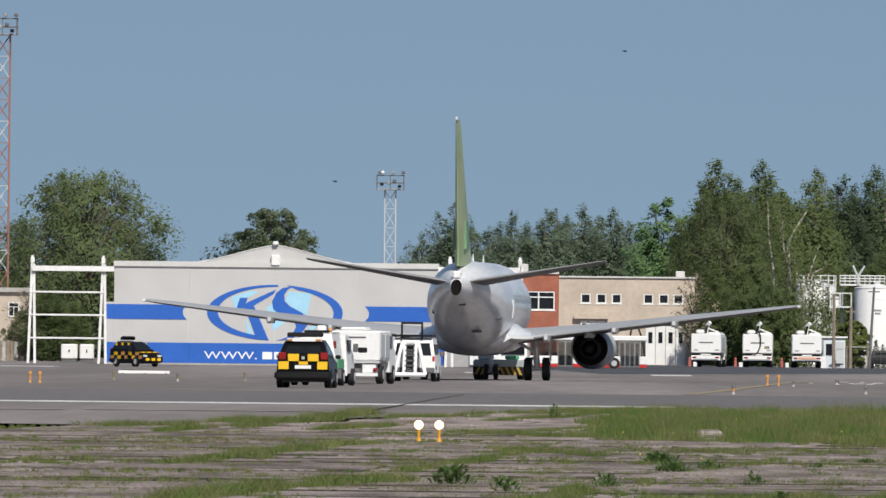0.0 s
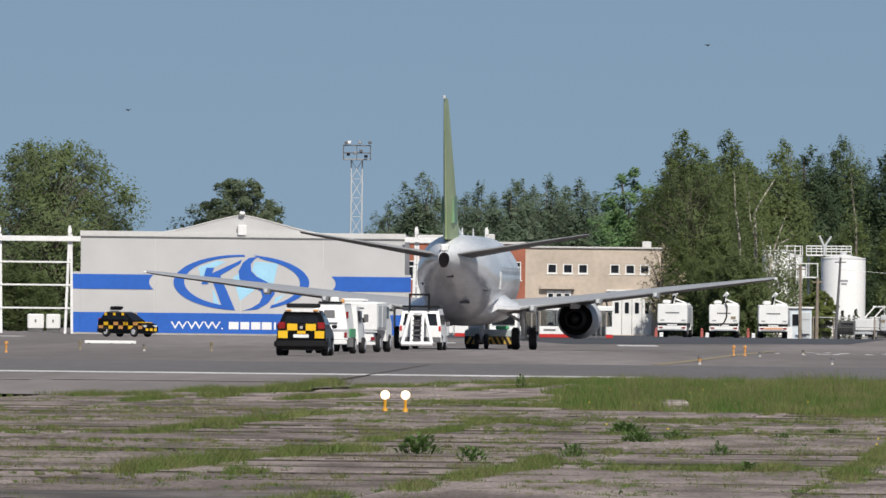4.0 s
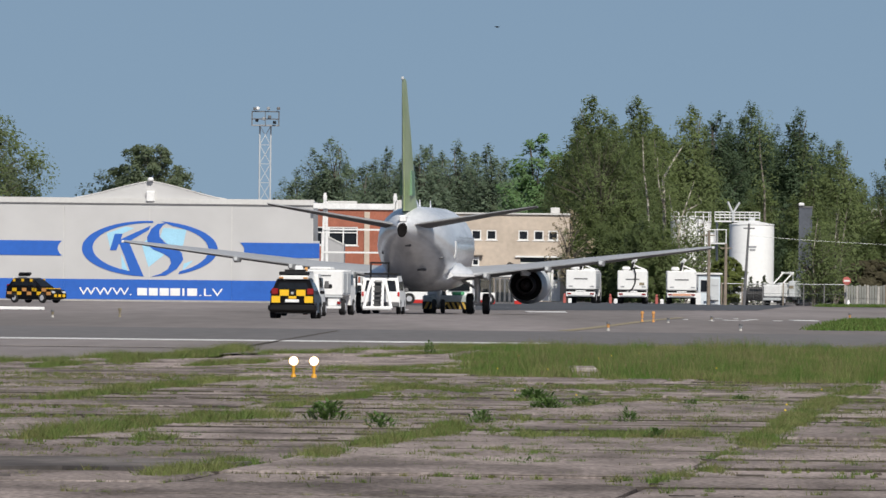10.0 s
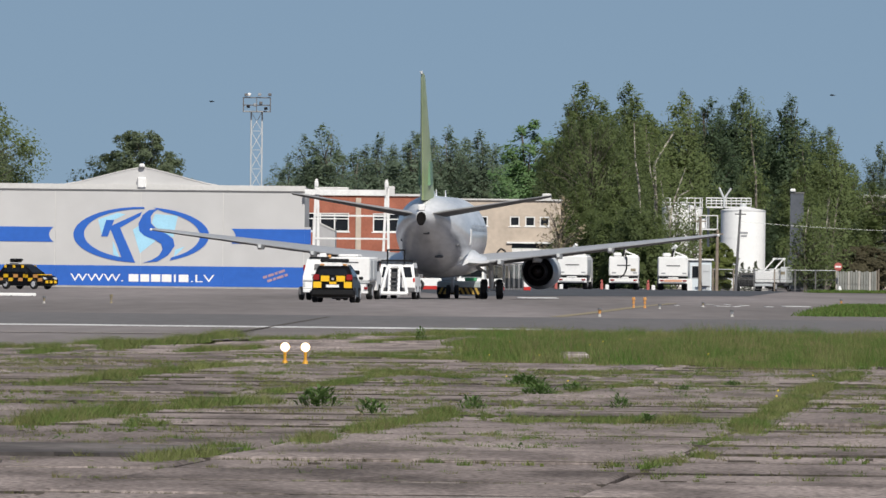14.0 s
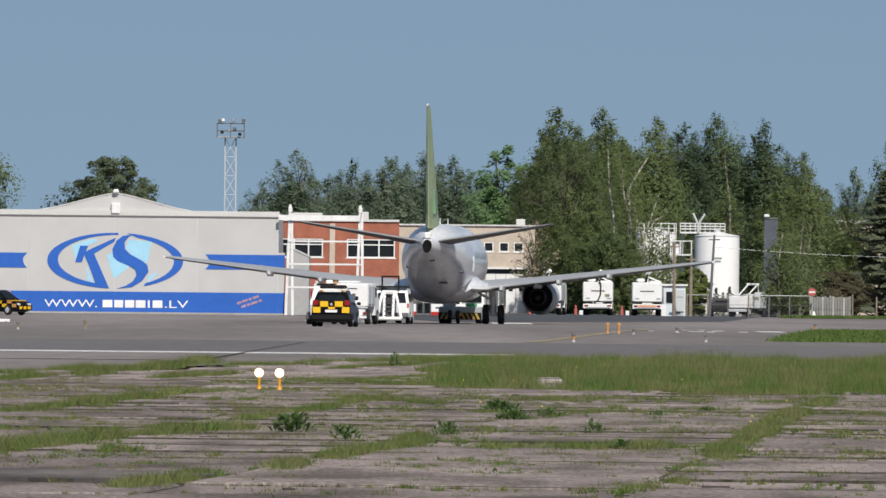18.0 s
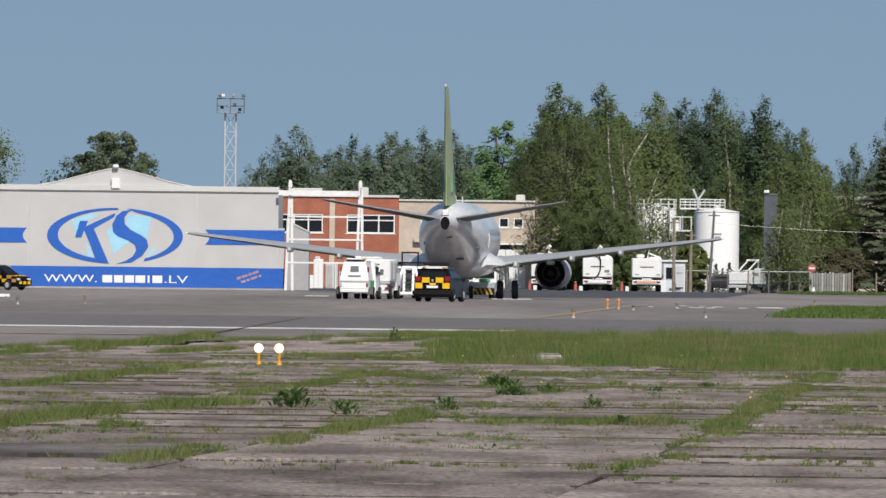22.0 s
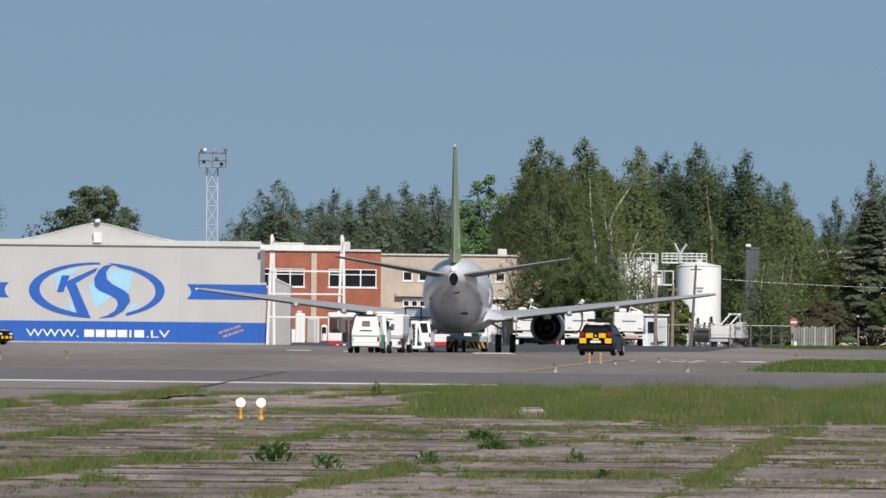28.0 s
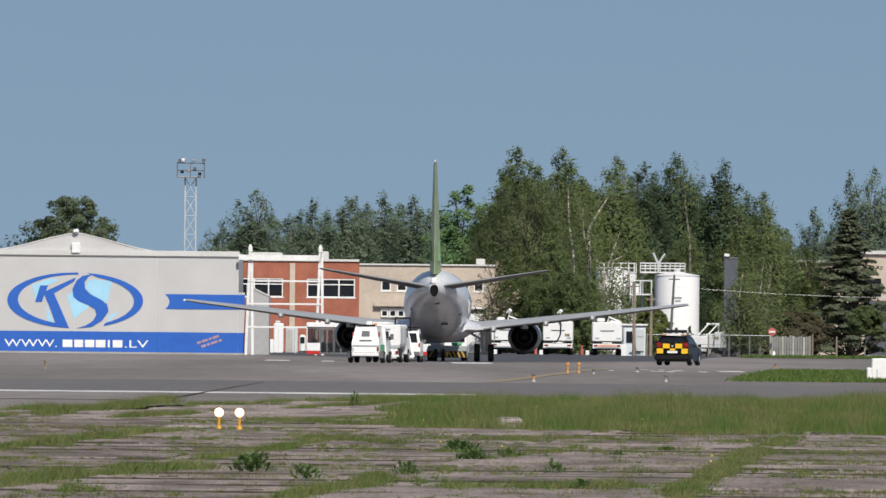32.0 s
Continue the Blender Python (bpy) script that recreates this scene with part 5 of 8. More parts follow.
def service_van():
    """A white high-sided service truck with a tapered rear box."""
    c = thing("service_van", "white tapered service truck with a small rear window", "truck")
    box = [(0.0, 0.62), (0.02, 1.25), (0.28, 2.08), (0.42, 2.16), (3.0, 2.16), (3.1, 0.62)]
    b = part("rear_box", Shape().side(box, -0.79, 0.79, 1.25, 0.2), WHITE, c, "white tapered box body", smooth=True)
    part("rear_window", Shape().add([(-0.24, 0.09, 1.60), (0.24, 0.09, 1.60), (0.22, 0.20, 1.92), (-0.22, 0.20, 1.92), (-0.24, 0.2, 1.60), (0.24, 0.2, 1.60), (0.22, 0.3, 1.92), (-0.22, 0.3, 1.92)],
                                    [(0, 1, 2, 3), (0, 4, 5, 1), (1, 5, 6, 2), (2, 6, 7, 3), (3, 7, 4, 0), (4, 7, 6, 5)]), GREY_PLASTIC, b, "small dark rear window")
    part("sill", Shape().box(-0.80, 0.80, -0.03, 0.12, 1.02, 1.09), PALE_GREY, b, "grey ledge across the rear")
    part("writing_bar", Shape().box(-0.34, 0.36, -0.012, 0.06, 1.33, 1.38), GREY_PLASTIC, b, "dark bar of small writing")
    for sgn in (-1, 1):
        part("tail_light", Shape().soft(sgn * 0.72 - 0.06, sgn * 0.72 + 0.06, -0.03, 0.08, 0.70, 0.95, 0.02), TAIL_LIGHT if sgn > 0 else PALE_GREY, c)
        part("red_reflector", Shape().soft(sgn * 0.74 - 0.05, sgn * 0.74 + 0.05, 0.16, 0.42, 1.55, 1.86, 0.02), TAIL_LIGHT, b, "tall red lamp on the side")
        part("mud_flap", Shape().box(sgn * 0.88 - 0.13, sgn * 0.88 + 0.13, 0.35, 0.38, 0.3, 0.7), GREY_PLASTIC, c)
    part("chassis", Shape().box(-0.6, 0.6, 0.1, 5.0, 0.38, 0.62), GREY_PLASTIC, c, "dark chassis")
    part("bumper", Shape().soft(-0.78, 0.78, -0.06, 0.08, 0.40, 0.6, 0.03), WHITE, c, "white rear bumper")
    cabin = [(3.18, 0.5), (3.18, 2.0), (3.4, 2.1), (4.3, 2.1), (4.75, 1.45), (5.3, 1.2), (5.4, 0.5)]
    cab = part("cab", Shape().side(cabin, -0.92, 0.92, 1.3, 0.16), WHITE, c, "white driver's cab", smooth=True)
    for sgn in (-1, 1):
        part("side_window", Shape().box(sgn * 0.86 - 0.05, sgn * 0.86 + 0.06, 3.5, 4.3, 1.42, 1.9), DARK_GLASS, cab)
        part("mirror", Shape().soft(sgn * 1.08 - 0.1, sgn * 1.08 + 0.1, 4.4, 4.5, 1.4, 1.75, 0.03), GREY_PLASTIC, cab)
        part("green_panel", Shape().box(sgn * 0.80 - 0.02, sgn * 0.80 + 0.02, 0.9, 2.9, 0.72, 1.1), GREEN_STRIPE, b, "green side stripe")
    rails = part("roof_platform", Shape().box(-0.62, 0.62, 0.5, 2.8, 2.165, 2.22), PALE_GREY, c, "roof platform with a work light")
    part("dark_roof_strip", Shape().box(-0.5, 0.5, 0.44, 0.52, 2.2, 2.30), BLACK, rails)
    part("work_light", Shape().soft(-0.12, 0.25, 1.4, 1.7, 2.22, 2.5, 0.05), WHITE, rails)
    part("beacon", Shape().wheel(0.4, 1.6, 2.32, 0.1, 0.14, 10), ORANGE, rails, "orange beacon")
    add_wheels(c, 0.93, (0.85, 4.4), 0.36, 0.26)
    return c


def box_truck():
    """A boxy white service truck with a tall flat rear and an open under-frame."""
    c = thing("box_truck", "white boxy service truck with a flat rear body", "truck")
    b = part("rear_box", Shape().soft(-0.95, 0.95, 0.0, 3.4, 0.86, 2.05, 0.07), WHITE, c, "white box body", smooth=True)
    part("roof_hood", Shape().soft(-0.6, 0.4, 0.15, 1.8, 2.045, 2.18, 0.06), WHITE, c, "raised white hood on the roof")
    part("latch", Shape().soft(0.12, 0.48, -0.03, 0.05, 1.20, 1.40, 0.03), BLACK, b, "black handle recess")
    part("vent", Shape().soft(-0.62, -0.42, -0.03, 0.05, 1.50, 1.80, 0.02), GREY_PLASTIC, b, "dark vent")
    part("writing_bar", Shape().box(-0.36, 0.42, -0.012, 0.05, 1.76, 1.82), GREY_PLASTIC, b, "dark bar of small writing")
    part("sill", Shape().box(-0.97, 0.97, -0.03, 0.1, 0.80, 0.87), PALE_GREY, b)
    part("chassis", Shape().box(-0.55, 0.55, 0.15, 5.2, 0.42, 0.80), GREY_PLASTIC, c, "dark chassis")
    part("tow_bar", Shape().box(-0.9, 0.9, -0.1, 0.05, 0.30, 0.42), WHITE, c, "white under-run bar")
    part("toolbox", Shape().soft(0.28, 0.82, 0.02, 0.6, 0.42, 0.78, 0.03), WHITE, c, "white tool box under the body")
    part("tank", Shape().wheel(-0.45, 0.5, 0.62, 0.18, 0.5, 14), STEEL, c, "steel under-floor tank", smooth=True)
    cabin = [(3.5, 0.45), (3.5, 2.0), (4.4, 2.05), (5.0, 1.35), (5.3, 1.2), (5.35, 0.45)]
    cab = part("cab", Shape().side(cabin, -0.93, 0.93, 1.3, 0.12), WHITE, c, "white driver's cab", smooth=True)
    for sgn in (-1, 1):
        for i in range(2):
            part("side_locker", Shape().soft(sgn * 0.955 - 0.02, sgn * 0.955 + 0.02, 0.3 + i * 1.5, 1.6 + i * 1.5, 1.0, 1.9, 0.01), PALE_GREY, b, "grey side locker door")
        part("side_window", Shape().box(sgn * 0.86 - 0.05, sgn * 0.86 + 0.06, 3.75, 4.4, 1.38, 1.85), DARK_GLASS, cab)
        part("tail_light", Shape().soft(sgn * 0.80 - 0.08, sgn * 0.80 + 0.08, -0.11, -0.02, 0.48, 0.62, 0.02), TAIL_LIGHT, c)
    add_wheels(c, 0.85, (1.0, 4.4), 0.37, 0.28)
    return c


def ladder_van():
    """A white crew van that carries a white step frame and a dark ladder rack at its rear."""
    c = thing("step_van", "white van with white access steps at the rear", "van")
    side = [(0.0, 0.36), (0.0, 1.05), (0.12, 1.62), (0.35, 1.82), (3.2, 1.82), (3.75, 1.25), (4.5, 1.0), (4.6, 0.36)]
    b = part("body", Shape().side(side, -0.92, 0.92, 1.0, 0.17), WHITE, c, "white van body", smooth=True)
    part("rear_window", Shape().add([(0.02, 0.0, 1.08), (0.76, 0.0, 1.08), (0.68, 0.11, 1.60), (0.02, 0.11, 1.60), (0.02, 0.1, 1.08), (0.76, 0.1, 1.08), (0.68, 0.2, 1.60), (0.02, 0.2, 1.60)],
                                    [(0, 1, 2, 3), (0, 4, 5, 1), (1, 5, 6, 2), (2, 6, 7, 3), (3, 7, 4, 0), (4, 7, 6, 5)]), DARK_GLASS, b, "dark rear window")
    part("rear_window", Shape().add([(-0.76, 0.0, 1.08), (-0.48, 0.0, 1.08), (-0.48, 0.11, 1.60), (-0.68, 0.11, 1.60), (-0.76, 0.1, 1.08), (-0.48, 0.1, 1.08), (-0.48, 0.2, 1.60), (-0.68, 0.2, 1.60)],
                                    [(0, 1, 2, 3), (0, 4, 5, 1), (1, 5, 6, 2), (2, 6, 7, 3), (3, 7, 4, 0), (4, 7, 6, 5)]), DARK_GLASS, b, "dark rear window")
    for sgn in (-1, 1):
        part("tail_light", Shape().soft(sgn * 0.85 - 0.05, sgn * 0.85 + 0.05, -0.03, 0.12, 0.84, 1.06, 0.02), RED, c, "red tail light")
        for y0, y1 in ((0.5, 1.7), (1.8, 2.6), (2.7, 3.35)):
            part("side_window", Shape().box(sgn * 0.83 - 0.06, sgn * 0.83 + 0.055, y0, y1, 1.12, 1.55), DARK_GLASS, b)
        part("mirror", Shape().soft(sgn * 1.02 - 0.09, sgn * 1.02 + 0.09, 3.3, 3.4, 1.05, 1.25, 0.03), GREY_PLASTIC, c)
    part("bumper", Shape().soft(-0.9, 0.9, -0.07, 0.1, 0.34, 0.58, 0.04), GREY_PLASTIC, c, "grey rear bumper")
    st = thing("access_steps", "white step frame", "")
    st.parent = c
    for k in ("category",):
        if k in st:
            del st[k]
    for x, foot in ((-0.34, -0.34), (0.12, 0.12), (-0.44, -0.74), (0.22, 0.56)):
        part("stile", Shape().rod((foot, -0.85, 0.28), (x, -0.15, 1.62), 0.075, n=8), WHITE, st)
    for i in range(6):
        a = 0.12 + i * 0.16
        y, z = -0.85 + 0.70 * a, 0.28 + 1.34 * a
        part("tread", Shape().box(-0.32, 0.10, y - 0.1, y + 0.12, z - 0.02, z + 0.025), GREY_PLASTIC, st)
    part("base_bar", Shape().rod((-0.78, -0.88, 0.28), (0.58, -0.88, 0.28), 0.095, n=8), WHITE, st, "white stabiliser bar")
    part("back_panel", Shape().box(-0.32, 0.10, -0.06, -0.03, 0.45, 1.55), GREY_PLASTIC, st, "dark panel behind the treads")
    part("top_bar", Shape().rod((-0.42, -0.15, 1.62), (0.20, -0.15, 1.62), 0.05, n=8), WHITE, st)
    part("ladder_rack", Shape().rod((-0.48, 0.1, 1.75), (-0.48, 0.1, 2.45), 0.045, n=6).rod((0.36, 0.1, 1.75), (0.36, 0.1, 2.45), 0.045, n=6).rod((-0.52, 0.1, 2.43), (0.40, 0.1, 2.43), 0.045, n=6), BLACK, c, "black ladder rack frame")
    part("rack_deck", Shape().box(-0.8, 0.8, 0.1, 2.6, 1.86, 1.95), BLACK, c, "black roof rack")
    add_wheels(c, 0.82, (0.85, 3.75), 0.34, 0.23)
    return c


def tug():
    c = thing("aircraft_tug", "low pale tow tractor with striped yellow-black rear plate", "tug")
    b = part("body", Shape().soft(-1.15, 1.15, 0.05, 5.6, 0.40, 0.90, 0.08), TEAL, c, "grey-green low tractor body", smooth=True)
    plate = part("rear_plate", Shape().box(-1.15, 1.15, 0.0, 0.046, 0.20, 0.58), BLACK, c, "black plate with yellow stripes")
    for i in range(9):
        x = -1.08 + i * 0.255
        s = 0.16 if i < 4 else -0.16
        part("warning_stripe", Shape().plate([(x, 0.22), (x + 0.12, 0.22), (x + 0.12 + s, 0.56), (x + s, 0.56)], -0.012, 0.012), DULL_YELLOW, plate)
    cab = part("cab", Shape().side([(3.4, 0.90), (3.45, 1.66), (5.0, 1.66), (5.3, 0.90)], -0.2, 1.1), WHITE, c, "white driver's cab")
    part("rear_window", Shape().box(-0.08, 0.98, 3.36, 3.42, 1.12, 1.56), DARK_GLASS, cab)
    part("tool_locker", Shape().soft(-1.0, -0.35, 1.2, 2.6, 0.902, 1.15, 0.05), PALE_GREY, c, "pale tool locker")
    part("green_cover", Shape().soft(0.25, 0.85, 0.7, 1.6, 0.902, 1.08, 0.05), GREEN_STRIPE, c, "green cover on the deck")
    part("tow_bar", Shape().rod((0, -1.9, 0.36), (0, 0.2, 0.5), 0.07, n=8), YELLOW, c, "yellow tow bar")
    add_wheels(c, 0.98, (0.75, 4.6), 0.36, 0.34)
    return c


van, truck, steps, tractor = service_van(), box_truck(), ladder_van(), tug()
van.scale = (0.92, 0.92, 0.88)
follow_car.scale = (1.03, 1.0, 1.0)
parked_car.scale = (0.95, 0.9, 1.03)


# ---- trees ----
def crown_mesh(name, points, sizes, mat, seed, hearts=None):
    """Many small leaf clumps: each a pointed leaf spray turned at random."""
    rg = np.random.default_rng(seed)
    n = len(points)
    # leaves of a clump face outwards and up, so that it takes the light as one soft mass
    nm = np.zeros((n, 3)) if hearts is None else points - hearts
    nm /= np.linalg.norm(nm, axis=1)[:, None] + 1e-6
    nm = nm * 0.6 + np.array([0, -0.25, 0.5])
    nm /= np.linalg.norm(nm, axis=1)[:, None] + 1e-6
    face = nm + rg.normal(size=(n, 3)) * 0.42
    face /= np.linalg.norm(face, axis=1)[:, None]
    a = np.cross(face, rg.normal(size=(n, 3)))
    a /= np.linalg.norm(a, axis=1)[:, None]
    b = np.cross(face, a)
    s = sizes[:, None]
    v = np.empty((n, 3, 3))
    v[:, 0] = points - b * s * 0.62 - a * s * 0.42
    v[:, 1] = points - b * s * 0.40 + a * s * 0.58
    v[:, 2] = points + b * s * 0.82 + np.cross(a, b) * s * 0.15
    me = bpy.data.meshes.new(name)
    me.vertices.add(n * 3)
    me.vertices.foreach_set("co", v.reshape(-1))
    me.loops.add(n * 3)
    me.loops.foreach_set("vertex_index", np.arange(n * 3))
    me.polygons.add(n)
    me.polygons.foreach_set("loop_start", np.arange(n) * 3)
    me.update(calc_edges=True)
    me.materials.append(mat)
    nm = nm + rg.normal(size=(n, 3)) * 0.06
    nm /= np.linalg.norm(nm, axis=1)[:, None]
    me.polygons.foreach_set("use_smooth", [True] * n)
    me.normals_split_custom_set_from_vertices(np.repeat(nm, 3, axis=0).tolist())
    return me


def make_tree(kind, height, width, leaf, bark, seed, clumps=46, leaves=105, low=0.2, label="", size=0.34, heavy=True):
    """Trunk, limbs and a crown of leaf clumps; kind sets the outline."""
    r = random.Random(seed)
    t = thing("tree", label, "tree", group="airfield trees")
    lean = Vector((r.uniform(-0.04, 0.04), r.uniform(-0.04, 0.04), 1))
    trunk_pts = [Vector((0, 0, -0.1))]
    n = 7
    for i in range(1, n + 1):
        trunk_pts.append(lean * (height * 0.93 * i / n) + Vector((r.uniform(-0.12, 0.12), r.uniform(-0.12, 0.12), 0)) * (i / 3))
    base_r = height * 0.0105
    radii = [base_r * (1.25 - 1.12 * i / n) for i in range(n + 1)]
    part("trunk", Shape().pipe([tuple(p) for p in trunk_pts], radii, 8), bark, t)

    def profile(h):
        if kind == "birch":
            return (0.55 + 1.28 * h if h < 0.35 else max(0.02, (1 - (h - 0.35) / 0.65) ** 0.72))
        if kind == "round":
            return max(0.08, math.sin(math.pi * (0.10 + 0.86 * h)) ** 0.65)
        if kind == "spruce":
            return 1.02 - h
        return max(0.1, (1 - h) ** 0.55 * (0.55 + 0.7 * h))

    # a birch or poplar has several leaders, each a narrow feathery spire
    if kind in ("birch", "poplar"):
        spires = [(0.0, 0.0, 1.0, 0.92)]
        a0 = r.uniform(0, 6.28)
        for i in range(5):
            d = width * r.uniform(0.10, 0.25)
            spires.append((math.cos(a0 + i * 1.26) * d, math.sin(a0 + i * 1.26) * d, r.uniform(0.70, 0.95), r.uniform(0.7, 0.95)))
    else:
        spires = [(0.0, 0.0, 1.0, 1.0)]
    limbs, pts, sz, hub = Shape(), [], [], []
    rg = np.random.default_rng(seed)
    for i in range(clumps):
        sx, sy, top, girth = spires[i % len(spires)] if i % 3 else spires[0]
        h = (i + r.random()) / clumps
        if kind == "birch":
            h = 1 - (1 - h) ** 0.9
        z = height * (low + (0.985 * top - low) * h)
        rad = width / 2 * profile(h) * girth
        ang = i * 2.4 + r.uniform(-0.5, 0.5)
        d = rad * (math.sqrt(r.random()) * 0.95 + 0.08) if kind != "spruce" else rad * r.uniform(0.25, 0.95)
        stray = 1.25 if r.random() < 0.12 else 1.0
        c = Vector((math.cos(ang) * d * stray + sx * (0.45 + 0.55 * h), math.sin(ang) * d * stray + sy * (0.45 + 0.55 * h), min(z, height * 0.97)))
        k = min(n - 1, max(0, int(z / height * n * 0.85)))
        start = trunk_pts[k]
        if d > 0.4:
            mid = start.lerp(c, 0.55) + Vector((0, 0, 0.25 if kind != "spruce" else -0.2))
            limbs.pipe([tuple(start), tuple(mid), tuple(c)], [radii[k] * 0.5, radii[k] * 0.28, 0.02], 5)
        tip = 0.45 + 0.55 * min(1.0, (1 - h) * 2.0)
        spread = width * (0.080 if kind != "spruce" else 0.060) * r.uniform(0.6, 1.4) * tip
        m = int(1.5 * leaves * r.uniform(0.6, 1.3) * tip * (min(1.0, 0.45 + (1 - h) * 2.0) if kind == "birch" else 1.0))
        core = np.arange(m) < m * 0.16
        q = rg.normal(size=(m, 3))
        q /= np.maximum(1.0, np.linalg.norm(q, axis=1) / 1.5)[:, None]
        q[core] *= 0.7
        q *= np.array([spread, spread, spread * {"birch": 1.45, "poplar": 1.3, "round": 0.8}.get(kind, 0.3)])
        if kind == "birch":
            q[:, 2] -= np.abs(rg.normal(size=m)) * spread * 0.6
        if kind == "spruce":
            q[:, 2] -= np.hypot(q[:, 0], q[:, 1]) * 0.35
        pts.append(q + np.array(c))
        hub.append(np.tile(np.array([c.x * 0.6, c.y * 0.6, c.z - 0.45]), (m, 1)))
        sz.append(rg.uniform(0.6, 1.3, m) * size * np.where(core, 1.6 if heavy else 1.0, 0.78 if heavy else 0.9))
    # each leader of a birch ends in a slender cone of small leaves
    if kind == "birch":
        for sx, sy, top, girth in spires:
            m = int(leaves * clumps * 0.07)
            u = rg.random(m) ** 0.75
            q = rg.normal(size=(m, 2)) * (0.06 + width * 0.125 * girth * u ** 0.9)[:, None]
            z = height * 1.0 * top * (1 - 0.42 * u)
            wave = np.sin(z * 2.3 + sx * 9) * 0.22 * u
            hub_z = z - 0.45
            q += np.stack([sx * (0.45 + 0.55 * z / height) + wave, sy * (0.45 + 0.55 * z / height) - wave], 1)
            pts.append(np.column_stack([q, z]))
            hub.append(np.column_stack([q * 0.6, hub_z]))
            sz.append(rg.uniform(0.55, 1.1, m) * size * (0.62 + 0.25 * u))
    if limbs.v:
        tagged(part("branchwork", limbs, BARK, t), kind="stuff")
    pts, sz, hub = np.concatenate(pts), np.concatenate(sz), np.concatenate(hub)
    keep = (pts[:, 2] > height * low * 0.6) & (pts[:, 2] < height * (1.02 + 0.03 * np.sin(np.arange(len(pts)))))
    crown = new("crown", crown_mesh("crown", pts[keep], sz[keep], leaf, seed, hub[keep]))
    crown.parent = t
    return t


def plant_at(tree, bearing, y, scale=1.0, turn=0.0, wide=1.0):
    tree.matrix_world = Matrix.Translation((across(bearing, y), y, -0.05)) @ Matrix.Rotation(radians(turn), 4, "Z") @ Matrix.Diagonal(((0.35 + 0.65 * scale) * wide * 1.2, (0.35 + 0.65 * scale) * wide * 1.2, scale * 1.04, 1))


BIRCH_TEXT = "tall green birch with a pale trunk and drooping crown"
birches = [make_tree("birch", 17.5, 7.0, LEAF_BIRCH, SHADED_BARK, 20 + i, 190, 112, 0.14, BIRCH_TEXT, 0.165) for i in range(5)]
darks = [make_tree("birch", 17.0, 6.5, LEAF_DARK, BARK, 40 + i, 180, 112, 0.12, "tall dark green poplar with a narrow crown", 0.165) for i in range(3)]
fars = [make_tree("birch", 17.8, 7.2, LEAF_HAZED, SHADED_BARK, 80 + i, 150, 84, 0.14, "birch in the far row with haze in its grey-green leaf colour", 0.19) for i in range(4)]
scrubs = [make_tree("birch", 7.6, 5.0, LEAF_BIRCH if i else LEAF_WILLOW, SHADED_BARK, 110 + i, 110, 100, 0.03, "low dense olive-green birch scrub behind the trucks", 0.15) for i in range(2)]
bright = make_tree("poplar", 15.5, 6.5, LEAF_BRIGHT, BARK, 52, 150, 105, 0.1, "bright green broad-leaved tree", 0.22)
willow = make_tree("round", 16.6, 14.0, LEAF_WILLOW, BARK, 61, 210, 84, 0.16, "broad airy olive-green willow", 0.19)
lime_tree = make_tree("round", 12.9, 8.9, LEAF_LIME, BARK, 66, 135, 130, 0.25, "round green tree behind the hangar", 0.2)
spruces = [make_tree("spruce", 13.2, 6.4, NEEDLES, BARK, 70 + i, 190, 75, 0.05, "dark conical spruce beside the fence", 0.19) for i in range(2)]
# kind, bearing, depth, height scale, width scale
WEST_TREES = [
    (willow, -32.2, 1325, 0.98, 0.90), (lime_tree, -32.9, 1350, 1.22, 1.0), (scrubs[0], -34.7, 1150, 0.72, 1.0), (scrubs[1], -33.2, 1160, 0.6, 1.0), (scrubs[1], -36.7, 1165, 0.55, 0.9), (darks[0], -27.6, 1420, 0.62, 1.1), (birches[0], -36.6, 1380, 0.72, 1.2), (lime_tree, -19.9, 1600, 1.2, 0.98),
    (lime_tree, -18.8, 1640, 0.98, 0.66), (lime_tree, -21.1, 1630, 1.0, 0.66),
]
FAR_ROW = [
    (fars[1], -10.0, 1650, 0.76, 1.10), (fars[2], -7.6, 1640, 0.95, 1.34), (fars[3], -5.4, 1680, 0.82, 1.34), (fars[0], -3.9, 1650, 0.90, 1.22),
    (fars[1], -1.6, 1640, 0.91, 1.28), (fars[2], -0.2, 1690, 0.90, 1.22), (fars[3], 0.9, 1650, 0.95, 1.10), (fars[0], 2.9, 1640, 0.92, 1.22),
    (fars[1], 3.9, 1680, 0.86, 1.22), (fars[2], -8.9, 1700, 0.78, 1.22), (fars[3], -2.9, 1700, 0.84, 1.34), (fars[0], -6.6, 1690, 0.84, 1.46),
    (fars[1], -4.7, 1700, 0.86, 1.34), (fars[2], 2.0, 1700, 0.90, 1.34), (fars[3], 1.9, 1660, 0.88, 1.22), (fars[0], -8.2, 1720, 0.73, 1.46),
    (fars[1], -1.0, 1710, 0.95, 1.22),
]
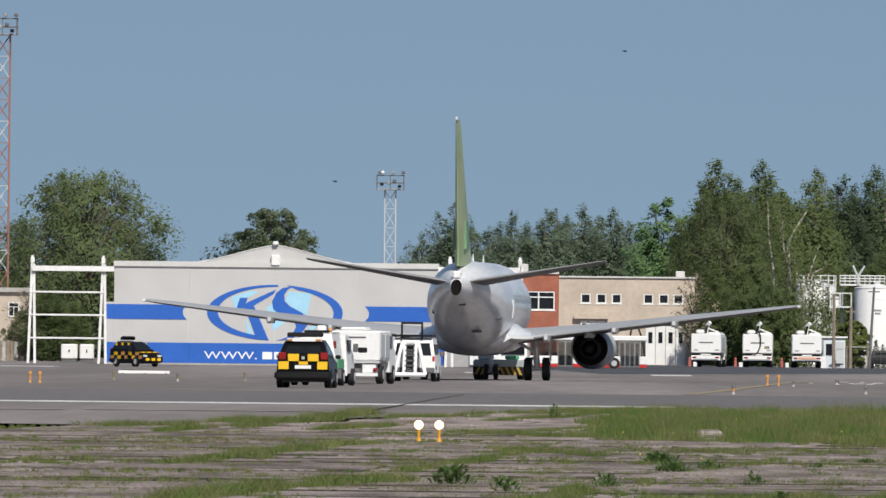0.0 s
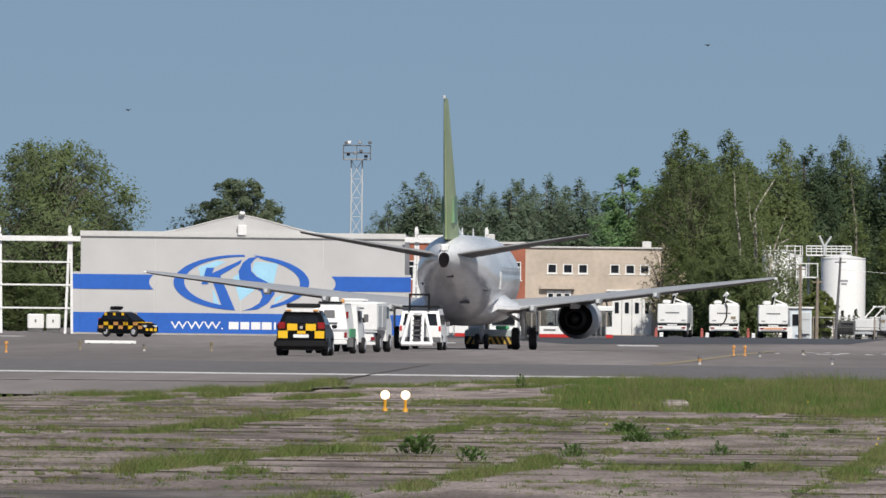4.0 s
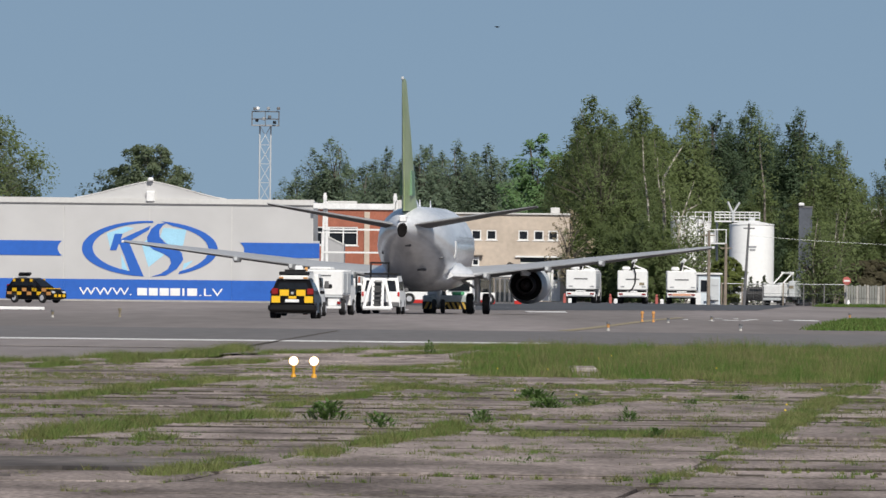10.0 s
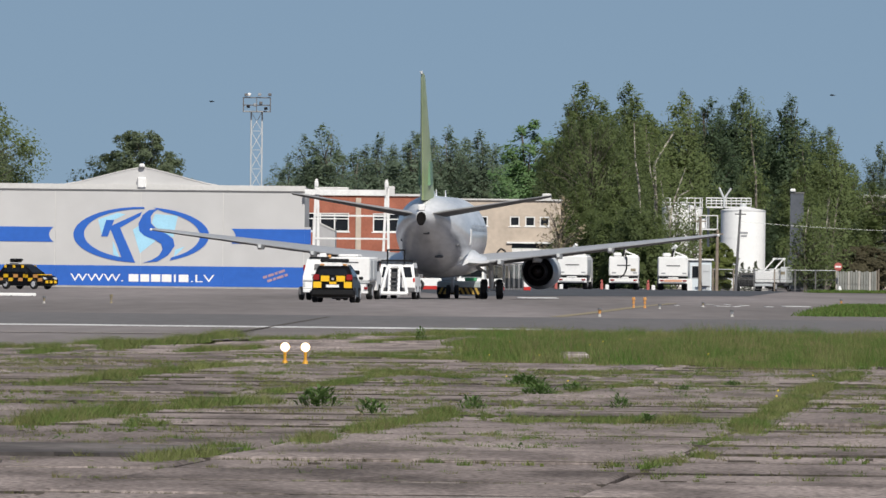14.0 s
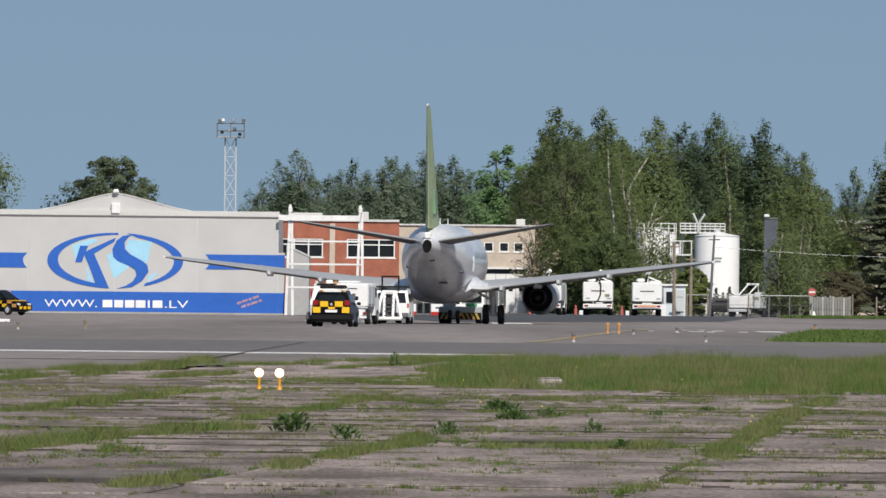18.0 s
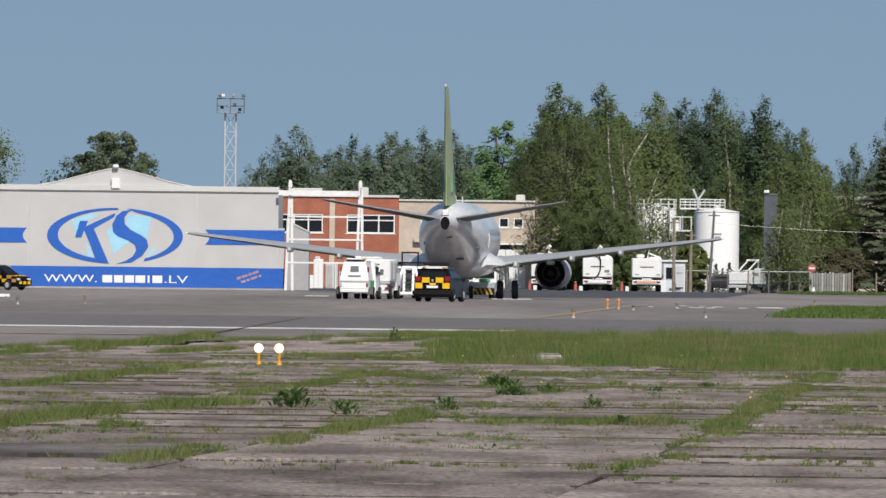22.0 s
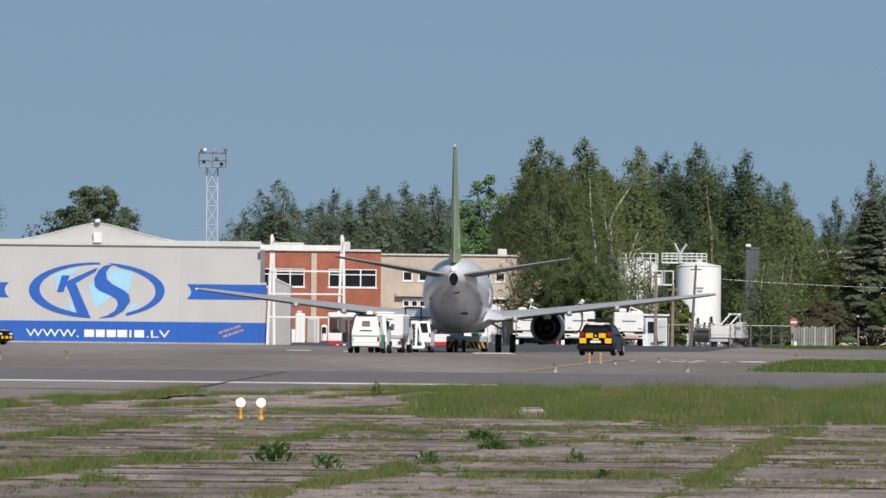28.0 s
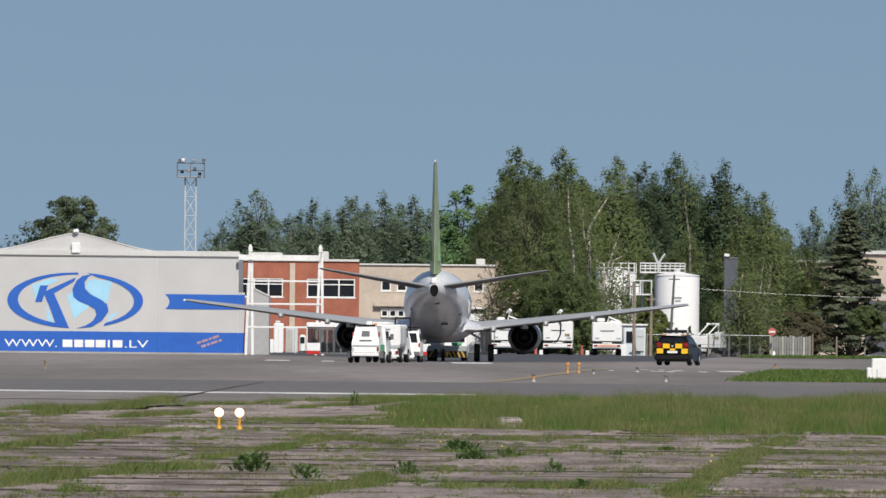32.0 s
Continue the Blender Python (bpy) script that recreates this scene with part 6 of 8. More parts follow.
BIRCH_STAND = [
    (bright, 6.4, 1440, 1.0, 1.25), (bright, 5.2, 1480, 0.8, 0.9), (lime_tree, 4.6, 1500, 0.72, 0.9), (birches[0], 9.9, 1330, 1.02, 1.25),
    (birches[1], 12.8, 1345, 1.03, 1.1), (birches[2], 9.1, 1310, 0.86, 1.0), (birches[3], 11.3, 1300, 0.84, 1.15), (darks[1], 10.9, 1420, 0.98, 1.3),
    (birches[3], 11.3, 1365, 0.95, 1.15), (birches[1], 9.3, 1350, 0.93, 1.0), (darks[2], 12.6, 1385, 0.97, 1.0), (birches[3], 12.2, 1280, 0.58, 1.1),
    (birches[0], 9.7, 1285, 0.5, 1.0), (willow, 10.4, 1296, 0.86, 0.60),
    (scrubs[0], 13.3, 1254, 0.98, 1.0), (scrubs[1], 14.6, 1252, 0.86, 0.9), (scrubs[1], 12.0, 1258, 0.9, 1.0), (scrubs[0], 10.6, 1262, 0.85, 1.0), (darks[2], 22.4, 1300, 0.45, 1.0),
]
MIDDLE_WOOD = [
    (birches[4], 13.6, 1330, 0.86, 1.0), (birches[2], 16.4, 1350, 1.0, 1.0), (darks[0], 18.3, 1360, 1.0, 1.05), (darks[2], 20.3, 1370, 1.06, 1.15),
    (darks[0], 17.5, 1420, 0.95, 1.2), (darks[2], 14.0, 1420, 0.96, 1.3), (darks[1], 20.0, 1440, 0.9, 1.2), (birches[2], 21.2, 1310, 0.6, 1.0),
    (birches[4], 14.7, 1375, 0.86, 1.0), (darks[1], 18.9, 1395, 0.9, 1.1), (darks[0], 21.3, 1405, 0.92, 1.0),
]
EAST_WOOD = [
    (darks[0], 22.0, 1390, 0.92, 1.1), (darks[1], 23.6, 1360, 1.02, 1.1), (darks[2], 25.2, 1370, 0.86, 1.1), (birches[3], 26.3, 1340, 0.82, 1.05),
    (birches[1], 24.4, 1300, 0.62, 1.0), (birches[0], 27.9, 1410, 0.66, 1.0), (fars[1], 29.8, 1440, 0.78, 0.9), (fars[0], 32.1, 1460, 0.98, 0.8),
    (fars[2], 33.7, 1450, 1.0, 0.9), (fars[3], 35.8, 1450, 0.96, 1.0), (fars[2], 37.5, 1450, 0.9, 1.0), (birches[4], 29.3, 1390, 0.56, 1.1),
    (fars[0], 30.9, 1480, 0.7, 1.0), (darks[0], 27.2, 1450, 0.66, 1.2), (spruces[0], 32.1, 1285, 0.95, 1.45), (birches[0], 37.5, 1330, 0.7, 1.1),
]
FOREST = [*WEST_TREES, *FAR_ROW, *BIRCH_STAND, *MIDDLE_WOOD, *EAST_WOOD]
used = set()
for i, (kind, b, y, tall, wide) in enumerate(FOREST):
    tree = kind if kind not in used else copy_thing(kind, Matrix())
    used.add(kind)
    plant_at(tree, b, y, tall, (i * 77) % 360, wide)
for kind in (*birches, *darks, *fars, *scrubs, bright, willow, lime_tree, *spruces):
    if kind not in used:
        for o in (*kind.children_recursive, kind):
            bpy.data.objects.remove(o)
# single bushes by the tank and the fence
for b, y, w, h, mt, text in ((18.95, 1203, 2.3, 3.75, LEAF_OLIVE, "dense round olive-green bush beside the white tank"), (28.6, 1262, 4.3, 3.7, LEAF_RED, "reddish brown shrub behind the fence"), (33.2, 1240, 2.3, 4.2, LEAF_WILLOW, "small young tree with a pale trunk"), (27.2, 1268, 2.2, 2.6, LEAF_BIRCH, "low green shrub behind the fence")):
    bush = make_tree("round", h, w, mt, BIRCH_BARK, int(h * 10), 90, 110 if h < 3.8 else 60, 0.05 if h < 4 else 0.48, text, 0.16)
    bush.name = "bush" if h < 4 else "young_tree"
    plant_at(bush, b, y)
blossom = make_tree("round", 7.5, 3.4, LEAF_PALE, BARK, 93, 80, 9, 0.22, "sparse shrub with pale budding leaves before the building", 0.15, False)
plant_at(blossom, 8.25, 1240, 1.0, 0, 0.95)
plant_at(copy_thing(blossom, Matrix()), -36.3, 1160, 0.72, 80, 1.2)
sparse = make_tree("birch", 8.6, 4.2, LEAF_BIRCH, BIRCH_BARK, 99, 70, 26, 0.12, "sparse young birch before the white tank", 0.16, False)
plant_at(sparse, 16.1, 1272)
plant_at(copy_thing(sparse, Matrix()), 17.2, 1276, 0.92, 140)
for b, y, k, turn in ((24.75, 1199, 0.86, 30), (25.3, 1201, 0.80, 200), (25.0, 1200, 0.5, 90), (26.2, 1215, 0.95, 10)):
    plant_at(copy_thing(sparse, Matrix()), b, y, k, turn)
fir = make_tree("spruce", 2.3, 1.1, NEEDLES, BARK, 77, 40, 22, 0.05, "small dark conifer beside the white tank", 0.1)
fir.name = "small_conifer"
plant_at(fir, 20.55, 1206)
for b, k in ((21.0, 0.85), (21.45, 1.05)):
    plant_at(copy_thing(fir, Matrix()), b, 1206, k, b * 50)
# dense undergrowth that closes the wood below the crowns
hedge = []
rg = np.random.default_rng(91)
for b0, b1, y, h in ((-46, -27, 1440, 4.5), (-12, 6, 1720, 9.0), (4, 27.5, 1450, 8.0), (26, 40, 1470, 6.0)):
    n = int((b1 - b0) * y / 1000 * 220)
    bb = rg.uniform(b0, b1, n)
    yy = y + rg.normal(0, 3.0, n)
    zz = rg.uniform(0, 1, n) ** 0.8 * h * (0.75 + 0.25 * np.sin(bb * 2.1) + 0.2 * np.sin(bb * 5.3))
    hedge.append(np.stack([bb * yy / 1000, yy, zz], 1))
hedge = np.concatenate(hedge)
tagged(new("undergrowth", crown_mesh("undergrowth", hedge, rg.uniform(0.4, 0.9, len(hedge)), LEAF_DARK, 92)), "dense dark green undergrowth below the far trees", "undergrowth", kind="stuff")
# a far wood that closes the horizon
rg = np.random.default_rng(95)
n = 26000
bb = rg.uniform(-140, 140, n)
yy = 2600 + rg.normal(0, 8, n)
zz = rg.uniform(0, 1, n) * (7.5 + 1.5 * np.sin(bb * 0.9) + 1.2 * np.sin(bb * 2.7))
tagged(new("far_wood", crown_mesh("far_wood", np.stack([bb * yy / 1000, yy, zz], 1), rg.uniform(1.5, 3.0, n), LEAF_DARK, 96)), "far green wood along the horizon", "wood", kind="stuff")


# ---- a birch that shows bare pale limbs before the wood ----
def bare_birch(bearing, y, limbs, label, bark=BIRCH_BARK, thin=0.85, leaves=150):
    t = thing("birch", label, "tree", group="airfield trees")
    t.matrix_world = Matrix.Translation((across(bearing, y), y, -0.05))
    for i, (line, r0) in enumerate(limbs):
        pts = [(across(b - bearing, y), dy, z) for b, z, dy in line]
        n, r0 = len(pts), r0 * thin
        part("trunk" if i == 0 else "limb", Shape().pipe(pts, [r0 * (1 - 0.75 * k / (n - 1)) for k in range(n)], 8), bark, t)
    rg2 = np.random.default_rng(int(bearing * 10))
    q = []
    for line, r0 in limbs:
        for b, z, dy in line[1:]:
            q.append(np.clip(rg2.normal(size=(leaves, 3)), -1.5, 1.5) * (0.75, 0.7, 0.9) + (across(b - bearing, y), dy, z + 0.4))
    q = np.concatenate(q)
    c = new("crown", crown_mesh("crown", q, rg2.uniform(0.10, 0.22, len(q)), LEAF_BIRCH, 7, q * (0.5, 0.5, 1.0) - (0, 0, 0.5)))
    c.parent = t


bare_birch(14.9, 1266, [([(14.9, 0, 0), (14.75, 4, 0), (14.7, 8.2, 0), (14.6, 10.6, 0), (15.2, 12.0, 0), (15.9, 13.4, 0)], 0.24), ([(14.7, 8.2, 0), (14.3, 10.2, 0), (14.2, 12.4, 0)], 0.11)], "birch with bare forked pale limbs")
bare_birch(15.6, 1264, [([(15.4, 0, 0), (15.6, 3.4, 0), (15.7, 6.3, 0), (16.0, 7.8, 0), (16.7, 10.4, 0)], 0.20), ([(15.7, 6.3, 0), (15.2, 8.0, 0), (15.0, 9.4, 0)], 0.10), ([(16.0, 7.8, 0), (17.2, 8.6, 0), (16.9, 9.4, 0)], 0.08)], "leaning birch with a broken pale limb")
bare_birch(13.5, 1268, [([(13.9, 0, 0), (13.7, 5, 0), (13.6, 8.6, 0), (13.3, 11.2, 0), (13.2, 14.2, 0)], 0.18)], "slender birch with a pale straight trunk")
bare_birch(21.4, 1290, [([(21.5, 0, 0), (21.45, 6, 0), (21.4, 9.8, 0), (21.1, 12.8, 0), (21.0, 15.0, 0)], 0.20)], "slender birch with a pale trunk", SHADED_BARK, 0.7, 200)
bare_birch(24.6, 1300, [([(24.7, 0, 0), (24.6, 6, 0), (24.7, 9.6, 0), (24.5, 12.2, 0)], 0.16)], "slender birch with a pale trunk", SHADED_BARK, 0.7, 200)
bare_birch(26.6, 1280, [([(26.4, 0, 0), (26.6, 4.5, 0), (26.9, 7.8, 0), (27.2, 9.2, 0)], 0.17), ([(26.6, 4.5, 0), (26.2, 6.6, 0), (26.3, 9.4, 0)], 0.12)], "forked birch beside the fence", SHADED_BARK, 0.7, 200)


# ---- lattice masts ----
def mast(name, label, bearing, y, height, width, deck, two_tone):
    m = thing(name, label, "mast")
    m.matrix_world = Matrix.Translation((across(bearing, y), y, 0))
    n = int(height / 1.9)
    for sx in (-1, 1):
        for sy in (-1, 1):
            for lo, hi, mat in ((0, height * two_tone, RED_STEEL), (height * two_tone, height, PALE_GREY)):
                if hi - lo > 0.5:
                    part("leg", Shape().rod((sx * width / 2, sy * width / 2, lo), (sx * width / 2, sy * width / 2, hi), 0.07, n=6), mat if sx < 0 or two_tone else RED_STEEL, m)
    for i in range(n):
        z0, z1 = height * i / n, height * (i + 1) / n
        mat = RED_STEEL if z0 < height * two_tone else PALE_GREY
        w = width / 2
        s = Shape()
        for sy in (-w, w):
            s.rod((-w, sy, z0), (w, sy, z1), 0.035, n=4).rod((w, sy, z0), (-w, sy, z1), 0.035, n=4).rod((-w, sy, z1), (w, sy, z1), 0.035, n=4)
        for sx in (-w, w):
            s.rod((sx, -w, z0), (sx, w, z1), 0.035, n=4).rod((sx, w, z1), (sx, -w, z1), 0.035, n=4)
        tagged(part("bracing", s, mat, m), kind="stuff")
    part("deck", Shape().box(-deck / 2, deck / 2, -deck / 2, deck / 2, height, height + 0.12), STEEL, m, "steel lamp platform")
    for z in (height + 0.7, height + 1.45):
        for a, b in (((-1, -1), (1, -1)), ((1, -1), (1, 1)), ((1, 1), (-1, 1)), ((-1, 1), (-1, -1))):
            part("guard_rail", Shape().rod((a[0] * deck / 2, a[1] * deck / 2, z), (b[0] * deck / 2, b[1] * deck / 2, z), 0.06, n=4), GREY_PLASTIC, m)
    for a in ((-1, -1), (0, -1), (1, -1), (1, 1), (-1, 1)):
        part("rail_post", Shape().rod((a[0] * deck / 2, a[1] * deck / 2, height), (a[0] * deck / 2, a[1] * deck / 2, height + 1.5), 0.06, n=4), GREY_PLASTIC, m)
    for i, (x, z, mt) in enumerate(((-1.25, 1.7, GREY_PLASTIC), (-0.9, 1.75, WHITE), (0.35, 1.75, STEEL), (1.55, 1.75, GREY_PLASTIC), (-1.0, 0.55, BLACK), (-0.2, 0.7, STEEL), (0.5, 0.9, GREY_PLASTIC), (1.1, 0.35, BLACK))):
        part("floodlight", Shape().soft(x * deck / 3.2 - 0.17, x * deck / 3.2 + 0.17, -deck / 2 - 0.3, -deck / 2 + 0.1, height + z - 0.15, height + z + 0.15, 0.05), mt, m, "floodlight on the platform")


mast("floodlight_mast", "white and grey lattice floodlight mast behind the hangar", -12.08, 1500, 17.1, 1.1, 2.7, 0.36)
mast("tall_lattice_mast", "tall rust-red and white lattice floodlight mast", -38.15, 1320, 28.6, 1.3, 2.5, 0.0)
for o in list(bpy.data.objects):
    if o.parent and o.parent.name.startswith("tall_lattice_mast") and o.name.startswith("bracing") and int(round(o.data.vertices[0].co.z / 1.9)) % 3 != 1:
        o.data.materials[0] = RED_STEEL

# ---- white storage tanks with their walkway ----
def tank(bearing, y, r, top, label, writing):
    t = thing("storage_tank", label, "tank", group="storage tanks")
    t.matrix_world = Matrix.Translation((across(bearing, y), y, 0))
    ring = lambda z, q, n=36: [(q * math.cos(2 * math.pi * i / n), q * math.sin(2 * math.pi * i / n), z) for i in range(n)]
    part("shell", Shape().loft([ring(0, r), ring(top * 0.33, r), ring(top * 0.66, r), ring(top, r)]), TANK_WHITE, t, smooth=True)
    part("roof_cone", Shape().loft([ring(top + 0.003, r * 1.02), ring(top + 0.06, r * 1.02), ring(top + 0.34, 0.3), ring(top + 0.36, 0.25)]), STEEL_WHITE, t, "low conical roof", smooth=True)
    part("manhole", Shape().loft([ring(top + 0.3, 0.28, 14), ring(top + 0.55, 0.28, 14)]), PALE_GREY, t)
    for z in (top * 0.33, top * 0.66):
        part("weld_band", Shape().loft([ring(z - 0.03, r + 0.008), ring(z + 0.03, r + 0.008)], cap=False), TANK_WHITE, t)
    part("plinth", Shape().loft([ring(-0.02, r + 0.25), ring(0.22, r + 0.25), ring(0.22, r + 0.004)], cap=False), CONCRETE, t, "concrete base")
    if writing:
        for k, w in ((0, 0.62), (1, 0.45)):
            z = top * 0.715 - k * 0.26
            part("writing_bar", Shape().box(0.04 - w / 2, 0.04 + w / 2, -r - 0.012, -r + 0.08, z, z + 0.15), STEEL, t, "grey bar of faded writing")
    return t


tank(20.58, 1215, 1.82, 6.5, "white upright cylindrical storage tank", True)
second = tank(16.5, 1285, 1.75, 7.0, "white storage tank behind the branches", False)
for i in range(14):
    x, y = 1.7 * math.cos(i * math.pi / 7), 1.7 * math.sin(i * math.pi / 7)
    u, v = 1.7 * math.cos((i + 1) * math.pi / 7), 1.7 * math.sin((i + 1) * math.pi / 7)
    part("rail_post", Shape().rod((x, y, 7.0), (x, y, 7.9), 0.04, n=5), STEEL_WHITE, second)
    part("guard_rail", Shape().rod((x, y, 7.85), (u, v, 7.85), 0.04, n=5).rod((x, y, 7.45), (u, v, 7.45), 0.035, n=5), STEEL_WHITE, second)
for i in range(9):
    part("ladder_rung", Shape().rod((0.6, -1.95, 0.6 + i * 0.75), (1.1, -1.95, 0.6 + i * 0.75), 0.03, n=5), STEEL, second)
for x in (0.6, 1.1):
    part("ladder_stile", Shape().rod((x, -1.95, 0.0), (x, -1.8, 7.4), 0.035, n=5), STEEL, second)
gang = thing("tank_walkway", "white railed walkway above the tanks", "walkway")
WY = 1245.0
x0, x1 = across(18.1, WY), across(21.1, WY)
part("deck", Shape().box(x0, x1, WY, WY + 1.4, 6.85, 6.98), STEEL_WHITE, gang)
for z in (7.22, 7.45, 7.68):
    for yy in (WY, WY + 1.4):
        part("rail", Shape().rod((x0, yy, z), (x1, yy, z), 0.045, n=6), STEEL_WHITE, gang)
for i in range(10):
    x = x0 + (x1 - x0) * i / 9
    part("rail_post", Shape().rod((x, WY, 6.98), (x, WY, 7.68), 0.035, n=6), STEEL_WHITE, gang)
for x in (x0 + 0.2, x0 + 1.7, x1 - 0.2):
    part("leg", Shape().rod((x, WY + 0.7, 0), (x, WY + 0.7, 6.85), 0.1, n=8), STEEL, gang)
part("lower_landing", Shape().box(across(17.4, WY), across(18.9, WY), WY - 0.8, WY + 0.5, 5.0, 5.12), STEEL_WHITE, gang)
for x in (across(17.45, WY), across(18.1, WY), across(18.85, WY)):
    part("landing_post", Shape().rod((x, WY - 0.8, 5.12), (x, WY - 0.8, 6.2), 0.05, n=6), STEEL_WHITE, gang)
part("landing_rail", Shape().rod((across(17.4, WY), WY - 0.8, 6.2), (across(18.9, WY), WY - 0.8, 6.2), 0.045, n=6), STEEL_WHITE, gang)
part("landing_box", Shape().soft(across(17.6, WY), across(18.15, WY), WY - 0.6, WY, 5.13, 6.0, 0.05), WHITE, gang)
part("vent_fork", Shape().rod((across(19.3, WY), WY, 7.6), (across(18.95, WY), WY, 8.55), 0.09, n=8).rod((across(19.3, WY), WY, 7.6), (across(19.75, WY), WY, 8.5), 0.09, n=8).rod((across(19.3, WY), WY, 6.9), (across(19.3, WY), WY, 7.7), 0.1, n=8), PALE_GREY, gang, "forked grey vent pipe")

# ---- dark flue column ----
flue = thing("flue_column", "dark slate-coloured steel column", "column")
FY = 1205.0
part("shaft", Shape().box(across(23.74, FY), across(24.62, FY), FY, FY + 1.05, 0, 7.9), material("dark_slate_steel", (0.085, 0.095, 0.115), 0.55, vary=0.15, size=1.2), flue)
part("base", Shape().box(across(23.60, FY), across(24.70, FY), FY - 0.12, FY + 1.15, 0, 2.9), bpy.data.materials["dark_slate_steel"], flue, "wider slate-coloured base")
part("cap", Shape().box(across(23.70, FY), across(24.66, FY), FY - 0.05, FY + 1.1, 7.903, 8.03), GREY_PLASTIC, flue)
part("lamp", Shape().soft(across(23.74, FY) - 0.05, across(23.74, FY) + 0.4, FY - 0.2, FY + 0.2, 8.033, 8.3, 0.06), WHITE, flue, "white lamp head")


# ---- parked trucks ----
def parked_truck():
    c = thing("parked_truck", "white box truck parked by the wood, seen from behind", "truck", group="parked white trucks")
    b = part("box", Shape().soft(-1.2, 1.2, 0.0, 4.6, 1.12, 2.68, 0.06), WHITE, c, "white box body", smooth=True)
    part("writing_bar", Shape().box(-0.55, 0.55, -0.012, 0.05, 1.92, 2.02), GREY_PLASTIC, b, "dark bar of small writing")
    for x in (-0.8, 0.9):
        part("marker", Shape().box(x - 0.16, x + 0.16, -0.012, 0.05, 1.32, 1.42), STEEL, b)
    part("chassis", Shape().box(-0.5, 0.5, 0.15, 6.6, 0.62, 1.115), GREY_PLASTIC, c, "dark chassis")
    # black block added as the shade below the box body
    part("rear_frame", Shape().box(-1.1, 1.1, 0.1, 0.6, 0.45, 1.115), BLACK, c, "black block for the shade under the box")
    part("bumper", Shape().soft(-1.18, 1.18, -0.08, 0.095, 0.54, 0.93, 0.03), WHITE, c, "deep white rear bumper")
    part("bumper_step", Shape().box(-1.0, 1.0, -0.09, -0.081, 0.58, 0.66), STEEL, c, "worn grey step")
    for sgn in (-1, 1):
        part("tail_light", Shape().soft(sgn * 0.92 - 0.16, sgn * 0.92 + 0.16, -0.1, -0.02, 0.70, 0.84, 0.02), TAIL_LIGHT, c)
        part("side_panel", Shape().soft(sgn * 1.205 - 0.015, sgn * 1.205 + 0.015, 0.5, 4.1, 1.3, 2.4, 0.01), PALE_GREY, b)
    part("plate", Shape().box(-0.4, 0.4, -0.095, -0.03, 0.95, 1.06), WHITE, c, "pale plate with no legible writing")
    part("cab", Shape().side([(4.8, 0.6), (4.8, 2.5), (6.3, 2.5), (6.7, 1.6), (6.75, 0.6)], -1.15, 1.15), WHITE, c, "white driver's cab")
    gear = part("roof_gear", Shape().soft(-0.85, -0.2, 0.5, 1.6, 2.683, 3.0, 0.1), STEEL_WHITE, c, "white pump and hose gear on the roof", smooth=True)
    part("boom", Shape().rod((0.0, 1.2, 2.68), (0.12, 1.0, 3.55), 0.1, 0.08, 8).rod((0.12, 1.0, 3.1), (0.95, 1.2, 2.78), 0.06, n=6).rod((0.0, 1.1, 3.3), (0.25, 0.9, 3.6), 0.15, n=8), STEEL_WHITE, c, "white folded boom")
    part("hose", Shape().rod((-0.1, 0.9, 2.7), (0.05, 0.9, 3.35), 0.09, n=6), BLACK, c, "black hose")
    part("roof_tray", Shape().box(0.2, 1.1, 0.4, 3.8, 2.683, 2.80), STEEL_WHITE, c)
    add_wheels(c, 0.98, (1.2, 5.6), 0.48, 0.42)
    return c


TY = 1200.0
pt = parked_truck()
pt.matrix_world = pose(across(9.16, TY), TY, 0, 0, 0, -5)
middle_truck, end_truck = [copy_thing(pt, pose(across(b, y), y, 0, 0, 0, turn)) for b, y, turn in ((12.62, 1202, -1.5), (15.93, 1200, 0.0))]
part("filler_hose", Shape().pipe([(0.0, -0.1, 3.0), (0.25, -0.12, 2.5), (0.22, -0.12, 1.7), (0.0, -0.12, 1.2), (-0.3, -0.12, 1.0)], [0.055] * 5, 7), RUBBER, middle_truck, "black hose looped down the rear", smooth=True)
part("red_band", Shape().box(-0.72, 0.72, -0.094, -0.081, 0.68, 0.86), SALMON, end_truck, "faded orange reflective bumper band")
part("yellow_label", Shape().box(0.55, 0.95, -0.02, -0.001, 1.5, 1.72), LINE_YELLOW, middle_truck, "faded yellow label")
TY2 = 1196.0
for b in (8.08, 11.15, 14.25):
    e = thing("hydrant_post", "red fire post standing between the trucks", "fire post", group="red fire posts")
    e.matrix_world = pose(across(b, TY2), TY2, 0)
    part("post", Shape().soft(-0.12, 0.12, -0.12, 0.12, 0, 0.56, 0.04), FADED_RED, e)
    part("head", Shape().soft(-0.09, 0.09, -0.1, 0.1, 0.563, 0.78, 0.04), FADED_RED, e)
    part("bucket", Shape().soft(0.28, 0.58, -0.12, 0.14, 0, 0.4, 0.04), WHITE, e, "small white bucket")

hut = thing("guard_hut", "small pale blue-white hut with a dark window", "hut")
hut.matrix_world = pose(across(17.72, 1192), 1192, 0, 0, 0, 0)
part("wall", Shape().box(-0.93, 0.93, 0, 1.9, 0, 2.42), material("hut_panel", (0.60, 0.66, 0.70), 0.6, vary=0.06), hut)
part("roof", Shape().box(-1.05, 1.12, -0.15, 2.05, 2.423, 2.56), WHITE, hut, "flat white roof")
w = part("window", Shape().box(-0.66, -0.10, -0.03, 0.0, 1.0, 2.0), STEEL_WHITE, hut, "white framed window")
part("pane", Shape().box(-0.62, -0.14, -0.045, -0.03, 1.04, 1.96), DARK_GLASS, w)
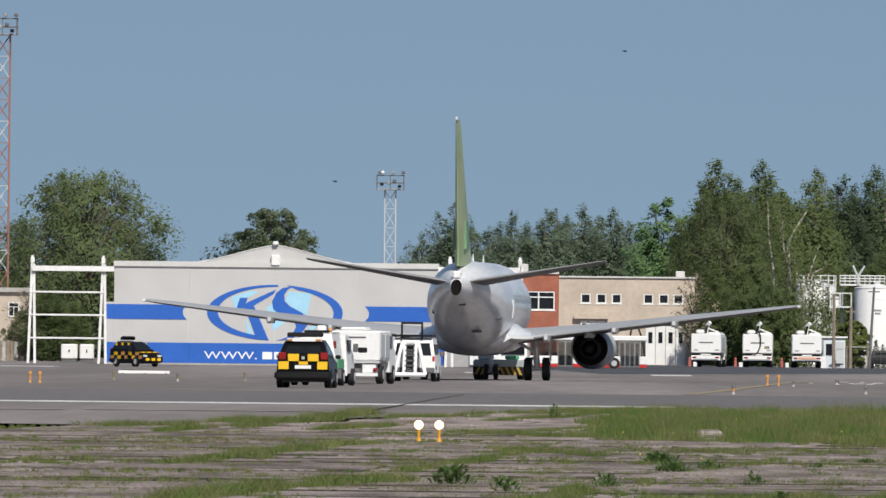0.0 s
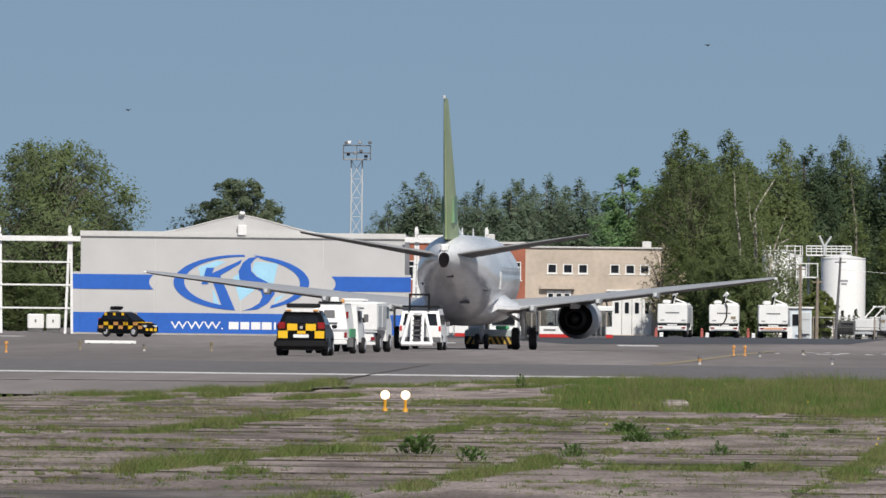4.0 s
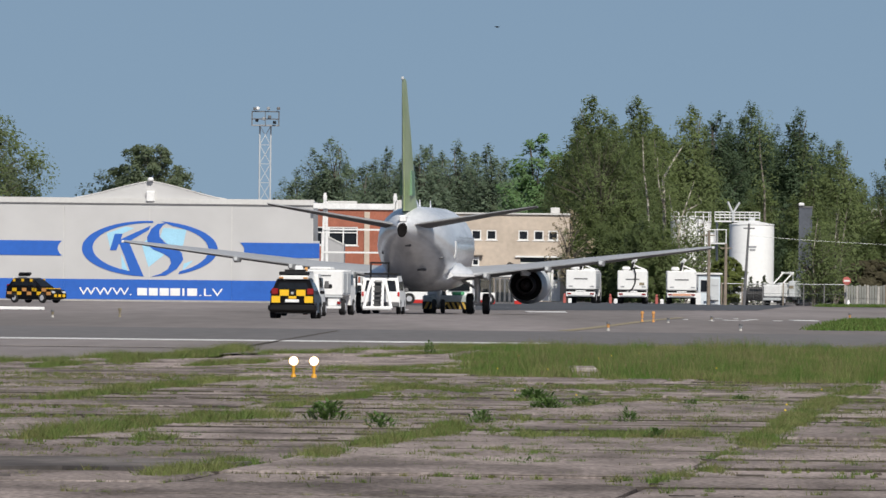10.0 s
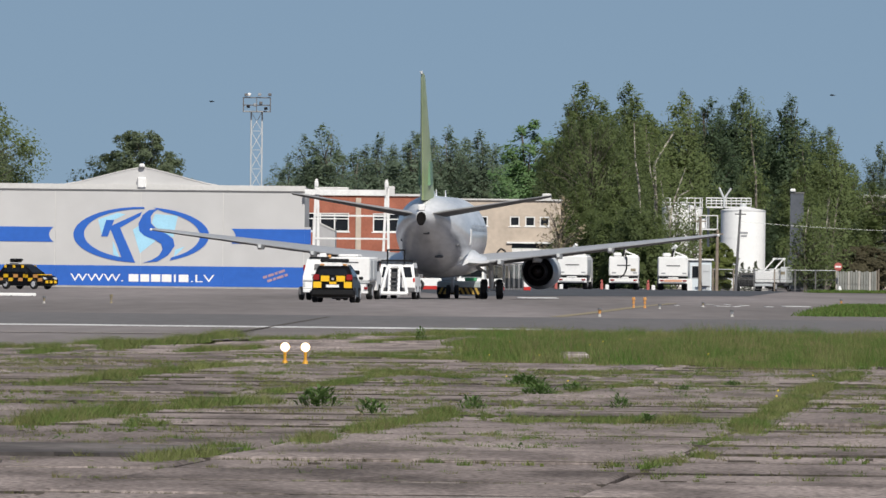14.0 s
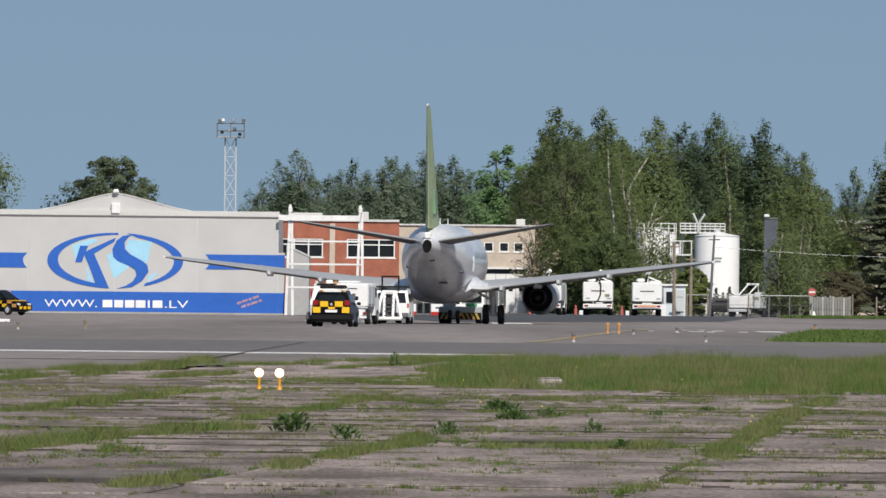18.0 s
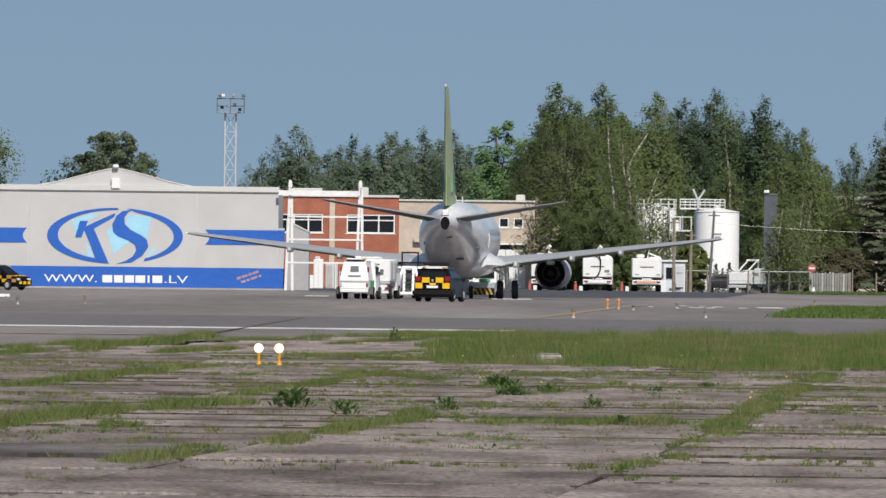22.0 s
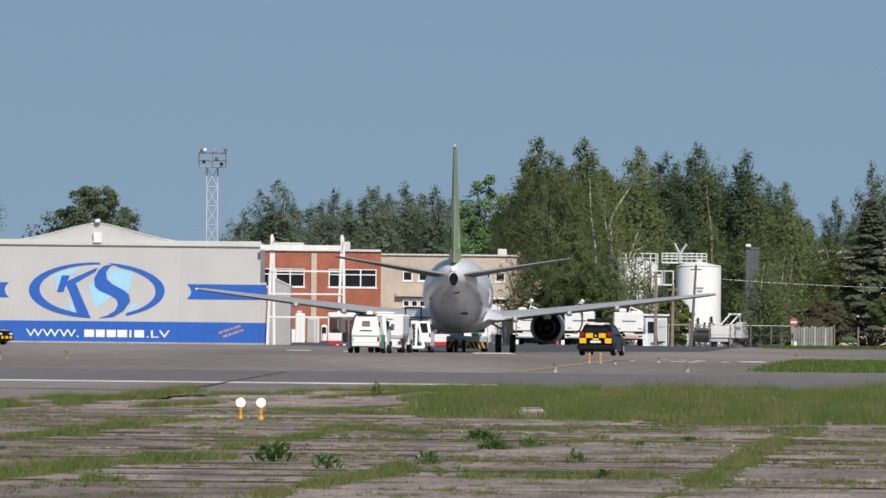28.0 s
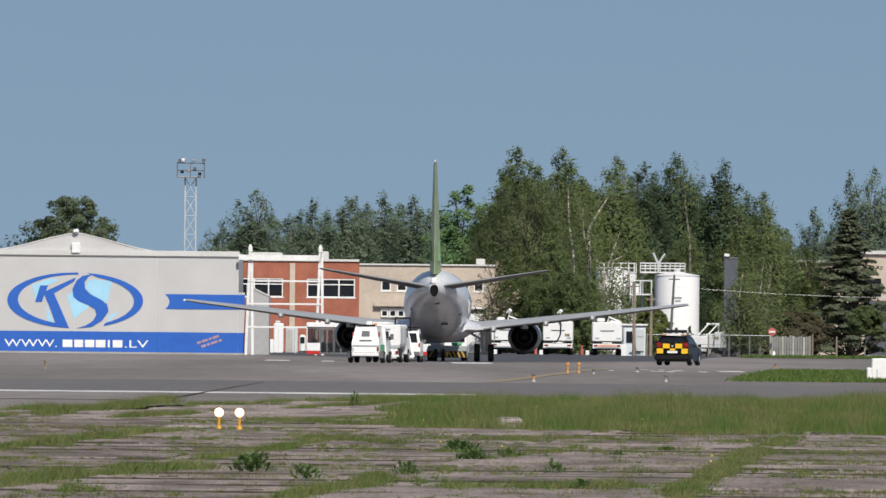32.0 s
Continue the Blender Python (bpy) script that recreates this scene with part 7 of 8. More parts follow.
d = part("door", Shape().box(0.12, 0.82, -0.03, 0.0, 0.05, 2.1), PALE_GREY, hut, "pale door")
part("door_pane", Shape().box(0.22, 0.72, -0.045, -0.03, 1.5, 1.58), STEEL, d)
part("corner_post", Shape().box(-1.0, -0.6, -0.06, -0.035, 0.0, 0.95), WHITE, hut)
part("corner_trim", Shape().box(-0.93, -0.80, -0.05, -0.031, 0.96, 2.4), STEEL, hut, "grey corner trim")
part("vent_slot", Shape().box(-0.05, 0.78, -0.05, -0.033, 0.28, 0.40), GREY_PLASTIC, hut, "dark vent slot")
part("eave_strip", Shape().box(-0.93, 0.93, -0.05, -0.002, 2.30, 2.40), STEEL, hut, "grey strip below the roof")

pick = thing("stair_truck", "white flatbed truck carrying folded airstairs", "truck")
pick.matrix_world = pose(across(22.0, 1196), 1196, 0, 0, 0, -20) @ Matrix.Diagonal((0.78, 0.95, 0.94, 1))
part("bed_box", Shape().soft(-0.95, 0.95, 0, 1.6, 0.75, 1.75, 0.05), WHITE, pick, "white rear box")
part("chassis", Shape().box(-0.6, 0.6, 0.1, 5.6, 0.45, 0.745), GREY_PLASTIC, pick)
part("bumper", Shape().soft(-0.95, 0.95, -0.08, 0.08, 0.42, 0.66, 0.03), PALE_GREY, pick)
part("cab", Shape().side([(3.8, 0.5), (3.8, 1.95), (5.0, 1.95), (5.5, 1.2), (5.6, 0.5)], -0.95, 0.95), WHITE, pick, "white cab")
part("stair_ramp", Shape().rod((-0.5, 1.2, 1.75), (-0.2, 3.2, 2.75), 0.07, n=6).rod((0.5, 1.2, 1.75), (0.8, 3.2, 2.75), 0.07, n=6).rod((-0.4, 3.3, 2.78), (1.0, 3.3, 2.78), 0.09, n=6).rod((0.9, 3.2, 0.8), (0.9, 3.2, 2.75), 0.07, n=6), STEEL_WHITE, pick, "white folded stair ramp")
part("side_box", Shape().soft(1.0, 1.65, 1.8, 3.6, 0.7, 2.1, 0.08), PALE_GREY, pick, "pale side housing")
part("writing_bar", Shape().box(1.1, 1.55, 1.78, 1.81, 1.45, 1.7), LINE_YELLOW, pick, "reddish bar of small writing")
add_wheels(pick, 0.82, (0.9, 4.6), 0.42, 0.3)

dark_car = thing("dark_car", "dark parked car beside the white tank", "car")
dark_car.matrix_world = pose(across(20.95, 1200), 1200, 0)
part("body", Shape().side([(0, 0.35), (0, 0.95), (0.25, 1.45), (2.2, 1.48), (3.0, 0.95), (4.1, 0.8), (4.15, 0.35)], -0.85, 0.85, 0.95, 0.3), BLACK, dark_car, smooth=True)
part("rear_window", Shape().box(-0.55, 0.55, 0.08, 0.13, 1.0, 1.3), DARK_GLASS, dark_car)
add_wheels(dark_car, 0.74, (0.75, 3.3), 0.32, 0.22)

# ---- apron bus and booths before the brick building ----
def tinted_glass():
    m = bpy.data.materials.new("tinted_glass")
    m.use_nodes = True
    nt = m.node_tree
    clear, gloss, mix = (nt.nodes.new(k) for k in ("ShaderNodeBsdfTransparent", "ShaderNodeBsdfGlossy", "ShaderNodeMixShader"))
    clear.inputs["Color"].default_value = (0.42, 0.44, 0.44, 1.0)
    gloss.inputs["Roughness"].default_value = 0.05
    mix.inputs[0].default_value = 0.08
    nt.links.new(clear.outputs[0], mix.inputs[1])
    nt.links.new(gloss.outputs[0], mix.inputs[2])
    nt.links.new(mix.outputs[0], nt.nodes["Material Output"].inputs["Surface"])
    return m


TINTED = tinted_glass()
GY = 1036.0


def apron_bus():
    """A long low bus, its open side to the camera; bearings of its panels and doors along the side."""
    c = thing("apron_bus", "long low white apron bus with a red skirt and tinted windows", "bus")
    at = lambda q: across(q, GY)
    back = GY + 2.5
    panels, doors = ((-4.22, -3.30), (-1.45, 0.45), (1.46, 4.62), (5.92, 6.40)), ((-3.30, -1.45), (0.45, 1.46), (4.62, 5.92))
    part("roof", Shape().soft(at(-4.25), at(6.42), GY - 0.02, back + 0.02, 1.92, 2.31, 0.08), WHITE, c, "white bus roof", smooth=True)
    part("floor", Shape().box(at(-4.2), at(6.38), GY + 0.1, back - 0.1, 0.24, 0.34), GREY_PLASTIC, c, "dark bus floor")
    for q0, q1 in panels:
        p = part("side_panel", Shape().soft(at(q0), at(q1), GY, GY + 0.08, 0.33, 0.88, 0.02), WHITE, c, "white lower side panel")
        part("skirt", Shape().soft(at(q0) + 0.005, at(q1) - 0.005, GY - 0.015, GY + 0.06, 0.09, 0.325, 0.02), RED, p, "red lower skirt")
        part("window_glass", Shape().box(at(q0) + 0.08, at(q1) - 0.08, GY + 0.03, GY + 0.05, 0.885, 1.915), TINTED, p, "tinted bus window")
    for q0, q1 in doors:
        n = 4 if q1 - q0 > 1.2 else 2
        w = (at(q1) - at(q0)) / n
        for i in range(n):
            x = at(q0) + i * w
            leaf_frame = Shape()
            for r in ((0.015, 0.075, 0.12, 1.9), (w - 0.075, w - 0.015, 0.12, 1.9), (0.075, w - 0.075, 0.12, 0.24), (0.075, w - 0.075, 1.78, 1.9)):
                leaf_frame.box(x + r[0], x + r[1], GY + 0.01, GY + 0.05, r[2], r[3])
            d = part("door_leaf", leaf_frame, GREY_PLASTIC, c, "grey framed folding door leaf")
            part("door_glass", Shape().box(x + 0.075, x + w - 0.075, GY + 0.025, GY + 0.035, 0.24, 1.78), TINTED, d, "tinted door glass")
    for q in (-4.22, -3.34, -2.4, -1.49, -0.5, 0.41, 1.42, 2.5, 3.6, 4.58, 5.88, 6.33):
        part("pillar", Shape().box(at(q), at(q) + 0.08, GY + 0.06, GY + 0.14, 0.34, 1.92), GREY_PLASTIC if -4 < q < 6 else WHITE, c)
        part("far_pillar", Shape().box(at(q), at(q) + 0.08, back - 0.14, back - 0.06, 0.34, 1.92), GREY_PLASTIC, c)
    part("far_side", Shape().soft(at(-4.2), at(6.38), back - 0.05, back, 0.12, 0.92, 0.02), WHITE, c, "white far side panel")
    for q in (-3.9, -0.6, 0.1, 2.0, 2.9, 3.8):
        part("seat", Shape().soft(at(q), at(q) + 0.42, back - 1.0, back - 0.55, 0.34, 1.15, 0.06), GREY_PLASTIC, c, "dark passenger seat")
    nose = part("nose", Shape().soft(at(-4.25) - 0.46, at(-4.25) - 0.006, GY + 0.1, back - 0.1, 0.22, 1.45, 0.12), WHITE, c, "low white bus nose", smooth=True)
    part("nose_window", Shape().box(at(-4.25) - 0.38, at(-4.25) - 0.1, GY + 0.075, GY + 0.099, 0.85, 1.28), DARK_GLASS, nose, "small dark nose window")
    part("writing_bar", Shape().box(at(1.75), at(2.55), GY - 0.008, GY, 0.55, 0.68), GREY_PLASTIC, c, "dark bar of small writing")
    for q in (-1.12, 4.22):
        wheel = [[(at(q) + 0.40 * math.cos(2 * math.pi * i / 20), GY + d, 0.40 + 0.40 * math.sin(2 * math.pi * i / 20)) for i in range(20)] for d in (-0.03, 0.3)]
        t = part("wheel", Shape().loft(wheel), RUBBER, c, "black tyre")
        hub = [[(at(q) + 0.2 * math.cos(2 * math.pi * i / 14), GY + d, 0.40 + 0.2 * math.sin(2 * math.pi * i / 14)) for i in range(14)] for d in (-0.045, 0.0)]
        part("rim", Shape().loft(hub), RIM, t, "metal rim")
    return c


bus = apron_bus()
k = thing("white_booth", "white stepped service booth behind the steel gantry", "booth", group="white booths")
k.matrix_world = pose(across(-6.85, 1150), 1150, 0)
part("body", Shape().soft(0.50, 1.25, 0, 1.4, 0, 2.3, 0.06), WHITE, k)
part("low_cabinet", Shape().soft(0, 0.496, 0, 1.2, 0, 1.05, 0.05), WHITE, k, "low white cabinet")
part("vent", Shape().soft(0.6, 1.0, 0.3, 0.7, 2.3, 2.5, 0.05), PALE_GREY, k)
part("hinge_line", Shape().box(0.86, 0.89, -0.01, 0.0, 0.2, 2.15), PALE_GREY, k)
k = thing("grey_booth", "pale grey service booth behind the steel gantry", "booth", group="white booths")
k.matrix_world = pose(across(-5.62, 1152), 1152, 0)
part("body", Shape().soft(0, 0.95, 0, 1.4, 0, 2.0, 0.06), PALE_GREY, k)
part("door_panel", Shape().box(0.12, 0.55, -0.02, 0.0, 0.1, 1.8), CONCRETE, k)
part("pipe", Shape().rod((0.78, -0.08, 0.0), (0.78, -0.08, 1.9), 0.05, n=8), STEEL_WHITE, k, "white upright pipe")
for b0, b1 in ((-34.05, -32.95), (-32.8, -31.85)):
    k = thing("white_crate", "white equipment crate beside the hangar", "crate", group="white crates")
    k.matrix_world = pose(across(b0, 1085), 1085, 0)
    wd = across(b1 - b0, 1085)
    part("case", Shape().soft(0, wd, 0, 1.2, 0.25, 1.35, 0.08), WHITE, k)
    part("skid", Shape().box(0.05, wd - 0.05, 0.1, 1.1, 0, 0.248), GREY_PLASTIC, k, "dark skid base")
    part("handle", Shape().soft(wd * 0.45, wd * 0.55, -0.03, 0.02, 0.75, 0.95, 0.01), GREY_PLASTIC, k)
wedge = thing("grey_lean_to", "grey sloping lean-to beside the hangar wall", "shed")
part("shell", Shape().plate([(HX1 + 0.5, 0.0), (HX1 + 2.1, 0.0), (HX1 + 2.1, 4.1), (HX1 + 0.5, 4.85)], HY + 8, 14), material("lean_to_sheet", (0.36, 0.36, 0.37), 0.7, vary=0.06, size=3.0), wedge)
part("roof_edge", Shape().plate([(HX1 + 0.5, 4.852), (HX1 + 2.1, 4.102), (HX1 + 2.1, 4.2), (HX1 + 0.5, 4.95)], HY + 7.95, 14.1), TRIM_GREY, wedge)

hose = thing("fuel_hose", "black curved hose hanging from a slim stand", "hose")
hose.matrix_world = pose(across(4.45, 1165), 1165, 0)
part("hose", Shape().pipe([(0.75, 0, 0.0), (0.72, 0, 1.0), (0.5, 0, 2.2), (0.22, 0, 3.0), (-0.1, 0, 3.15), (-0.35, 0, 2.9), (-0.42, 0, 2.4)], [0.07] * 7, 8), RUBBER, hose, smooth=True)
part("stand", Shape().rod((-0.42, 0, 0.0), (-0.42, 0, 2.5), 0.05, n=8), STEEL, hose, "grey steel stand")

# ---- fences, poles, wires, signs ----
fence = thing("mesh_fence", "wire mesh fence with weathered posts", "fence")
NY = 1193.0
for i in range(7):
    b = 18.6 + i * 1.375
    part("post", Shape().box(across(b, NY) - 0.05, across(b, NY) + 0.05, NY - 0.05, NY + 0.05, 0, 1.8), WOOD_POST if i in (0, 1, 3, 6) else GREY_PLASTIC, fence)
for z in (0.15, 0.95, 1.72):
    part("rail", Shape().rod((across(18.6, NY), NY, z), (across(26.9, NY), NY, z), 0.030 if z > 1.5 else 0.016, n=5), PALE_GREY if z > 1.5 else GREY_PLASTIC, fence)
wires = Shape()
for i in range(70):
    x = across(18.6, NY) + i * 0.142
    wires.rod((x, NY, 0.1), (x, NY, 1.72), 0.004, n=3)
tagged(part("mesh_wire", wires, STEEL, fence), kind="stuff")
FENCE_GREY = material("weathered_fence", (0.22, 0.225, 0.21), 0.85, vary=0.15, size=0.6)
pfence = thing("panel_fence", "grey weathered panel fence", "fence")
for i in range(15):
    b = 26.9 + i * 0.178
    part("panel", Shape().box(across(b, NY - 1) + 0.01, across(b + 0.178, NY - 1) - 0.025, NY - 1, NY - 0.94, 0.08, 1.62 + 0.04 * ((i * 7) % 3)), FENCE_GREY if i % 4 else CONCRETE, pfence)
for b in (26.88, 28.2, 29.56):
    part("post", Shape().box(across(b, NY - 1) - 0.06, across(b, NY - 1) + 0.06, NY - 0.93, NY - 0.8, 0, 1.75), WOOD_POST if b > 29 else CONCRETE, pfence)
sign = thing("no_entry_sign", "round red no-entry sign with a white bar on a post", "sign")
sign.matrix_world = pose(across(26.98, NY - 2), NY - 2, 0)
part("post", Shape().rod((0, 0.04, 0), (0, 0.04, 2.3), 0.04, n=8), STEEL, sign)
part("disc", Shape().loft([[(0.33 * math.cos(2 * math.pi * i / 28), d, 2.03 + 0.33 * math.sin(2 * math.pi * i / 28)) for i in range(28)] for d in (-0.02, 0.0)]), FADED_RED, sign)
part("white_bar", Shape().box(-0.23, 0.23, -0.032, -0.021, 1.965, 2.095), WHITE, sign)
cone = thing("traffic_cone", "white marker cone below the sign", "cone")
cone.matrix_world = pose(across(27.1, NY - 4), NY - 4, 0)
part("cone", Shape().rod((0, 0, 0.03), (0, 0, 0.5), 0.22, 0.06, 12), WHITE, cone)
part("foot", Shape().box(-0.28, 0.28, -0.28, 0.28, 0, 0.03), GREY_PLASTIC, cone)
for b, h, lean_x, mt, r in ((17.72, 5.9, 0.0, WOOD_POST, 0.13), (18.83, 4.9, 0.05, WOOD_POST, 0.14), (20.1, 6.5, 0.35, GREY_PLASTIC, 0.11), (29.7, 1.9, 0.0, WOOD_POST, 0.06), (31.3, 1.7, 0.0, WOOD_POST, 0.08)):
    p = thing("utility_pole", "weathered wooden utility pole", "pole", group="utility poles")
    p.matrix_world = pose(across(b, 1188), 1188, 0)
    part("pole", Shape().rod((0, 0, 0), (lean_x, 0, h), r * 1.15, r * 0.8, 10), mt, p)
    if h > 4:
        part("crossarm", Shape().box(lean_x - 0.45, lean_x + 0.45, -0.06, 0.06, h - 0.42, h - 0.32), mt, p)
for z0, z1, dy in ((5.55, 5.15, 0.0),):
    w = thing("overhead_cable", "thin pale overhead cable before the trees", "cable", group="overhead cables")
    pts = []
    for i in range(13):
        a = i / 12
        pts.append((across(20.3 + 26.0 * a, 1188), 1188 + dy, z0 + (z1 - z0) * a - 0.5 * (1 - (2 * a - 1) ** 2)))
    part("cable", Shape().pipe(pts, [0.013] * 13, 5), STEEL, w)
for x, wdt, hh in ((33.35, 1.6, 0.80), (36.4, 1.9, 0.80)):
    k = thing("white_barrier", "white concrete barrier block beside the taxiway", "barrier", group="white barriers")
    k.matrix_world = pose(across(x, 551), 551, 0)
    part("block", Shape().soft(0.18, wdt, 0, 0.6, 0.0, hh, 0.04), WHITE, k)
    part("end_block", Shape().soft(0.0, 0.176, -0.1, 0.5, 0.0, 0.46, 0.03), WHITE, k)
    part("groove", Shape().box(0.35, 0.40, -0.012, 0.0, 0.05, 0.4), PALE_GREY, k)
low_board = thing("low_white_board", "low white board lying on the apron", "board")
part("board", Shape().soft(across(-30.2, 720), across(-26.75, 720), 720, 720.3, 0.0, 0.15, 0.02), WHITE, low_board)
for b in (-29.9, -28.4, -27.0):
    part("foot", Shape().box(across(b, 720) - 0.05, across(b, 720) + 0.05, 719.9, 720.45, 0, 0.03), GREY_PLASTIC, low_board)

# small tarmac lamps
def edge_lamp(b, y, h, mt, label):
    k = thing("edge_lamp", label, "lamp", group="small edge lamps")
    k.matrix_world = pose(across(b, y), y, 0)
    part("base", Shape().rod((0, 0, 0.0), (0, 0, h * 0.3), 0.06, 0.04, 10), mt if h > 0.35 else CONCRETE, k)
    part("stem", Shape().rod((0, 0, h * 0.35), (0, 0, h * 0.75), 0.05, 0.05, 8), mt, k)
    part("head", Shape().rod((0, 0, h * 0.75), (0, 0, h), 0.08, 0.06, 10), mt if h > 0.35 else GREY_PLASTIC, k)


for b, y, h, mt in ((11.03, 489, 0.30, ORANGE), (13.3, 610, 0.44, ORANGE), (14.05, 610, 0.44, ORANGE), (15.05, 600, 0.2, STEEL), (17.95, 640, 0.22, LINE_YELLOW), (19.9, 505, 0.24, STEEL), (27.2, 690, 0.32, ORANGE),
                    (-36.1, 545, 0.42, ORANGE), (-35.45, 545, 0.42, ORANGE), (-30.5, 600, 0.36, LINE_YELLOW), (-26.2, 585, 0.3, LINE_YELLOW), (-21.7, 600, 0.36, LINE_YELLOW)):
    edge_lamp(b, y, h, mt, "small orange edge lamp on the apron" if mt == ORANGE else "small pale edge lamp on the apron")

# pair of guard lamps by the slabs
for x in (-2.35, -2.03):
    k = thing("guard_lamp", "lit round lamp on a short yellow post", "lamp", group="pair of guard lamps")
    k.matrix_world = pose(x, 234.5, 0)
    part("foot", Shape().rod((0, 0, -0.02), (0, 0, 0.05), 0.05, 0.035, 10), AMBER, k)
    part("post", Shape().rod((0, 0, 0.05), (0, 0, 0.18), 0.020, 0.028, 10), AMBER, k)
    part("housing", Shape().loft([[(q * math.cos(2 * math.pi * i / 24), d, 0.252 + q * math.sin(2 * math.pi * i / 24)) for i in range(24)] for d, q in ((0.0, 0.077), (0.07, 0.075), (0.12, 0.05))]), YELLOW, k, "yellow lamp housing", smooth=True)
    part("lens", Shape().loft([[(q * math.cos(2 * math.pi * i / 24), d, 0.252 + q * math.sin(2 * math.pi * i / 24)) for i in range(24)] for d, q in ((-0.002, 0.070), (-0.02, 0.060), (-0.03, 0.03))]), LAMP_GLOW, k, "glowing white lens", smooth=True)

block_mark = thing("concrete_block", "pale concrete block lying in the meadow grass", "block")
block_mark.matrix_world = pose(2.38, 258, -0.12, 0, 0, 8)
part("body", Shape().soft(-0.27, 0.27, -0.2, 0.2, -0.02, 0.19, 0.03), SPALL, block_mark)
part("chipped_top", Shape().soft(-0.18, 0.22, -0.15, 0.16, 0.193, 0.215, 0.01), SPALL, block_mark)

# ---- broad-leaved weeds ----
leaf = Shape()
rows = [(0.0, 0.02, 0.0), (0.3, 0.13, 0.10), (0.65, 0.17, 0.13), (0.9, 0.10, 0.09), (1.0, 0.01, 0.02)]
v = []
for y, w, z in rows:
    v += [(-w, y, z + w * 0.25), (0, y, z), (w, y, z + w * 0.25)]
leaf.add(v, [(i * 3 + j, i * 3 + j + 1, i * 3 + j + 4, i * 3 + j + 3) for i in range(4) for j in range(2)])
leaf_mesh = leaf.mesh("leaf", WEED, True)
leaf_dry = leaf.mesh("leaf", DRY_STALK, True)
rw = random.Random(8)
# sideways, depth, width, height, leaf
NEAR_WEEDS = [
    (-1.25, 161.7, 0.54, 0.23, leaf_mesh), (-0.64, 154, 0.38, 0.19, leaf_mesh), (-0.3, 314, 0.26, 0.32, leaf_mesh), (2.05, 164, 0.30, 0.17, leaf_mesh), (2.11, 147, 0.34, 0.11, leaf_mesh),
    (0.42, 161, 0.38, 0.15, leaf_mesh), (-0.98, 172, 0.14, 0.20, leaf_dry), (0.71, 124.6, 0.22, 0.12, leaf_mesh), (1.2, 195, 0.6, 0.14, leaf_mesh), (1.75, 186, 0.4, 0.12, leaf_mesh),
    (2.95, 178, 0.2, 0.1, leaf_mesh), (-0.75, 148, 0.2, 0.15, leaf_dry), (4.05, 152, 0.16, 0.08, leaf_mesh),
]
SMALL_WEEDS = [
    (-2.6, 176, 0.2, 0.05, leaf_mesh), (-1.9, 181, 0.2, 0.06, leaf_mesh), (-3.2, 128, 0.25, 0.07, leaf_mesh), (2.21, 185.1, 0.2, 0.1, leaf_mesh), (3.84, 183.8, 0.14, 0.1, leaf_mesh),
    (3.04, 167.9, 0.24, 0.13, leaf_mesh), (1.25, 179.4, 0.5, 0.15, leaf_mesh), (0.75, 146.1, 0.2, 0.16, leaf_mesh), (2.51, 161.3, 0.12, 0.14, leaf_mesh), (4.6, 160.5, 0.25, 0.07, leaf_mesh),
    (3.95, 197.9, 0.3, 0.07, leaf_mesh), (3.18, 189.6, 0.28, 0.07, leaf_mesh), (3.71, 120.4, 0.1, 0.1, leaf_mesh), (3.82, 216.7, 0.2, 0.14, leaf_mesh),
]
STRIP_WEEDS = []
for i in range(26):
    tall, thick, line = STRIPS[rw.randrange(len(STRIPS))]
    j = rw.randrange(len(line) - 1)
    f = rw.random()
    x, y = (line[j][q] + (line[j + 1][q] - line[j][q]) * f for q in (0, 1))
    STRIP_WEEDS.append((x + rw.gauss(0, 0.12), y + rw.gauss(0, 1.5), rw.uniform(0.14, 0.25), rw.uniform(0.04, 0.09), leaf_mesh))
for x, y, w, h, mt in NEAR_WEEDS + SMALL_WEEDS + STRIP_WEEDS:
    k = thing("weed", "dark green broad-leaved weed between the slabs" if mt is leaf_mesh else "dry brown weed between the slabs", "weed", group="weeds on the slabs")
    k.matrix_world = pose(x, y, -0.01)
    n = 260 if w > 0.4 else 150 if w > 0.25 else 66
    flat = 50 if w > 0.25 else 38
    for i in range(n):
        ob = new("leaf", mt)
        ob.parent = k
        up = rw.uniform(-15, flat)
        f, g, t0 = rw.random() ** 0.4, rw.uniform(0, 1.45), rw.uniform(0, 6.28)
        s = (w / 2 * math.cos(radians(up)) + h * math.sin(radians(up))) * rw.uniform(0.20, 0.36) * (1.0 if w > 0.25 else 0.9)
        ob.matrix_local = Matrix.Translation((w * 0.45 * f * math.cos(g) * math.cos(t0), w * 0.45 * f * math.cos(g) * math.sin(t0), h * 0.82 * f * math.sin(g))) @ Matrix.Rotation(t0 - 1.57 + rw.gauss(0, 0.8), 4, "Z") @ Matrix.Rotation(radians(up), 4, "X") @ Matrix.Diagonal((s, s, s, 1))
flowers = Shape()
for i in range(9):
    x, y = rw.uniform(0.8, 8), rw.uniform(225, 300)
    if x > 0.036 * y:
        continue
    flowers.rod((x, y, 0.16), (x, y, 0.175), 0.010, 0.007, 7)
for x, y in ((0.95, 197), (1.7, 190), (3.9, 170), (5.2, 205), (4.1, 178)):
    flowers.rod((x, y, 0.09), (x, y, 0.105), 0.012, 0.008, 7)
tagged(part("dandelion_flowers", flowers, DANDELION), "scattered yellow dandelion heads in the grass", "flowers", kind="stuff")


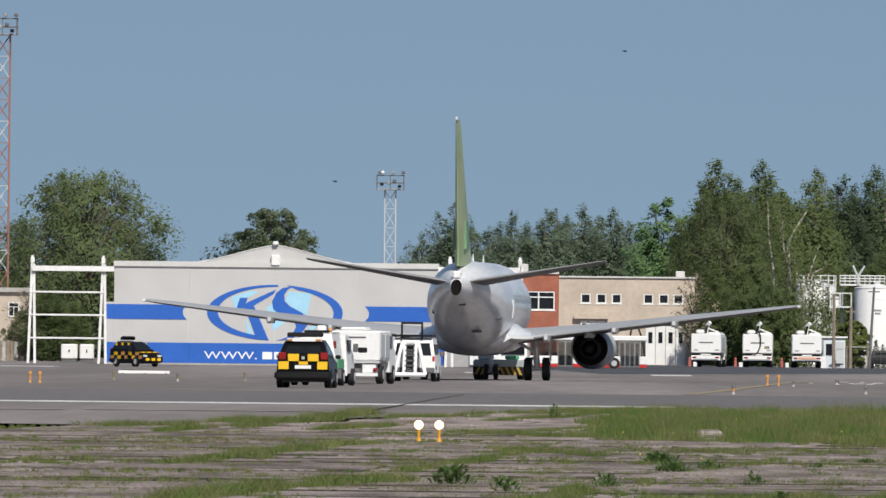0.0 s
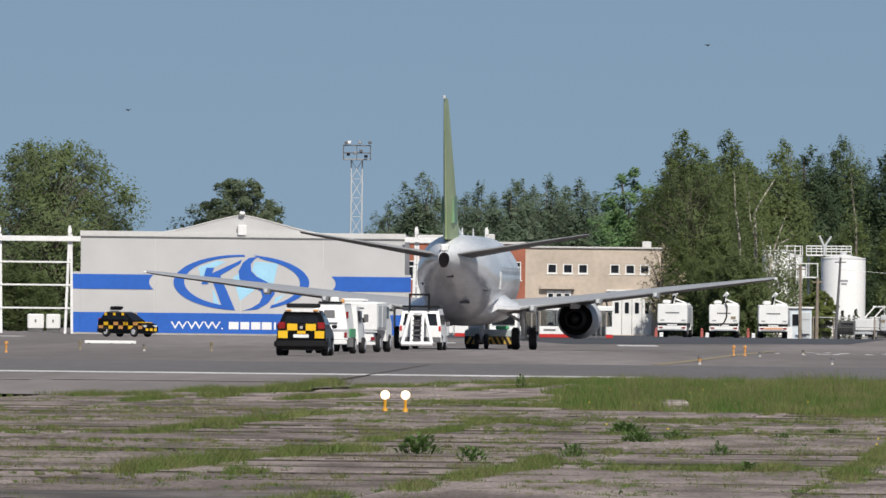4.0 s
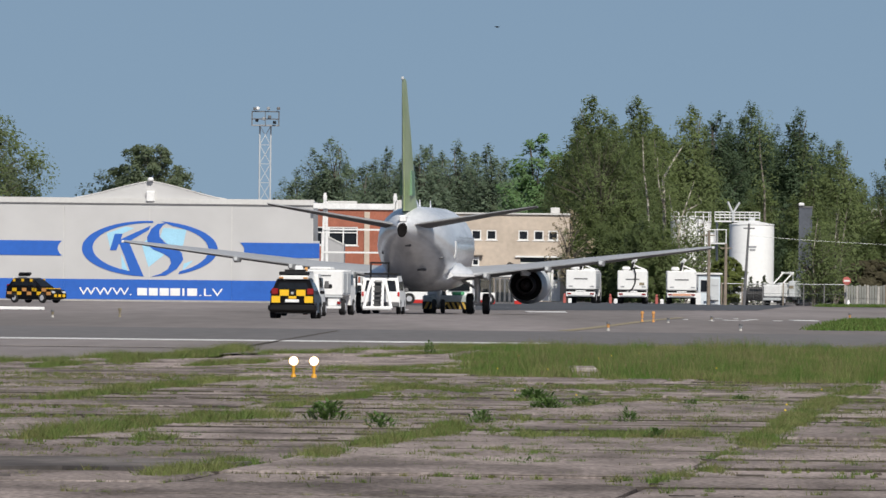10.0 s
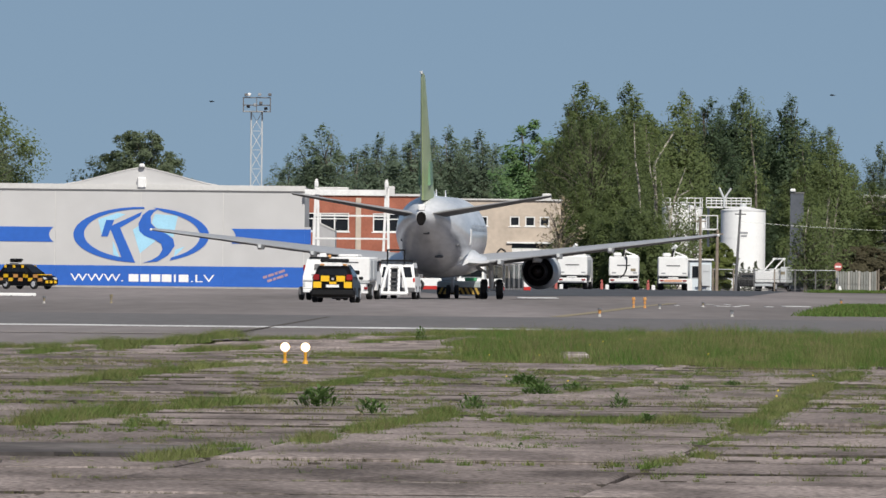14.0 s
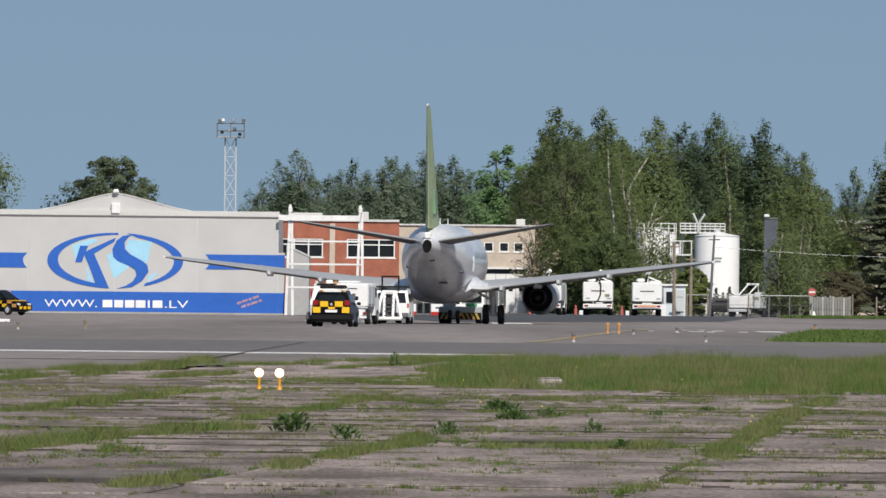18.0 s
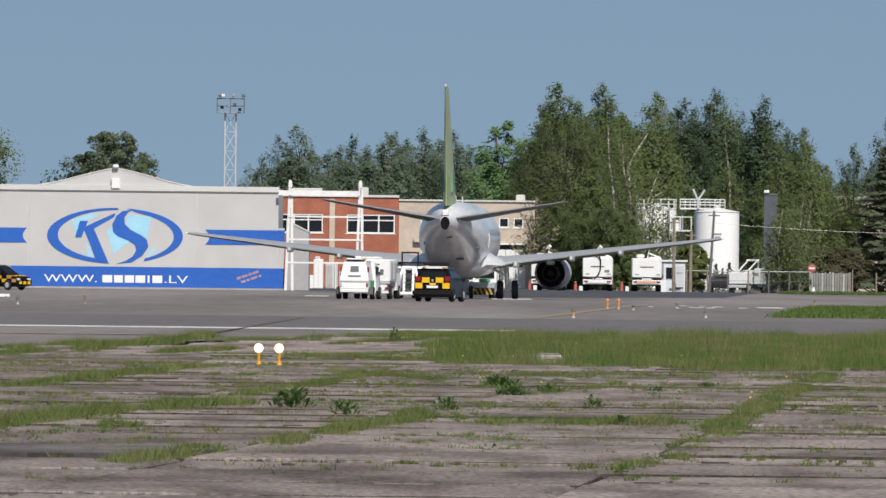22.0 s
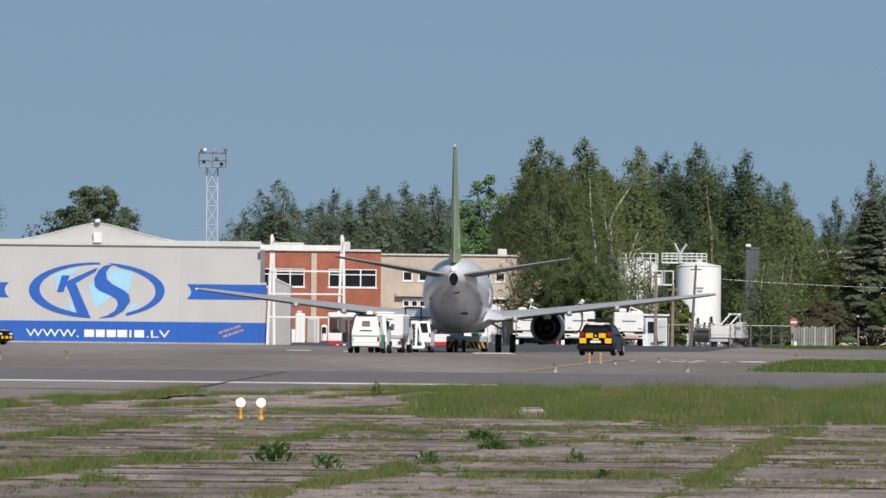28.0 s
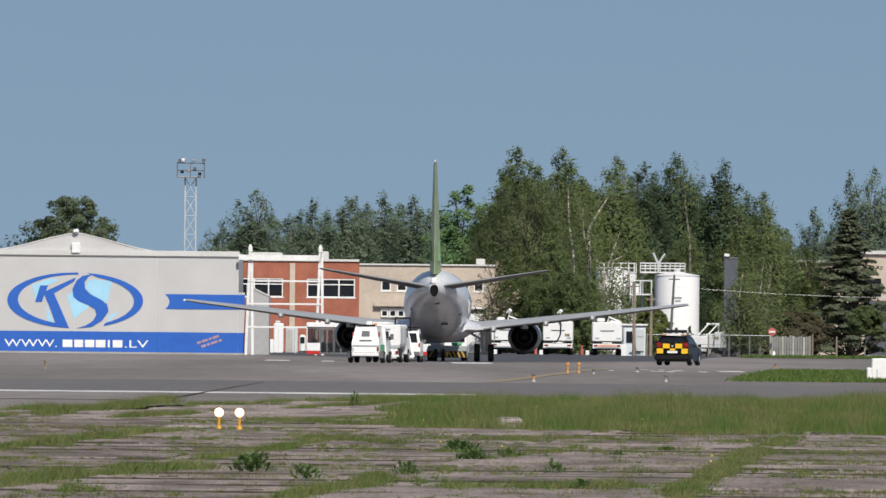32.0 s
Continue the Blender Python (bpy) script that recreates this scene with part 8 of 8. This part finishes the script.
# ---- small birds in flight ----
def bird():
    b = thing("bird", "small dark bird in flight", "bird", group="birds")
    body = [[(r * math.cos(k * math.pi / 4), y, r * math.sin(k * math.pi / 4)) for k in range(8)] for y, r in ((-0.09, 0.006), (-0.03, 0.02), (0.03, 0.024), (0.07, 0.014), (0.085, 0.003))]
    part("body", Shape().loft(body), BLACK, b, smooth=True)
    for sgn in (-1, 1):
        part("wing", Shape().add([(sgn * 0.012, 0.04, 0.01), (sgn * 0.06, 0.055, 0.035), (sgn * 0.13, -0.02, 0.03), (sgn * 0.05, -0.02, 0.022), (sgn * 0.012, -0.03, 0.008),
                                  (sgn * 0.012, 0.04, 0.004), (sgn * 0.06, 0.055, 0.03), (sgn * 0.13, -0.02, 0.027), (sgn * 0.05, -0.02, 0.017), (sgn * 0.012, -0.03, 0.002)],
                                 [(0, 1, 2, 3, 4), (9, 8, 7, 6, 5), (0, 5, 6, 1), (1, 6, 7, 2), (2, 7, 8, 3), (3, 8, 9, 4)]), BLACK, b)
    part("tail", Shape().box(-0.012, 0.012, -0.14, -0.085, -0.004, 0.004), BLACK, b)
    return b


birds = [bird(), bird()]
for b in birds:
    b.scale = (0.5, 0.5, 0.5)


# ---- motion ----
def drive(ob, rows):
    walk(ob, [(t, pose(x, y, 0.0, 0, 0, turn)) for t, x, y, turn in rows])


# seconds, sideways, height, turn
BIRD_A = [
    (0, 0.92, 6.66, -60), (3, 2.48, 6.54, -50), (6, 4.38, 5.69, -60), (8, 7.15, 5.97, -70), (10, 10.2, 4.86, -60),
    (12, 11.5, 4.60, 10), (13.2, 10.5, 4.50, 60), (14, 6.88, 4.60, 70), (14.5, 4.60, 4.90, 60), (15.3, 2.60, 6.80, 40),
    (16.3, 3.40, 8.80, 0), (32, 6.00, 9.60, 20),
]
BIRD_B = [
    (0, -4.10, 4.34, -40), (3, -7.15, 5.06, -30), (8, -5.26, 4.77, -50), (9, -3.31, 5.18, -60), (9.5, -1.47, 5.97, -60),
    (10, 0.88, 5.97, -40), (10.5, 2.48, 5.82, -20), (12, 1.50, 5.16, 30), (12.5, 1.09, 5.46, 40), (13, 0.48, 5.40, 40),
    (13.5, -1.70, 4.90, 50), (14, -3.93, 4.38, 60), (14.5, -6.50, 4.30, 60), (16.2, -11.5, 4.60, 20), (20, -12.0, 5.20, -30),
    (23.4, -11.5, 5.60, -60), (24, -5.50, 5.50, -70), (24.5, 0.53, 5.36, -70), (25, 6.59, 4.97, -70), (25.5, 10.5, 5.20, -40),
    (26.1, 10.0, 7.40, 20), (26.8, 3.00, 7.90, 70), (27.5, -4.90, 5.94, 70), (28.2, -11.5, 5.50, 40), (32, -12.5, 5.50, 20),
]


def motions():
    drive(plane, [
        (0, -4.10, 659.6, -3.1), (1, -3.85, 664.9, -3.2), (2, -3.61, 670.8, -3.4), (3, -3.43, 677.3, -3.5), (4, -3.20, 684.2, -3.6),
        (5, -2.92, 691.4, -3.7), (6, -2.59, 699.0, -3.8), (7, -2.22, 706.7, -3.9), (8, -1.81, 714.6, -3.9), (9, -1.39, 722.5, -3.9),
        (10, -1.02, 730.4, -3.9), (11, -0.70, 738.2, -3.8), (12, -0.44, 745.9, -3.8), (13, -0.17, 753.3, -3.7), (14, 0.19, 760.5, -3.6),
        (15, 0.63, 767.4, -3.6), (16, 1.17, 773.9, -3.5), (17, 1.53, 780.1, -3.4), (18, 1.74, 785.9, -3.3), (19, 1.92, 791.3, -3.2),
        (20, 2.10, 796.3, -3.1), (21, 2.34, 801.1, -3.0), (22, 2.62, 805.5, -2.9), (23, 2.91, 809.8, -2.7), (24, 3.12, 813.9, -2.4),
        (25, 3.21, 818.0, -2.1), (26, 3.34, 822.1, -1.7), (27, 3.52, 826.4, -1.3), (28, 3.68, 831.0, -1.1), (29, 3.81, 836.1, -1.0),
        (30, 3.86, 842.0, -1.0), (31, 3.88, 848.7, -1.0), (32, 3.88, 856.5, -1.0),
    ])
    drive(tractor, [
        (0, -3.18, 672.9, -3.1), (1, -2.91, 678.2, -3.2), (2, -2.64, 684.1, -3.4), (3, -2.42, 690.6, -3.5), (4, -2.16, 697.4, -3.6),
        (5, -1.86, 704.7, -3.7), (6, -1.51, 712.2, -3.8), (7, -1.13, 720.0, -3.9), (8, -0.70, 727.9, -3.9), (9, -0.28, 735.8, -3.9),
        (10, 0.08, 743.7, -3.9), (11, 0.39, 751.5, -3.8), (12, 0.63, 759.2, -3.8), (13, 0.89, 766.6, -3.7), (14, 1.23, 773.8, -3.6),
        (15, 1.66, 780.6, -3.6), (16, 2.18, 787.2, -3.5), (17, 2.52, 793.3, -3.4), (18, 2.71, 799.1, -3.3), (19, 2.88, 804.6, -3.2),
        (20, 3.05, 809.6, -3.1), (21, 3.29, 814.4, -3.0), (22, 3.54, 818.8, -2.9), (23, 3.82, 823.1, -2.7), (24, 3.97, 827.2, -2.4),
        (25, 4.00, 831.2, -2.1), (26, 4.05, 835.4, -1.7), (27, 4.16, 839.7, -1.3), (28, 4.28, 844.3, -1.1), (29, 4.41, 849.4, -1.0),
        (30, 4.47, 855.3, -1.0), (31, 4.51, 862.0, -1.0), (32, 4.53, 869.8, -1.0),
    ])
    drive(follow_car, [
        (0, -9.14, 512.9, -3.0), (1, -9.04, 520.4, -3.1), (2, -8.88, 528.1, -3.1), (3, -8.70, 536.0, -3.1), (4, -8.54, 544.3, -3.2),
        (5, -8.33, 552.9, -3.2), (6, -7.99, 562.0, -3.2), (7, -7.55, 572.0, -3.3), (8, -7.07, 582.9, -3.4), (9, -6.58, 594.5, -3.5),
        (10, -6.16, 606.5, -3.6), (11, -5.74, 618.6, -3.7), (12, -5.25, 630.3, -3.9), (13, -4.80, 641.1, -4.0), (14, -4.48, 651.0, -4.2),
        (15, -4.24, 660.1, -4.5), (16, -4.08, 668.8, -4.8), (17, -3.88, 677.4, -5.2), (18, -3.59, 686.1, -4.9), (19, -2.99, 694.9, -5.7),
        (20, -2.05, 703.5, -7.6), (21, -0.63, 712.1, -9.4), (22, 1.13, 720.8, -10.3), (23, 2.93, 729.7, -10.4), (24, 4.65, 739.2, -9.9),
        (25, 6.25, 749.1, -9.4), (26, 7.78, 759.1, -9.3), (27, 9.22, 768.5, -9.7), (28, 10.65, 776.9, -10.1), (29, 12.07, 783.8, -10.0),
        (30, 13.50, 789.5, -10.2), (31, 14.88, 794.8, -10.3), (32, 16.25, 800.5, -10.4),
    ])
    drive(van, [
        (0, -9.28, 545.8, -6.0), (1, -8.99, 554.1, -6.0), (2, -8.68, 562.7, -5.9), (3, -8.36, 571.6, -5.9), (4, -8.04, 580.8, -5.8),
        (5, -7.74, 590.3, -5.8), (6, -7.45, 600.3, -5.7), (7, -7.20, 611.1, -5.7), (8, -6.96, 622.7, -5.7), (9, -6.73, 635.0, -5.6),
        (10, -6.51, 647.7, -5.6), (11, -6.30, 660.3, -5.5), (12, -6.08, 672.7, -5.5), (13, -5.80, 684.3, -5.5), (14, -5.45, 695.2, -5.5),
        (15, -5.04, 705.8, -5.5), (16, -4.66, 715.8, -5.5), (17, -4.38, 725.2, -5.5), (18, -4.14, 733.8, -5.5), (19, -3.78, 741.4, -5.5),
        (20, -3.40, 748.0, -5.5), (21, -3.08, 753.7, -5.5), (22, -2.79, 758.8, -5.6), (23, -2.50, 763.4, -5.6), (24, -2.24, 767.2, -5.6),
        (25, -1.98, 770.0, -5.6), (26, -1.76, 772.3, -5.7), (27, -1.55, 774.4, -5.7), (28, -1.32, 776.9, -5.7), (29, -1.07, 779.7, -5.7),
        (30, -0.79, 782.6, -5.8), (31, -0.50, 785.6, -5.8), (32, -0.21, 788.5, -5.8),
    ])
    drive(truck, [
        (0, -8.24, 574.2, -6.3), (1, -8.04, 582.6, -6.3), (2, -7.84, 591.3, -6.3), (3, -7.64, 600.1, -6.3), (4, -7.42, 609.3, -6.3),
        (5, -7.18, 618.9, -6.3), (6, -6.90, 628.9, -6.3), (7, -6.59, 639.9, -6.3), (8, -6.26, 652.0, -6.3), (9, -5.91, 664.9, -6.3),
        (10, -5.56, 678.0, -6.3), (11, -5.19, 691.0, -6.3), (12, -4.81, 703.2, -6.3), (13, -4.46, 713.9, -6.3), (14, -4.15, 723.0, -6.3),
        (15, -3.86, 730.8, -6.3), (16, -3.59, 737.7, -6.3), (17, -3.31, 744.1, -6.3), (18, -3.04, 750.4, -6.3), (19, -2.75, 756.5, -6.3),
        (20, -2.45, 762.2, -6.3), (21, -2.19, 767.4, -6.3), (22, -1.95, 772.3, -6.3), (23, -1.71, 776.9, -6.3), (24, -1.44, 781.2, -6.3),
        (25, -1.16, 785.0, -6.3), (26, -0.88, 788.6, -6.3), (27, -0.60, 792.1, -6.3), (28, -0.33, 795.6, -6.3), (29, -0.07, 799.3, -6.3),
        (30, 0.19, 802.9, -6.3), (31, 0.45, 806.6, -6.3), (32, 0.71, 810.3, -6.3),
    ])
    drive(steps, [
        (0, -6.49, 621.5, -2.5), (1, -6.14, 628.9, -2.6), (2, -5.78, 636.5, -2.7), (3, -5.41, 644.3, -2.8), (4, -5.03, 652.2, -2.9),
        (5, -4.66, 660.4, -3.0), (6, -4.30, 668.7, -3.1), (7, -3.96, 677.6, -3.2), (8, -3.62, 687.0, -3.2), (9, -3.30, 696.9, -3.3),
        (10, -3.00, 706.8, -3.3), (11, -2.71, 716.5, -3.3), (12, -2.43, 725.6, -3.2), (13, -2.17, 733.8, -3.2), (14, -1.91, 740.9, -3.2),
        (15, -1.68, 747.1, -3.1), (16, -1.44, 752.8, -3.0), (17, -1.19, 758.2, -3.0), (18, -0.92, 763.4, -2.9), (19, -0.65, 768.5, -2.8),
        (20, -0.38, 773.2, -2.8), (21, -0.13, 777.7, -2.7), (22, 0.10, 782.0, -2.6), (23, 0.33, 786.2, -2.6), (24, 0.54, 790.2, -2.6),
        (25, 0.73, 794.1, -2.5), (26, 0.91, 797.9, -2.5), (27, 1.08, 801.6, -2.4), (28, 1.25, 805.3, -2.4), (29, 1.42, 809.1, -2.3),
        (30, 1.58, 812.8, -2.3), (31, 1.73, 816.6, -2.3), (32, 1.89, 820.3, -2.2),
    ])
    drive(bus, [(t, across(q, GY), 0.0, 0) for t, q in ((0, -1.2), (11.7, -1.2), (12.1, -1.1), (12.5, -0.85), (13, -0.38), (13.5, -0.1), (14, 0.0), (32, 0.0))])
    drive(parked_car, [(0, -28.0, 930.0, -143), (0.5, -27.5, 929.5, -136), (1, -27.1, 929.2, -130), (1.5, -26.87, 929.0, -126.5), (2, -26.8, 929.0, -125), (3, -26.8, 929.0, -125), (32, -26.8, 929.0, -125)])
    for ob, rows in zip(birds, (BIRD_A, BIRD_B)):
        walk(ob, [(t, pose(x, 260.0, z, 0, 0, turn)) for t, x, z, turn in rows])


motions()
